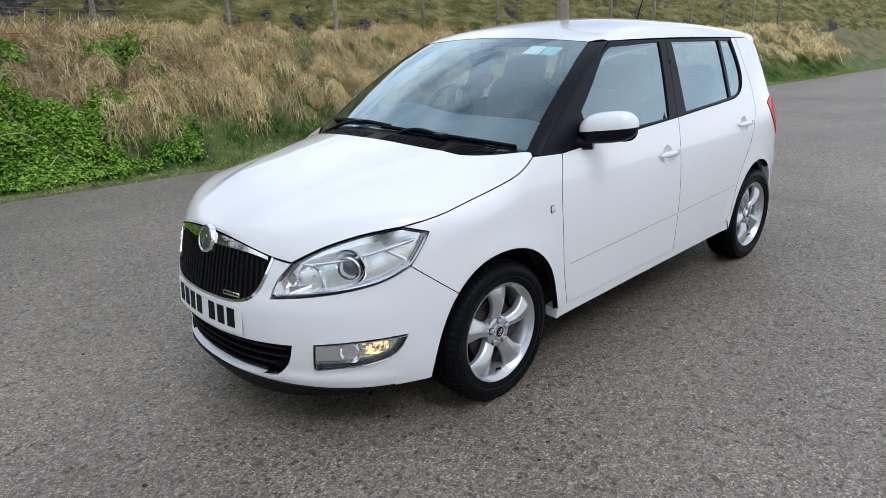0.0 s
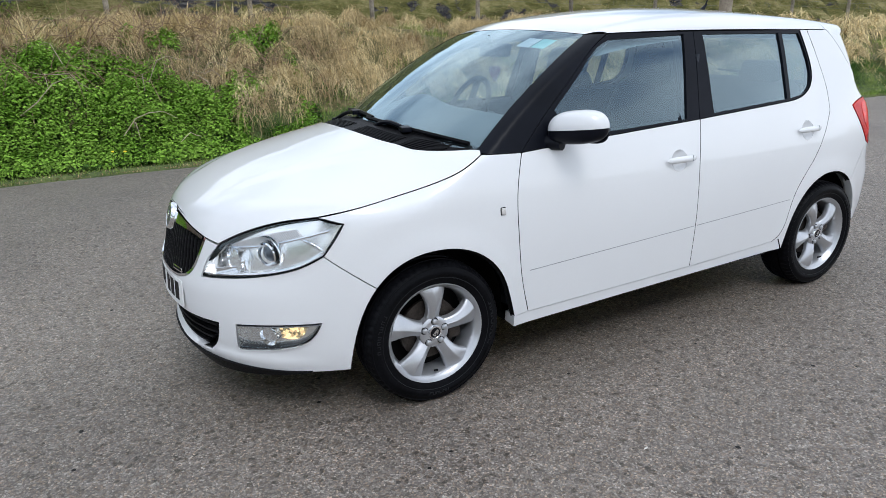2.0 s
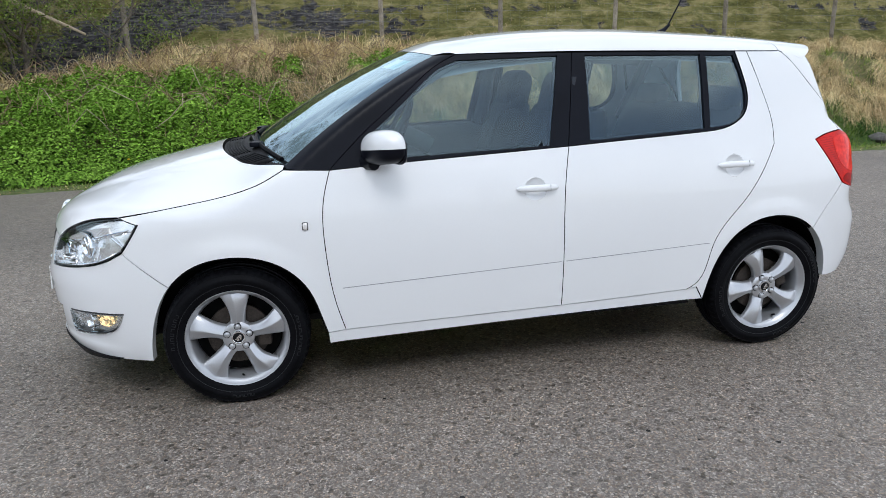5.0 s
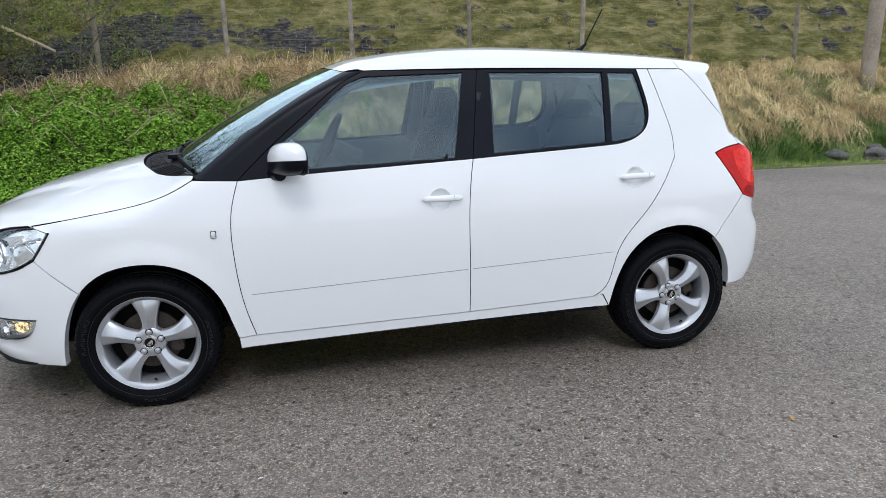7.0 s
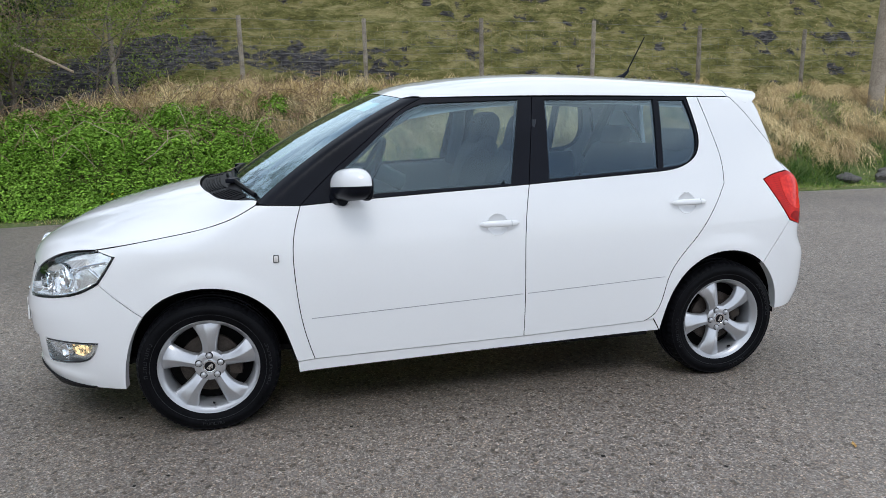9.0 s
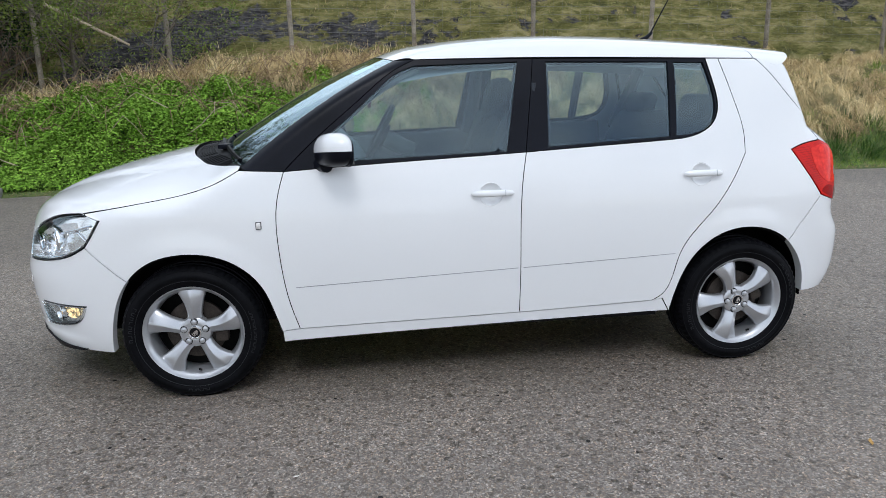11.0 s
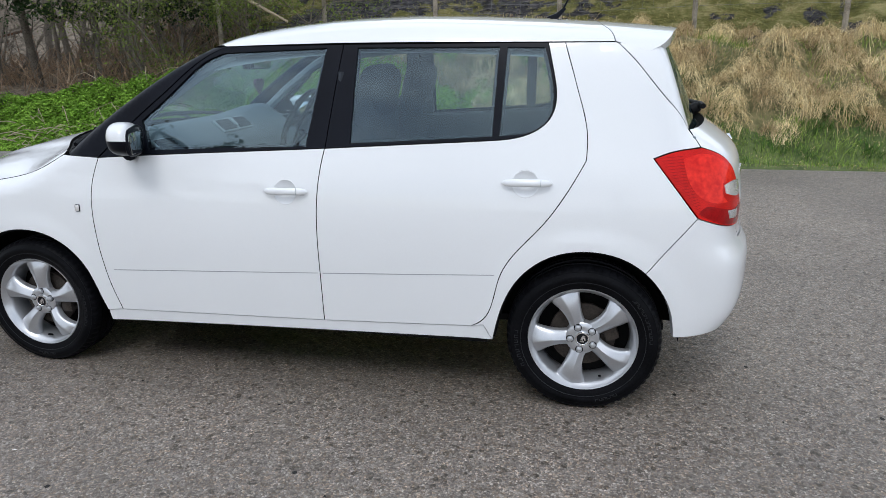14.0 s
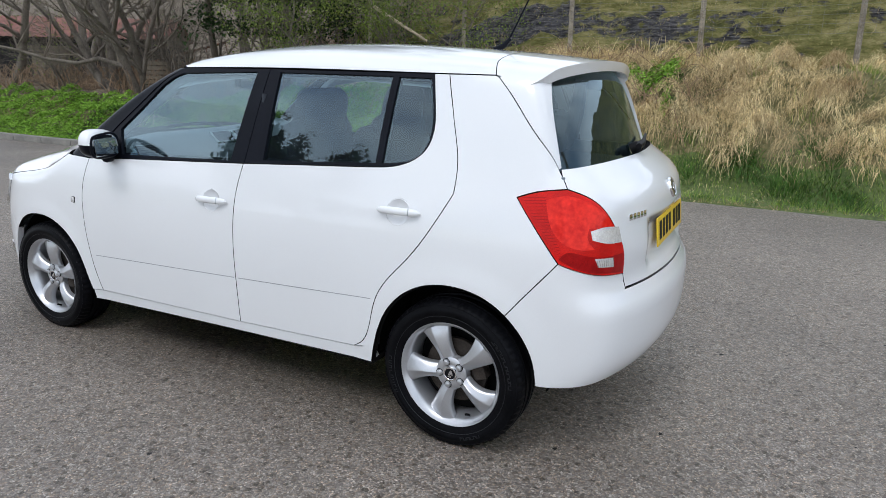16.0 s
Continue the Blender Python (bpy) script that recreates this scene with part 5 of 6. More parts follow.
def hill_material():
    """Mossy turf that breaks into dark shale where the mesh's rock value is high; steep ledges get it too, their shadow
    painted in.
    """
    m = bpy.data.materials.new("mossy_turf_and_shale")
    m.use_nodes = True
    n, l = m.node_tree.nodes, m.node_tree.links
    b = n["Principled BSDF"]
    b.inputs["Roughness"].default_value, b.inputs["Specular IOR Level"].default_value = .95, .2
    co, rock = n.new("ShaderNodeTexCoord"), n.new("ShaderNodeAttribute")
    rock.attribute_name = "rock"

    def noise(scale, detail, rough, squash=1.0):
        t, mp = n.new("ShaderNodeTexNoise"), n.new("ShaderNodeMapping")
        t.inputs["Scale"].default_value, t.inputs["Detail"].default_value, t.inputs["Roughness"].default_value = scale, detail, rough
        mp.inputs["Scale"].default_value = (1, 1, squash)
        l.new(co.outputs["Object"], mp.inputs["Vector"])
        l.new(mp.outputs["Vector"], t.inputs["Vector"])
        return t.outputs["Fac"]

    def ramp_(fac, *stops):
        r = n.new("ShaderNodeValToRGB")
        e = r.color_ramp.elements
        while len(e) < len(stops):
            e.new(.5)
        for k, (p, c) in enumerate(stops):
            e[k].position, e[k].color = p, (*c, 1)
        l.new(fac, r.inputs["Fac"])
        return r.outputs["Color"]

    edge_, turf, layer = noise(3.2, 10, .68, 2.0), noise(1.5, 12, .72, 2.5), noise(5.0, 8, .65, 4.0)
    moss = ramp_(turf, (.34, (.042, .046, .013)), (.48, (.130, .124, .035)), (.62, (.29, .25, .11)))
    shale = ramp_(layer, (.36, (.012, .012, .013)), (.52, (.060, .057, .060)), (.70, (.17, .16, .155)))
    lift = n.new("ShaderNodeMath")
    lift.operation, lift.inputs[1].default_value = "MULTIPLY_ADD", 1.5
    l.new(edge_, lift.inputs[0])
    l.new(rock.outputs["Fac"], lift.inputs[2])
    step = n.new("ShaderNodeMapRange")
    step.inputs["From Min"].default_value, step.inputs["From Max"].default_value = 1.18, 1.30
    l.new(lift.outputs[0], step.inputs["Value"])
    mix = n.new("ShaderNodeMixRGB")
    l.new(step.outputs["Result"], mix.inputs["Fac"])
    l.new(moss, mix.inputs["Color1"])
    l.new(shale, mix.inputs["Color2"])
    l.new(mix.outputs["Color"], b.inputs["Base Color"])
    bp = n.new("ShaderNodeBump")
    bp.inputs["Strength"].default_value, bp.inputs["Distance"].default_value = 1.0, .12
    l.new(layer, bp.inputs["Height"])
    l.new(bp.outputs["Normal"], b.inputs["Normal"])
    return m


MOSS = hill_material()
LITTER = material("brown_leaf_litter", (.055, .040, .026), .95, 0, .4, 1.6, 26, .9, second=(.21, .165, .115), rel=.04, mid=.5, width=.2)
ground = scatter("ground", np.stack([X, Y, Z], -1).reshape(-1, 3), quads, EARTH, "rough grassy bank and hillside beside the road", "ground", "structure")
ground.data.materials.append(MOSS)
ground.data.materials.append(LITTER)
ground.data.materials.append(material("green_verge_turf", (.05, .075, .02), .95, 0, .4, 2.5, 18, .8, second=(.12, .15, .045), rel=.02))
c = np.stack([X, Y, Z], -1).reshape(-1, 3)[quads].mean(1)
dist = c[:, 1] - road_edge(c[:, 0])
e1 = np.stack([X, Y, Z], -1).reshape(-1, 3)
fn = np.cross(e1[quads[:, 1]] - e1[quads[:, 0]], e1[quads[:, 3]] - e1[quads[:, 0]])
fn /= np.linalg.norm(fn, axis=1, keepdims=True)
zone = np.where(dist > 3.9, 1, np.where(dist < .85, 3, 0))
zone[(c[:, 0] < -5.2 + .8 * wander(c[:, 0], c[:, 1], 1.3, 13)) & (dist > 2.0)] = 2
sx, sy = np.gradient(Z, gx, gy)
slope_ = np.hypot(sx, sy)
far_ = Y - road_edge(X)
patch_ = .5 + 1.6 * (wander(.6 * X, Y, 1.1, 11) + .55 * np.exp(-((X + 2.0) / 4.2) ** 2 - ((far_ - 5.2) / 1.7) ** 2) - .05 * np.maximum(far_ - 5, 0) - .42)
# steep risers darkened: bare earth, with the ledges' shadow painted in
ledge_shade_ = smooth(slope_, .75, 1.5) * (.50 + .5 * wander(.35 * X, Y, 2.2, 12))
rock_and_shade_ = np.clip(np.maximum(patch_, ledge_shade_), 0, 1.0).ravel()
at_ = ground.data.attributes.new("rock", "FLOAT", "POINT")
at_.data.foreach_set("value", rock_and_shade_.astype(np.float32))
ground.data.polygons.foreach_set("material_index", zone.astype(np.int32))
ground.data.polygons.foreach_set("use_smooth", np.ones(len(quads), bool))


def asphalt_material():
    """Stone chips of mixed greys and browns set in dark bitumen, shade painted into crevices and pits, with worn
    patches.
    """
    m = bpy.data.materials.new("worn_grey_asphalt")
    m.use_nodes = True
    n, l = m.node_tree.nodes, m.node_tree.links
    b = n["Principled BSDF"]
    b.inputs["Roughness"].default_value = .60
    co = n.new("ShaderNodeTexCoord")

    def texture(kind, **values):
        t = n.new("ShaderNodeTex" + kind)
        for key, value in values.items():
            t.inputs[key].default_value = value
        l.new(co.outputs["Object"], t.inputs["Vector"])
        return t

    def ramp_(fac, *stops):
        r = n.new("ShaderNodeValToRGB")
        e = r.color_ramp.elements
        while len(e) < len(stops):
            e.new(.5)
        for k, (p, c) in enumerate(stops):
            e[k].position, e[k].color = p, (*c, 1)
        l.new(fac, r.inputs["Fac"])
        return r.outputs["Color"]

    def blend(how, a, b_, fac=1.0):
        x = n.new("ShaderNodeMixRGB")
        x.blend_type = how
        x.inputs["Fac"].default_value = 1
        if isinstance(fac, float):
            x.inputs["Fac"].default_value = fac
        else:
            l.new(fac, x.inputs["Fac"])
        l.new(a, x.inputs["Color1"])
        l.new(b_, x.inputs["Color2"])
        return x.outputs["Color"]

    stones, gaps, rare = texture("Voronoi", Scale=140.0), texture("Voronoi", Scale=140.0), texture("Voronoi", Scale=60.0)
    gaps.feature = "DISTANCE_TO_EDGE"
    big, mid_, grit = texture("Noise", Scale=.55, Detail=6.0, Roughness=.6), texture("Noise", Scale=22.0, Detail=4.0, Roughness=.6), texture("Noise", Scale=260.0, Detail=2.0)
    sep, sep2 = n.new("ShaderNodeSeparateColor"), n.new("ShaderNodeSeparateColor")
    l.new(stones.outputs["Color"], sep.inputs["Color"])
    l.new(rare.outputs["Color"], sep2.inputs["Color"])
    tone = ramp_(sep.outputs["Red"], (.05, (.142, .127, .114)), (.45, (.262, .235, .211)), (.82, (.340, .306, .277)), (1.0, (.53, .49, .450)))
    warm = ramp_(sep.outputs["Green"], (.55, (1, 1, 1)), (.95, (1.12, .98, .84)))
    # dark bitumen between the stones, with crevice shade painted in
    binder_shade = ramp_(gaps.outputs["Distance"], (.01, (.50, .49, .48)), (.12, (1, 1, 1)))
    wear = ramp_(big.outputs["Fac"], (.32, (.86, .85, .84)), (.70, (1.30, 1.28, 1.25)))
    mottle = ramp_(mid_.outputs["Fac"], (.34, (.86, .85, .84)), (.66, (1.20, 1.20, 1.20)))
    # sparse pits, drawn only as shade in the colour
    holes = ramp_(sep2.outputs["Blue"], (.93, (1, 1, 1)), (.97, (.50, .48, .46)))
    colour = blend("MULTIPLY", tone, warm)
    for layer in (binder_shade, wear, mottle, holes):
        colour = blend("MULTIPLY", colour, layer)
    l.new(colour, b.inputs["Base Color"])
    hgt = n.new("ShaderNodeMath")
    hgt.operation, hgt.inputs[1].default_value = "MULTIPLY_ADD", .25
    low = n.new("ShaderNodeMath")
    low.operation, low.inputs[1].default_value = "MINIMUM", .22
    l.new(gaps.outputs["Distance"], low.inputs[0])
    l.new(grit.outputs["Fac"], hgt.inputs[0])
    l.new(low.outputs[0], hgt.inputs[2])
    bp = n.new("ShaderNodeBump")
    bp.inputs["Strength"].default_value, bp.inputs["Distance"].default_value = .6, .007
    l.new(hgt.outputs[0], bp.inputs["Height"])
    l.new(bp.outputs["Normal"], b.inputs["Normal"])
    return m


ASPHALT = asphalt_material()
rx = axis((-120, -20, 10), (-20, 30, .12), (30, 130, 10))
edge = road_edge(rx) + (.035 * wander(rx, 0 * rx, 7, 21) + .02 * wander(rx, 0 * rx, 23, 22)) * smooth(rx, -4.5, -3.0)
ring_top = np.concatenate([np.c_[rx, edge, 0 * rx], np.c_[rx, edge + .03, 0 * rx - .06], np.c_[rx, 0 * rx - 26, 0 * rx]])
n_r = len(rx)
rf = [(n_r * 2 + i, n_r * 2 + i + 1, i + 1, i) for i in range(n_r - 1)] + [(i, i + 1, n_r + i + 1, n_r + i) for i in range(n_r - 1)]
scatter("road", ring_top, rf, ASPHALT, "worn grey asphalt road with fine stone chippings", "road", "structure")

# loose chippings, leaves and spots on the road
CHIP = material("pale_stone_chip", (.30, .28, .25), .8, 0, .4, 60, 200, island=.5)
n_c = 2600
cx, cy = rng.uniform(-6, 9, n_c), rng.uniform(-3.2, 5.0, n_c)
edgeward = rng.random(n_c) < .35
cy = np.where(edgeward, road_edge(cx) - np.abs(rng.normal(0, .12, n_c)), cy)
sz = rng.uniform(.0025, .0075, n_c)
v, f = [], []
for i in range(n_c):
    a = rng.uniform(0, 6.28)
    k = len(v)
    for j in range(4):
        v.append((cx[i] + sz[i] * math.cos(a + j * 1.57) * rng.uniform(.6, 1.2), cy[i] + sz[i] * math.sin(a + j * 1.57) * rng.uniform(.6, 1.2), .0005))
    v.append((cx[i], cy[i], sz[i] * .8))
    f += [(k, k + 1, k + 4), (k + 1, k + 2, k + 4), (k + 2, k + 3, k + 4), (k + 3, k, k + 4)]
scatter("loose_chippings", v, f, CHIP, "scattered loose stone chips on the asphalt", "gravel")
TAR = material("dark_tar_fleck", (.015, .014, .013), .7, 0, .3, 60, 200)
n_t = 260
tx, ty, ts = rng.uniform(-4, 7, n_t), rng.uniform(-3, 4.5, n_t), rng.uniform(.003, .014, n_t) ** 1.0
ta = rng.uniform(0, 6.28, n_t)
tv = np.stack([np.stack([tx + ts * rng.uniform(.5, 1.2, n_t) * np.cos(ta + j * 1.257), ty + ts * rng.uniform(.5, 1.2, n_t) * np.sin(ta + j * 1.257), np.full(n_t, .0012)], 1) for j in range(5)], 1).reshape(-1, 3)
scatter("tar_flecks", tv, np.arange(n_t * 5).reshape(-1, 5), TAR, "small dark flecks of tar and moss on the asphalt", "debris")
LEAF = material("fallen_leaf", (.45, .27, .08), .7, 0, .3, 40, 200)
PALE = material("pale_paint_fleck", (.62, .60, .56), .7, 0, .2, 50, 200)


def fallen_leaf(x, y, turn, size, mat, label, name="fallen_leaf"):
    pts = [(-1, 0, .1), (-.4, .32, .25), (.3, .36, .12), (1, .05, .3), (.3, -.30, .1), (-.4, -.30, .2)]
    m = pose(x, y, .002, 0, 0, turn) @ Matrix.Scale(size, 4)
    s = Shape().add([m @ Vector(p) for p in pts] + [m @ Vector((0, 0, .0))], [(0, 1, 6), (1, 2, 6), (2, 3, 6), (3, 4, 6), (4, 5, 6), (5, 0, 6)])
    tagged(part(name, s, mat, None, label, smooth_angle=0), category="leaf")


fallen_leaf(2.55, -1.585, 60, .024, LEAF, "dry orange-brown leaf lying on the asphalt")
fallen_leaf(1.972, -.775, 20, .011, PALE, "small pale leaf scrap on the asphalt")
fallen_leaf(.466, -1.482, 10, .012, PALE, "small pale leaf scrap on the asphalt")


# ---- plants ----
def blades(base, length, width, lean, droop, seed):
    """Grass blades: roots, lengths, widths, horizontal lean vectors and how far the tips droop."""
    r = np.random.default_rng(seed)
    n = len(base)
    t = np.array([0, .4, .75, 1.0])
    up = np.sqrt(np.maximum(1 - np.minimum((lean ** 2).sum(1), .96), .04))
    mid = base[:, None, :] + length[:, None, None] * np.concatenate([lean[:, None, :] * t[None, :, None], (up[:, None] * t - droop[:, None] * t ** 2)[..., None]], 2)
    side = np.stack([-lean[:, 1], lean[:, 0]], 1) + r.normal(0, .5, (n, 2))
    side /= np.linalg.norm(side, axis=1, keepdims=True) + 1e-9
    off = np.concatenate([side, np.zeros((n, 1))], 1)[:, None, :] * (width[:, None] * np.array([1, .85, .55, .12]))[..., None] / 2
    v = np.stack([mid - off, mid + off], 2).reshape(n, 8, 3)
    q = np.array([[0, 1, 3, 2], [2, 3, 5, 4], [4, 5, 7, 6]])
    f = (np.arange(n) * 8)[:, None, None] + q[None]
    return v.reshape(-1, 3), f.reshape(-1, 4)


def grass_material(name, base, second, island=.35):
    m = material(name, base, .8, 0, .3, 1.4, 6, 0, second=second, island=island, spec=.2)
    m.node_tree.nodes["Principled BSDF"].inputs["Subsurface Weight"].default_value = 0
    return m


STRAW = grass_material("dry_straw", (.55, .425, .215), (.78, .645, .365), .42)
TAN = grass_material("brown_dead_grass", (.32, .225, .11), (.53, .41, .225))
GREEN = grass_material("fresh_green_grass", (.17, .265, .045), (.30, .40, .09))
DEEP_GREEN = grass_material("lush_dark_grass", (.045, .11, .018), (.09, .18, .035))
OLIVE = grass_material("olive_hill_grass", (.16, .18, .05), (.36, .32, .13))
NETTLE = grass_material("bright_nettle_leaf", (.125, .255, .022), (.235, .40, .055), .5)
# darker copy of the nettle green, the gaps' shade in its colour
LEAF_SHADE = grass_material("low_leaf_shade_green", (.035, .085, .014), (.075, .15, .026), .4)
IVY = grass_material("dark_evergreen_leaf", (.016, .035, .012), (.04, .075, .022), .4)
BUD = grass_material("spring_hawthorn_leaf", (.10, .15, .025), (.20, .25, .055), .4)


def nettle_edge(x, d):
    """True where the green nettles cover the bank."""
    lim = 1.0 - 1.3 * smooth(d, .7, 2.2) + .5 * wander(x, d * 3, 2.0, 31)
    stray = (wander(x, d * 2, 2.6, 33) > .24) & (x < 3.2) & (x > -1) & (d < 2.6)
    return stray & (d > .5) | (x < lim) & (d < 2.5 - .9 * smooth(x, -3, 1.2) + .25 * wander(x, d, 2.5, 32)) & (d > .35 + .25 * smooth(x, -6, -2) * 0)


def clumps(n, x0, x1, d0, d1, per, length, width, seed, mat, name, label, keep=None, spread=.13, droop=(.25, .8), lean0=.25, hill=0.0):
    r = np.random.default_rng(seed)
    x, d = r.uniform(x0, x1, n), r.uniform(d0, d1, n)
    if keep is not None:
        k = keep(x, d)
        x, d = x[k], d[k]
    big = r.uniform(.65, 1.35, len(x))
    face = r.normal(0, .35, (len(x), 2)) + (0, -lean0)
    px = np.repeat(x, per) + r.normal(0, spread, len(x) * per)
    py = np.repeat(d + road_edge(x), per) + r.normal(0, spread, len(x) * per)
    out = np.stack([px - np.repeat(x, per), py - np.repeat(d + road_edge(x), per)], 1) * 2.4
    ok = py - road_edge(px) > .04
    lean = np.repeat(face, per, 0) * .8 + out + r.normal(0, .22, (len(px), 2))
    ln = np.linalg.norm(lean, axis=1, keepdims=True)
    lean = lean / np.maximum(ln, 1e-6) * np.minimum(ln, .92)
    length_ = np.repeat(big, per) * r.uniform(.55, 1.15, len(px)) * length
    base = np.stack([px, py, height(px, py) - .02], 1)
    v, f = blades(base[ok], length_[ok], r.uniform(.7, 1.3, ok.sum()) * width, lean[ok], r.uniform(*droop, ok.sum()), seed + 1)
    return scatter(name, v, f, mat, label, "grass")


not_nettle = lambda x, d: ~nettle_edge(x, d)
GOLD = grass_material("golden_dead_grass", (.48, .36, .17), (.67, .53, .29))


def tussocks(n, x0, x1, d0, d1, per, size, width, seed, mat, name, label, keep=None, comb=.3):
    """Matted mounds of dead grass: blades lie over a dome from its crown and hang past its rim, combed downhill."""
    r = np.random.default_rng(seed)
    x, d = r.uniform(x0, x1, n), r.uniform(d0, d1, n)
    if keep is not None:
        k = keep(x, d)
        x, d = x[k], d[k]
    m = len(x)
    rad = size * r.uniform(.6, 1.35, m)
    tall = rad * r.uniform(.5, 1.05, m)
    i = np.repeat(np.arange(m), per)
    tot = m * per
    a = r.uniform(0, 2 * np.pi, tot)
    rho = rad[i] * np.sqrt(r.random(tot)) * .75
    sway = r.normal(0, .35, m)[i]
    dx, dy = np.cos(a) + sway + r.normal(0, .7, tot), np.sin(a) - comb + r.normal(0, .7, tot)
    q = np.hypot(dx, dy) + 1e-6
    dx, dy = dx / q, dy / q
    run = rad[i] * r.uniform(.3, .8, tot)
    up = r.random(tot) ** 2 * .16 + .005
    turn = r.normal(0, 1.1, tot)
    cx, cy = x[i], (d + road_edge(x))[i]
    z0 = height(x, d + road_edge(x))[i]
    pts = []
    for t in (0, .35, .7, 1.0):
        c_, s_ = np.cos(turn * t), np.sin(turn * t)
        px = cx + rho * np.cos(a) + run * t * (dx * c_ - dy * s_)
        py = cy + rho * np.sin(a) + run * t * (dx * s_ + dy * c_)
        far = np.hypot(px - cx, py - cy) / rad[i]
        dome = tall[i] * (1 - np.minimum(far, 1.6) ** 2 * .75)
        g = height(px, py)
        pz = np.maximum(.35 * z0 + .65 * g + dome, g + .015) + up * t * (1.25 - t) * 2 + r.normal(0, .008, tot)
        pts.append(np.stack([px, py, pz], 1))
    mid = np.stack(pts, 1)
    dirn = mid[:, 3] - mid[:, 0]
    side = np.stack([-dirn[:, 1], dirn[:, 0], r.normal(0, .25, tot) * run], 1)
    side /= np.linalg.norm(side, axis=1, keepdims=True) + 1e-9
    off = side[:, None, :] * (width * r.uniform(.6, 1.3, tot))[:, None, None] * np.array([.9, 1, .7, .15])[None, :, None] / 2
    v = np.stack([mid - off, mid + off], 2).reshape(-1, 3)
    f = (np.arange(tot) * 8)[:, None, None] + np.array([[0, 1, 3, 2], [2, 3, 5, 4], [4, 5, 7, 6]])[None]
    return scatter(name, v, f.reshape(-1, 4), mat, label, "grass")


bare_edge = lambda x, d: not_nettle(x, d) & (d > .78 + .4 * wander(x, d, 1.7, 35)) & (wander(x, d * 1.5, 2.3, 36) < .22)
tussocks(330, -5, 13, .7, 3.9, 250, .23, .0042, 41, STRAW, "dry_grass", "matted tussocks of straw-coloured dead grass on the bank", bare_edge)
tussocks(250, -5, 13, .7, 3.9, 230, .21, .0042, 42, GOLD, "golden_grass", "golden drooping grass tussocks on the bank", bare_edge)
tussocks(330, -5, 13, .7, 3.8, 200, .21, .0045, 43, TAN, "brown_grass", "matted brown dead grass among the tussocks", bare_edge)
tussocks(230, 13, 26, 1.0, 3.8, 90, .28, .012, 44, STRAW, "far_dry_grass", "straw-coloured tussocks further along the bank", bare_edge)
clumps(300, -6, 24, .9, 3.6, 40, .28, .006, 40, STRAW, "upright_grass", "thin upright stalks of dead grass on the bank", not_nettle, spread=.12, droop=(.2, .9), lean0=.3)
clumps(1500, -6, 24, .6, 3.9, 46, .20, .007, 45, GREEN, "green_grass", "fresh green grass growing through the dead tussocks", lambda x, d: not_nettle(x, d) & (wander(x, d * 1.5, 2.3, 36) > .08), spread=.13, droop=(.1, .5))
clumps(130, -1, 24, .45, 1.2, 220, .27, .007, 46, DEEP_GREEN, "grass_tuft", "lush dark green tufts at the foot of the bank", not_nettle, spread=.10, droop=(.3, .8))
clumps(600, -4, 22, .12, 1.0, 26, .13, .006, 54, DEEP_GREEN, "rough_verge", "uneven darker green grass on the verge", None, spread=.06, droop=(.1, .6), lean0=.15)
clumps(420, -4, 22, .10, 1.1, 22, .12, .006, 55, STRAW, "verge_straw", "wisps of pale dead grass on the verge", not_nettle, spread=.09, droop=(.5, 1.2), lean0=.3)
clumps(4200, -7, 24, .03, .95, 13, .085, .0065, 47, GREEN, "verge_grass", "short green grass along the edge of the road", None, spread=.07, droop=(.05, .4), lean0=.05)
clumps(2800, -7, 24, .0, .22, 9, .06, .005, 48, TAN, "dead_verge_grass", "short dead grass along the edge of the road", None, spread=.08, droop=(.3, .8), lean0=.05)
clumps(4200, -7, 30, 3.9, 13, 18, .12, .010, 49, OLIVE, "hill_grass", "mossy olive grass on the hillside", None, spread=.12, droop=(.4, 1.0), lean0=.45)
clumps(1300, -7, 28, 4.2, 12, 16, .15, .011, 51, TAN, "hill_dead_grass", "brown dead grass on the hillside", None, spread=.13, droop=(.4, 1.0), lean0=.45)
clumps(240, -5.0, 2.2, 2.5, 3.7, 60, .50, .008, 53, STRAW, "crest_grass", "tall straw grass on the crest of the bank", None, spread=.12, droop=(.25, .8))


def leaf_cloud(pos, nrm, size, seed, fold=.3):
    """Small folded leaves at places, facing along nrm."""
    r = np.random.default_rng(seed)
    n = len(pos)
    nrm = nrm / (np.linalg.norm(nrm, axis=1, keepdims=True) + 1e-9)
    a = np.cross(nrm, r.normal(0, 1, (n, 3)))
    a /= np.linalg.norm(a, axis=1, keepdims=True) + 1e-9
    b = np.cross(nrm, a)
    s = size[:, None]
    v = np.stack([pos - a * s * .5, pos + b * s * .28 + nrm * s * fold * .3, pos + a * s * .5 - nrm * s * .12, pos - b * s * .28 + nrm * s * fold * .3], 1)
    f = (np.arange(n) * 4)[:, None, None] + np.array([[0, 1, 2], [0, 2, 3]])[None]
    return v.reshape(-1, 3), f.reshape(-1, 3)


r = np.random.default_rng(61)
# a close carpet of small domes: leaves lie over each dome, with shade painted as darker leaves beneath
n_p = 15000
px = np.where(r.random(n_p) < .72, r.uniform(-7.5, 1.8, n_p), r.uniform(-17, -7.5, n_p))
pd = r.uniform(.14, 2.9, n_p)
k = nettle_edge(px, pd + .12)
px, pd = px[k], pd[k]
dome = r.uniform(.045, .105, len(px))
stalk = r.uniform(.03, .20, len(px)) * (.35 + .65 * smooth(pd, .2, 1.0)) + .06 * np.maximum(wander(px, pd, 5.0, 34), 0)
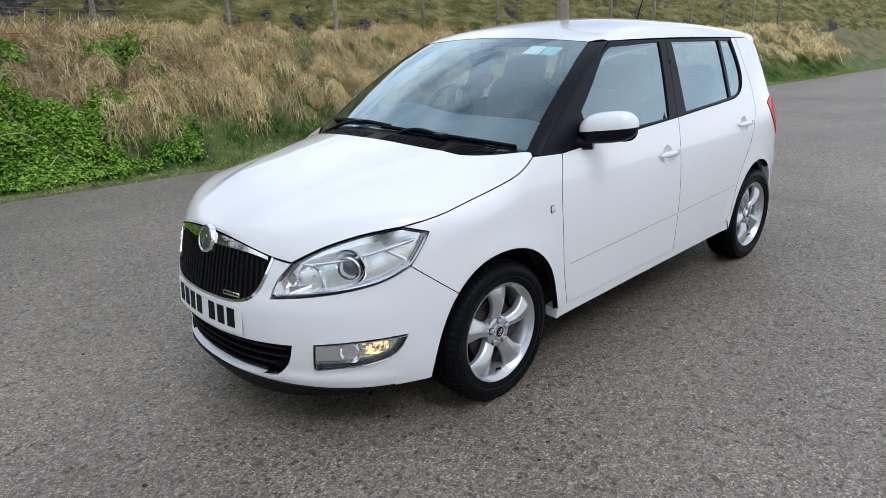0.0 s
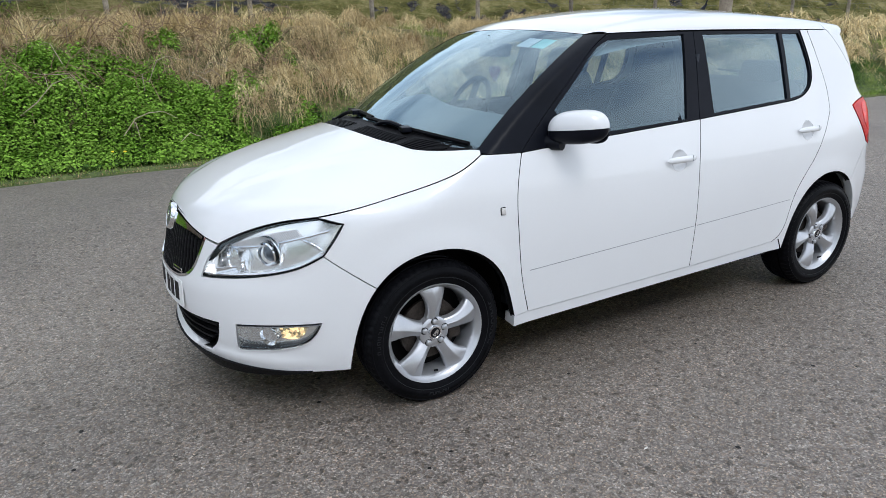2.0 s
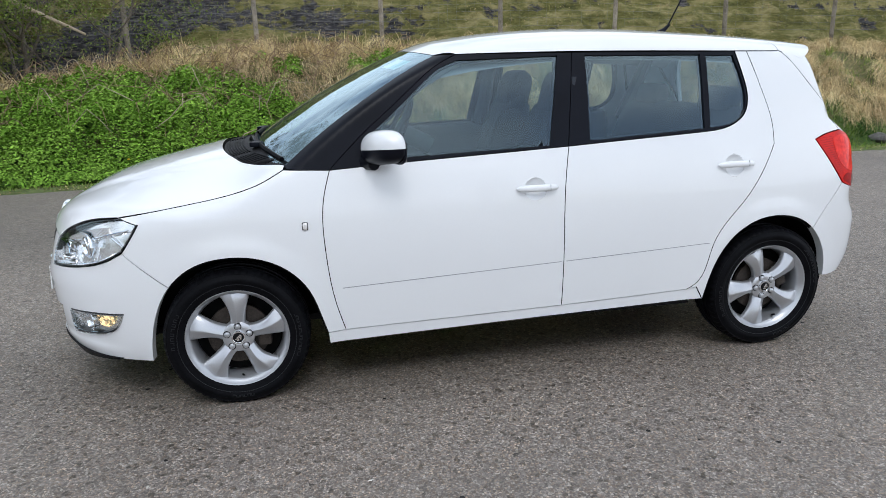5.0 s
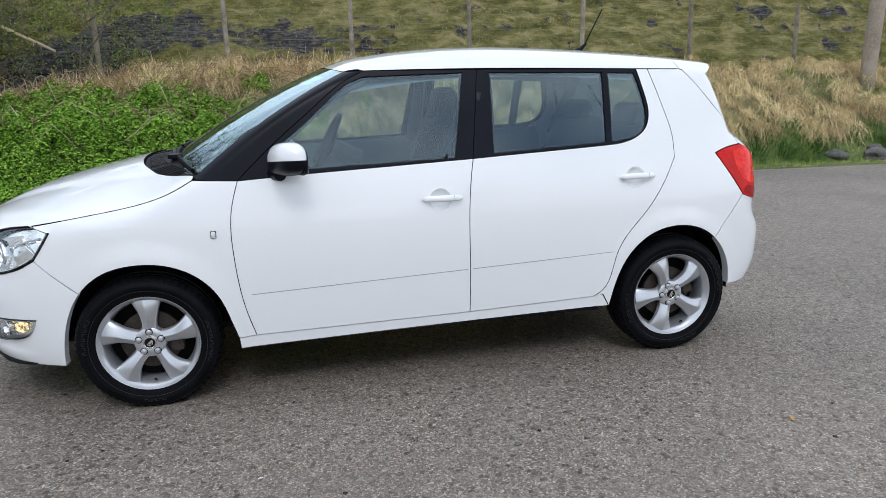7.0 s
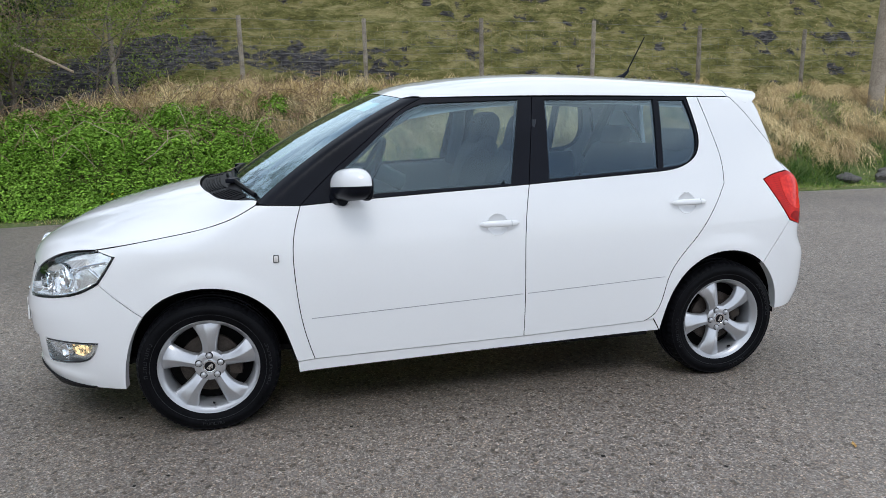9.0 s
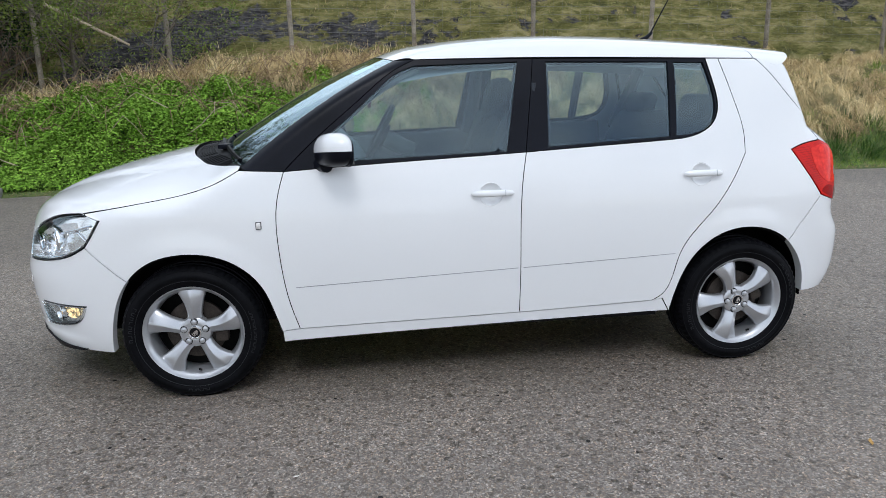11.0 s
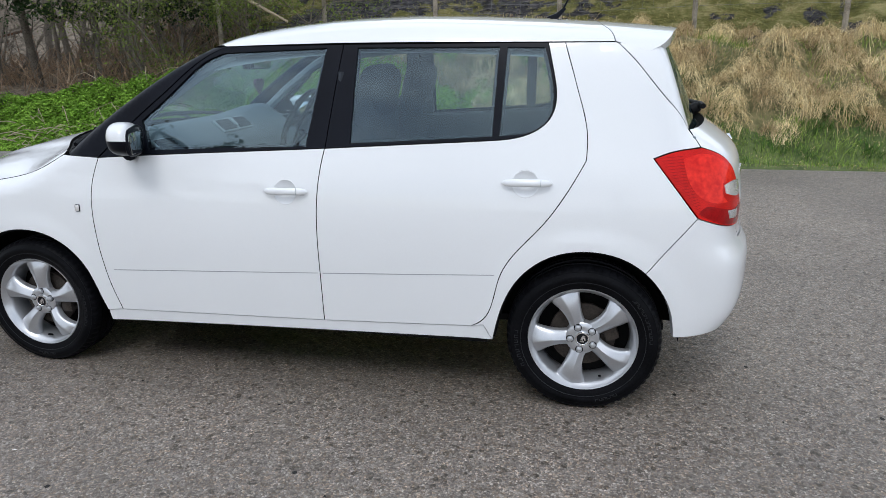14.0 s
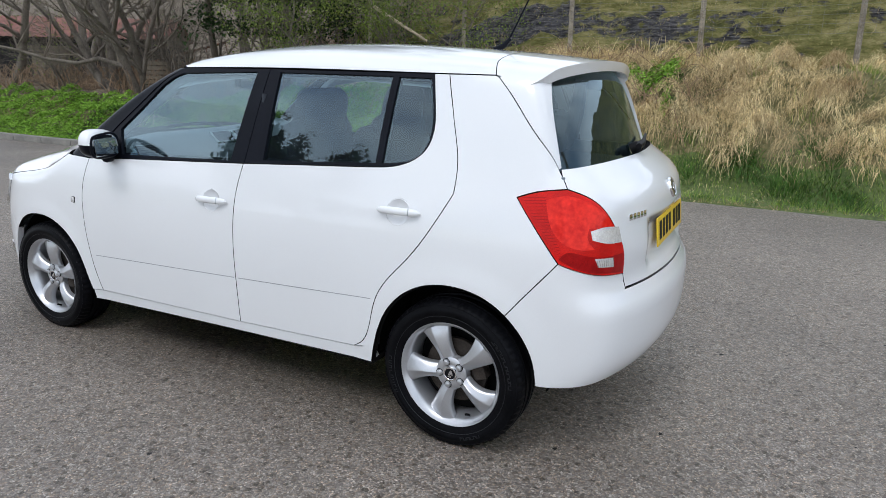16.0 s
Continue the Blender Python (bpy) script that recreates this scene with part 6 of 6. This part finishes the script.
stalk = stalk * (1 - .65 * (1 - smooth(px, -7.5, -5.5)))
per = 20
i = np.repeat(np.arange(len(px)), per)
a, q = r.uniform(0, 2 * np.pi, len(i)), np.sqrt(r.random(len(i)))
lx, ly = px[i] + dome[i] * q * np.cos(a), (pd + road_edge(px))[i] + dome[i] * q * np.sin(a)
lz = height(lx, ly) + stalk[i] + dome[i] * (1 - q * q) * .8 + r.normal(0, .008, len(i))
nr = np.stack([q * np.cos(a) * .9 + r.normal(0, .3, len(i)), q * np.sin(a) * .9 - .15 + r.normal(0, .3, len(i)), np.ones(len(i))], 1)
v, f = leaf_cloud(np.stack([lx, ly, lz], 1), nr, r.uniform(.026, .058, len(i)), 62)
scatter("nettles", v, f, NETTLE, "dense bed of bright green young nettles on the bank", "nettles")
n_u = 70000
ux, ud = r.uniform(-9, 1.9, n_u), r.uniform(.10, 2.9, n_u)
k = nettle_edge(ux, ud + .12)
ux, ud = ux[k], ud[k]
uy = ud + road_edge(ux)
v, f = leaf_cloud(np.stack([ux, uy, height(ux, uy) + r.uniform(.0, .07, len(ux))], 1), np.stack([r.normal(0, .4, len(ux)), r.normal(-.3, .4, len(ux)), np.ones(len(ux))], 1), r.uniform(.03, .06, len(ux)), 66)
scatter("low_leaves", v, f, LEAF_SHADE, "low leaves under the nettles, shade put in as darker green", "ground cover")
sticks = Shape()
r = np.random.default_rng(63)
for k in range(46):
    x, d = r.uniform(-7.5, 1.0), r.uniform(.5, 2.6)
    a, ln = r.uniform(0, 6.28), r.uniform(.25, .9)
    pts = []
    for t in np.linspace(0, 1, 5):
        qx, qy = x + ln * t * math.cos(a), d + float(road_edge(x)) + ln * t * math.sin(a) * .5
        pts.append((qx, qy, float(height(qx, qy)) + .16 + .20 * math.sin(math.pi * t) * r.uniform(.4, 1) + .10 * t))
    sticks.tube(pts, [.006, .006, .005, .004, .003], 5)
BRIAR = material("brown_bramble_stem", (.16, .095, .055), .8, 0, .3, 6, 40, second=(.34, .24, .15), island=.3)
briars = Shape()
r = np.random.default_rng(64)
for k in range(420):
    x, d = r.uniform(-4.5, 2.2), r.uniform(1.3, 3.3)
    a, ln = r.uniform(0, 6.28), r.uniform(.4, 1.3)
    pts = []
    up = r.uniform(.10, .38)
    for t in np.linspace(0, 1, 6):
        qx, qy = x + ln * t * math.cos(a), d + float(road_edge(x)) + ln * t * math.sin(a) * .6 - .15 * t
        pts.append((qx, qy, float(height(qx, qy)) + .05 + up * math.sin(math.pi * min(t * 1.15, 1)) + r.normal(0, .015)))
    briars.tube(pts, [.0055, .005, .0045, .004, .003, .002], 4, False)
tagged(part("brambles", briars, BRIAR, None, "tangle of arching dead bramble stems on the crest"), category="brambles", kind="stuff")
TWIG = material("bleached_twig", (.38, .31, .22), .8, 0, .3, 12, 60, island=.3)
tagged(part("dead_stems", sticks, TWIG, None, "bleached dead stems lying across the nettles"), category="twigs", kind="stuff")
DANDY = material("dandelion_yellow", (.75, .52, .01), .7, 0, .2, 60, 200)
for x, d in ((-.75, .42), (-.62, .40), (-1.9, .55), (-3.6, .6)):
    y = d + float(road_edge(x))
    s = Shape().lathe(pose(x, y, float(height(x, y)) + .13, 15), [(0, .008), (.012, .007), (.019, .002), (.016, -.004), (0, -.006)], 12)
    fl = part("dandelion", s, DANDY, None, "yellow dandelion flower on the verge")
    tagged(fl, category="flower", group="dandelions on the verge")
    part("stem", Shape().tube([(x, y, float(height(x, y)) - .02), (x, y, float(height(x, y)) + .13)], .002, 5), GREEN, fl)

# ---- kerb ----
KERB = material("weathered_concrete_kerb", (.20, .19, .17), .9, 0, .3, 5, 70, .5)
kerb = tagged(holder("kerb", (0, 0, 0), "weathered grey concrete kerb along the road edge", "kerb"), kind="structure")
ks = Shape().box(pose(0, 0, 0), .905, .13, .22, .012)
first = None
x = -3.6
while x > -24:
    y0, y1 = float(road_edge(x)), float(road_edge(x - .915))
    ob = part("kerb_stone", ks, KERB, kerb) if first is None else new("kerb_stone", first.data)
    ob.parent = kerb
    first = first or ob
    ob.location = (x - .457, (y0 + y1) / 2 + .055, .005)
    ob.rotation_euler = (0, 0, math.atan2(y0 - y1, .915))
    x -= .915

# ---- wire fence on the crest ----
WOOD = material("weathered_fence_wood", (.13, .108, .080), .9, 0, .3, 6, 60, .6, second=(.34, .30, .24), random_tone=.25)
WIRE = material("galvanised_wire", (.20, .20, .20), .6, .3, .2, 20, 100)
fence = holder("wire_fence", (0, 0, 0), "stock fence of weathered round posts and wire", "fence")
tops = []
for x in (-6.8, -4.6, -2.43, -.33, 1.85, 4.04, 6.27, 8.6, 11.0, 13.4, 15.8, 18.2, 20.6, 23.0, 25.4, 27.8):
    y = 9.0 - .010 * max(x, 0) ** 1.2
    z0, z1 = float(height(x, y)) - .2, 2.90 - .014 * max(x - 4, 0) + rng.uniform(-.04, .04)
    lean = rng.uniform(-.035, .035)
    pts = [(x, y, z0), (x + lean * .5, y, (z0 + z1) / 2), (x + lean, y + rng.uniform(-.03, .03), z1)]
    part("fence_post", Shape().tube(pts, [.043, .042, .040], 10), WOOD, fence)
    tops.append((x, y, z1, lean))
for off in (.06, .22, .36, .50, .63, .76, .90):
    pts = [(x + lean * (1 - off / 2), y - .05, z1 - off) for x, y, z1, lean in tops]
    part("fence_wire", Shape().tube(line(*pts, step=.5), .0017 if off > .1 else .0026, 5), WIRE, fence)
stays = Shape()
for a, b in zip(tops[:-1], tops[1:]):
    for t in np.linspace(0, 1, 13, endpoint=False):
        p = np.array(a[:3]) * (1 - t) + np.array(b[:3]) * t
        stays.tube([(p[0], p[1] - .05, p[2] - .22), (p[0], p[1] - .05, p[2] - .90)], .0010, 4, False)
tagged(part("wire_stays", stays, WIRE, fence), kind="stuff")
pole = part("utility_pole", Shape().tube([(11.1, 7.0, -.2), (11.12, 7.0, 2), (11.22, 7.0, 8.5)], [.135, .13, .10], 18), material("pole_timber", (.20, .165, .125), .9, 0, .3, 3, 40, .6, second=(.36, .31, .25)), None, "tall weathered wooden utility pole on the bank")
tagged(pole, category="pole")
part("pole_band", Shape().lathe(pose(11.103, 7.0, .52), [(.137, -.05), (.139, -.05), (.139, .05), (.137, .05)], 20), PALE, pole, "pale band near the foot")

STONE = material("dark_field_stone", (.05, .048, .045), .9, 0, .4, 6, 40, .8, second=(.14, .13, .12))


def boulder(x, y, s, seed):
    r = np.random.default_rng(seed)
    bm = bmesh.new()
    bmesh.ops.create_icosphere(bm, subdivisions=3, radius=1)
    ph = r.uniform(0, 6, 6)
    for v in bm.verts:
        q = v.co
        k = 1 + .16 * math.sin(3 * q.x + ph[0]) + .14 * math.sin(4 * q.y + ph[1]) + .12 * math.sin(5 * q.z + ph[2]) + .06 * math.sin(11 * q.x + 9 * q.y + ph[3])
        v.co = Vector((q.x * s * k * 1.3, q.y * s * k, q.z * s * k * .7))
    bm.verts.index_update()
    z = float(height(np.array(x), np.array(y)))
    s_ = Shape().add([v.co + Vector((x, y, z + s * .25)) for v in bm.verts], [[v.index for v in f_.verts] for f_ in bm.faces])
    bm.free()
    tagged(part("boulder", s_, STONE, None, "dark mossy boulder lying on the verge"), category="rock", group="boulders on the verge")


boulder(9.15, 5.35, .14, 1)
boulder(9.75, 5.25, .17, 2)
boulder(9.9, 5.45, .10, 3)



# ---- trees ----
BARK = material("grey_brown_bark", (.085, .070, .055), .95, 0, .4, 5, 40, .9, second=(.22, .19, .155), rel=.02)
TWIGS = material("bare_twig_bark", (.10, .080, .060), .9, 0, .3, 5, 40, .3, second=(.20, .165, .125))


def tree(x, y, tall, girth, seed, leaf=None, density=0, label="", lean=(0, 0), stems=1, leaf_size=.05, twig_depth=4, spread=.55, low=.3):
    """A tapered trunk that forks into limbs and twigs, with leaves along the twigs where it has any."""
    r = np.random.default_rng(seed)
    z0 = float(height(np.array(x), np.array(y))) - .15
    root = holder("tree", (0, 0, 0), label, "tree")
    wood, fine, spots = Shape(), Shape(), []

    def branch(p, d, ln, rad, depth):
        n = 8 if depth == 0 else (5 if depth == 1 else 4)
        pts, rr = [Vector(p)], [rad]
        dd = Vector(d).normalized()
        for i in range(n):
            dd = (dd + Vector(r.normal(0, .15 + .05 * depth, 3)) + Vector((0, 0, .05))).normalized()
            pts.append(pts[-1] + dd * (ln / n))
            rr.append(rad * (1 - .55 * (i + 1) / n))
        (wood if depth < 2 else fine).tube(pts, rr, 9 if depth == 0 else (7 if depth == 1 else (4 if depth < 4 else 3)), False)
        if depth >= 2:
            spots.extend([(q, dd) for q in pts[1:]])
        if depth >= twig_depth:
            return
        kids = int(r.integers(4, 7)) if depth == 0 else int(r.integers(3, 6))
        for k in range(kids):
            t = r.uniform(low if depth == 0 else .25, 1.0)
            j = min(int(t * n), n - 1)
            q = pts[j].lerp(pts[j + 1], t * n - j)
            a = r.uniform(0, 6.28)
            side = Vector((math.cos(a), math.sin(a), r.uniform(-.15, .5)))
            nd = (dd * (1 - spread) + side * spread).normalized()
            branch(q, nd, ln * r.uniform(.42, .72), rr[j] * r.uniform(.40, .62), depth + 1)

    for k in range(stems):
        a = r.uniform(0, 6.28)
        off = (0 if stems == 1 else .22)
        branch((x + off * math.cos(a), y + off * math.sin(a), z0), (lean[0] + (.18 * math.cos(a) if stems > 1 else 0), lean[1] + (.18 * math.sin(a) if stems > 1 else 0), 1), tall * r.uniform(.8, 1.0), girth * (1 if k == 0 else r.uniform(.5, .8)), 0)
    part("trunk", wood, BARK, root, "rough grey-brown bark", smooth_angle=60)
    me = fine.mesh("branchwork")
    tw = new("branchwork", me)
    me.materials.append(TWIGS)
    tw.parent = root
    if leaf is not None and density:
        base = np.array([tuple(q) for q, _ in spots])
        pick = r.integers(0, len(base), density)
        pos = base[pick] + r.normal(0, .10, (density, 3))
        nr = r.normal(0, 1, (density, 3)) + (0, -.2, .6)
        v, f = leaf_cloud(pos, nr, r.uniform(.6, 1.4, density) * leaf_size, seed + 1)
        cr = scatter("crown", v, f, leaf, "", "", "")
        for key in ("category", "label", "kind"):
            if key in cr:
                del cr[key]
        cr.parent = root
    return root


BARE = "bare grey-brown tree with tangled twigs on the bank"
FRESH = "slim grey tree with first green leaves"
HAW = "hawthorn bush coming into yellow-green leaf"
HOLLY = "dark evergreen holly tree with dense glossy leaves"
tree(-8.6, 8.75, 6.5, .085, 1, BUD, 1500, FRESH, (.02, -.02), low=.35)
tree(-6.35, 8.9, 6.8, .095, 2, IVY, 5200, "old tree wrapped in dark ivy", (.02, .0), low=.12, leaf_size=.075)
tree(-6.9, 8.6, 3.6, .055, 5, IVY, 15000, HOLLY, low=.08, leaf_size=.080, stems=2, spread=.65)
tree(-5.7, 9.5, 4.6, .06, 6, IVY, 15000, HOLLY, low=.08, leaf_size=.080, stems=2, spread=.6)
tree(-4.3, 8.8, 3.0, .045, 3, BUD, 9000, HAW, stems=3, low=.05, spread=.7, leaf_size=.042)
tree(-3.2, 9.0, 2.7, .04, 4, BUD, 9000, HAW, stems=3, low=.05, spread=.7, leaf_size=.042)
tree(-5.2, 8.0, 2.3, .035, 15, BUD, 6000, HAW, stems=3, low=.05, spread=.7, leaf_size=.042)
tree(-10.5, 8.3, 5.2, .11, 7, None, 0, BARE, (.12, -.05), stems=4, low=.1, spread=.6)
tree(-11.7, 8.0, 4.8, .12, 8, None, 0, BARE, (-.45, .05), stems=2, low=.2, spread=.65)
tree(-9.2, 10.4, 5.0, .08, 9, None, 0, BARE, stems=3, low=.1)
tree(-13.5, 9.5, 5.5, .13, 10, None, 0, BARE, (-.2, 0), stems=3, low=.12, spread=.65)
tree(-16.5, 8.2, 5.0, .12, 11, None, 0, BARE, (.3, 0), stems=2, low=.15, spread=.6)
tree(-12.0, 12.5, 5.5, .11, 12, BUD, 1500, FRESH, stems=2)
tree(-18.0, 12.0, 6.0, .13, 13, None, 0, BARE, stems=3, low=.1)
tree(-8.0, 13.0, 5.5, .10, 14, IVY, 9000, HOLLY, stems=2, low=.1, leaf_size=.10)
for k, (x, y) in enumerate(((-7.6, 9.6), (-9.2, 8.1), (-11.4, 9.4), (-13.2, 8.2), (-15.2, 9.2), (-7.0, 11.0), (-10.2, 12.0), (-9.8, 9.4), (-14.5, 11.8), (-17.5, 10.0), (-10.8, 10.2), (-12.6, 10.6))):
    tree(x, y, 2.0 + .3 * (k % 3), .028, 40 + k, BUD if k % 4 == 0 else None, 900 if k % 4 == 0 else 0, "bare tangled bramble and hazel undergrowth", stems=6, low=.0, spread=.72, twig_depth=3)
r = np.random.default_rng(72)
tangle = Shape()
for k in range(1500):
    x, y = r.uniform(-19, -5.0), r.uniform(7.6, 14)
    if y - float(road_edge(x)) < 2.5:
        continue
    a, ln, up = r.uniform(0, 6.28), r.uniform(.4, 1.6), r.uniform(.15, .75)
    z = float(height(np.array(x), np.array(y)))
    pts = [(x + ln * t * math.cos(a), y + ln * t * math.sin(a) * .7, z - .03 + up * math.sin(math.pi * min(t * 1.2, 1)) + r.normal(0, .02)) for t in (0, .2, .4, .6, .8, 1.0)]
    tangle.tube(pts, [.009, .008, .007, .006, .005, .003], 4, False)
tagged(part("dead_brambles", tangle, BRIAR, None, "low brown tangle of dead brambles under the trees"), category="brambles", kind="stuff")
# trees across the road, behind the walker
tree(-5.6, -10.8, 4.2, .14, 21, IVY, 26000, "dark bushy evergreen tree across the road", low=.25, leaf_size=.15, spread=.55)
tree(6.5, -19.0, 6.0, .20, 22, None, 0, "bare tree across the road", stems=2, low=.15)
tree(-14, -15.0, 6.0, .20, 23, None, 0, "bare tree across the road", stems=3, low=.15)
tree(-20, -2.0, 7.0, .20, 24, None, 0, "bare tree further along the road", stems=3, low=.15)

# fallen limb on the bank by the hedge
tagged(part("fallen_branch", Shape().tube([(-4.2, 8.6, 2.60), (-3.6, 8.5, 2.30), (-2.9, 8.4, 1.95)], [.035, .03, .02], 8), TWIG, None, "pale broken branch resting on the bank"), category="branch")
TIMBER = material("rough_sawn_timber", (.20, .165, .12), .9, 0, .3, 8, 60, .5)
rubble = Shape()
r = np.random.default_rng(71)
for k in range(60):
    x, d = r.uniform(-6.2, -4.2), r.uniform(.35, 1.0)
    a, ln = r.uniform(0, 6.28), r.uniform(.15, .7)
    y = d + float(road_edge(x))
    z = float(height(np.array(x), np.array(y))) + r.uniform(.06, .22)
    rubble.tube([(x, y, z), (x + ln * .5 * math.cos(a), y + ln * .25 * math.sin(a), z + .05), (x + ln * math.cos(a), y + ln * .5 * math.sin(a), z + r.uniform(-.05, .05))], [.007, .006, .004], 5)
tagged(part("brush_pile", rubble, TWIG, None, "pile of pale cut twigs among the nettles"), category="twigs", kind="stuff")

# leaning iron railing, pallet and shed behind the hedge
RUST = material("rusty_iron", (.10, .045, .025), .85, .2, .4, 10, 80, .5, second=(.22, .10, .05))
rail_ob = holder("railing", (0, 0, 0), "rusty iron railing leaning among the trees", "railing")
A, B = Vector((-15.5, 10.5, 1.15)), Vector((-10.9, 11.2, 2.1))
part("top_rail", Shape().tube([A, B], .03, 8), RUST, rail_ob)
for t in np.linspace(0, 1, 22):
    p = A.lerp(B, t)
    part("railing_bar", Shape().tube([p, p - Vector((-.15, 0, 1.25))], .011, 6), RUST, rail_ob)
pallet = holder("pallet", (0, 0, 0), "weathered wooden pallet standing on end", "pallet")
for k in range(6):
    part("slat", Shape().box(pose(-10.4, 8.35, .95 + .11 * k, -12, 0, 20), .75, .02, .085, .004), TIMBER, pallet)
for dx in (-.33, .33):
    part("bearer", Shape().box(pose(-10.4, 8.35, 1.22, -12, 0, 20) @ pose(dx, .04, 0), .06, .06, .68, .004), TIMBER, pallet)
TIN = material("rusty_corrugated_iron", (.16, .055, .040), .8, .1, .35, 2, 30, .3, second=(.26, .11, .085))
SLATS = material("dark_shed_boards", (.018, .017, .017), .9, 0, .4, 3, 40, .3)
shed = holder("shed", (0, 0, 0), "long low shed with a rusty red corrugated roof", "shed")
SM = pose(-30, 17.5, .6, 0, 0, 38)
part("wall", Shape().box(SM @ pose(0, 0, 1.0), 13, 5, 2.2, .02), SLATS, shed, "dark boarded wall")
v, f = [], []
for k in range(131):
    xx = -6.8 + 13.6 * k / 130
    rip = .025 * (k % 2)
    v += [(xx, -3.0, 2.05 + rip), (xx, 0, 3.1 + rip), (xx, 3.0, 2.05 + rip)]
for k in range(130):
    for j in (0, 1):
        f.append((3 * k + j, 3 * k + 3 + j, 3 * k + 4 + j, 3 * k + 1 + j))
part("roof", Shape().add([SM @ Vector(p) for p in v], f), TIN, shed, "rusty red corrugated roof")
for k in (-4.5, -1.5, 1.5, 4.5):
    part("opening", Shape().box(SM @ pose(k, -2.52, .95), 1.6, .06, 1.5, .01), TIMBER, shed)

# far hillside beyond the trees
FAR = material("distant_hillside", (.10, .12, .075), 1, 0, .25, .03, .2, second=(.19, .20, .14))
v, f = [], []
n_a, n_h = 60, 8
for i in range(n_a):
    a = radians(95 + 130 * i / (n_a - 1))
    for j in range(n_h):
        t = j / (n_h - 1)
        rad = 150 + 160 * t
        top = 20 + 9 * math.sin(3.1 * a + 1) + 5 * math.sin(7.3 * a)
        v.append((rad * math.cos(a), rad * math.sin(a), -1 + top * t ** 1.3 + 1.5 * math.sin(9 * a + 4 * t)))
for i in range(n_a - 1):
    for j in range(n_h - 1):
        f.append((i * n_h + j, i * n_h + j + 1, (i + 1) * n_h + j + 1, (i + 1) * n_h + j))
scatter("backdrop", v, f, FAR, "far green hillside beyond the trees", "hill", "structure")
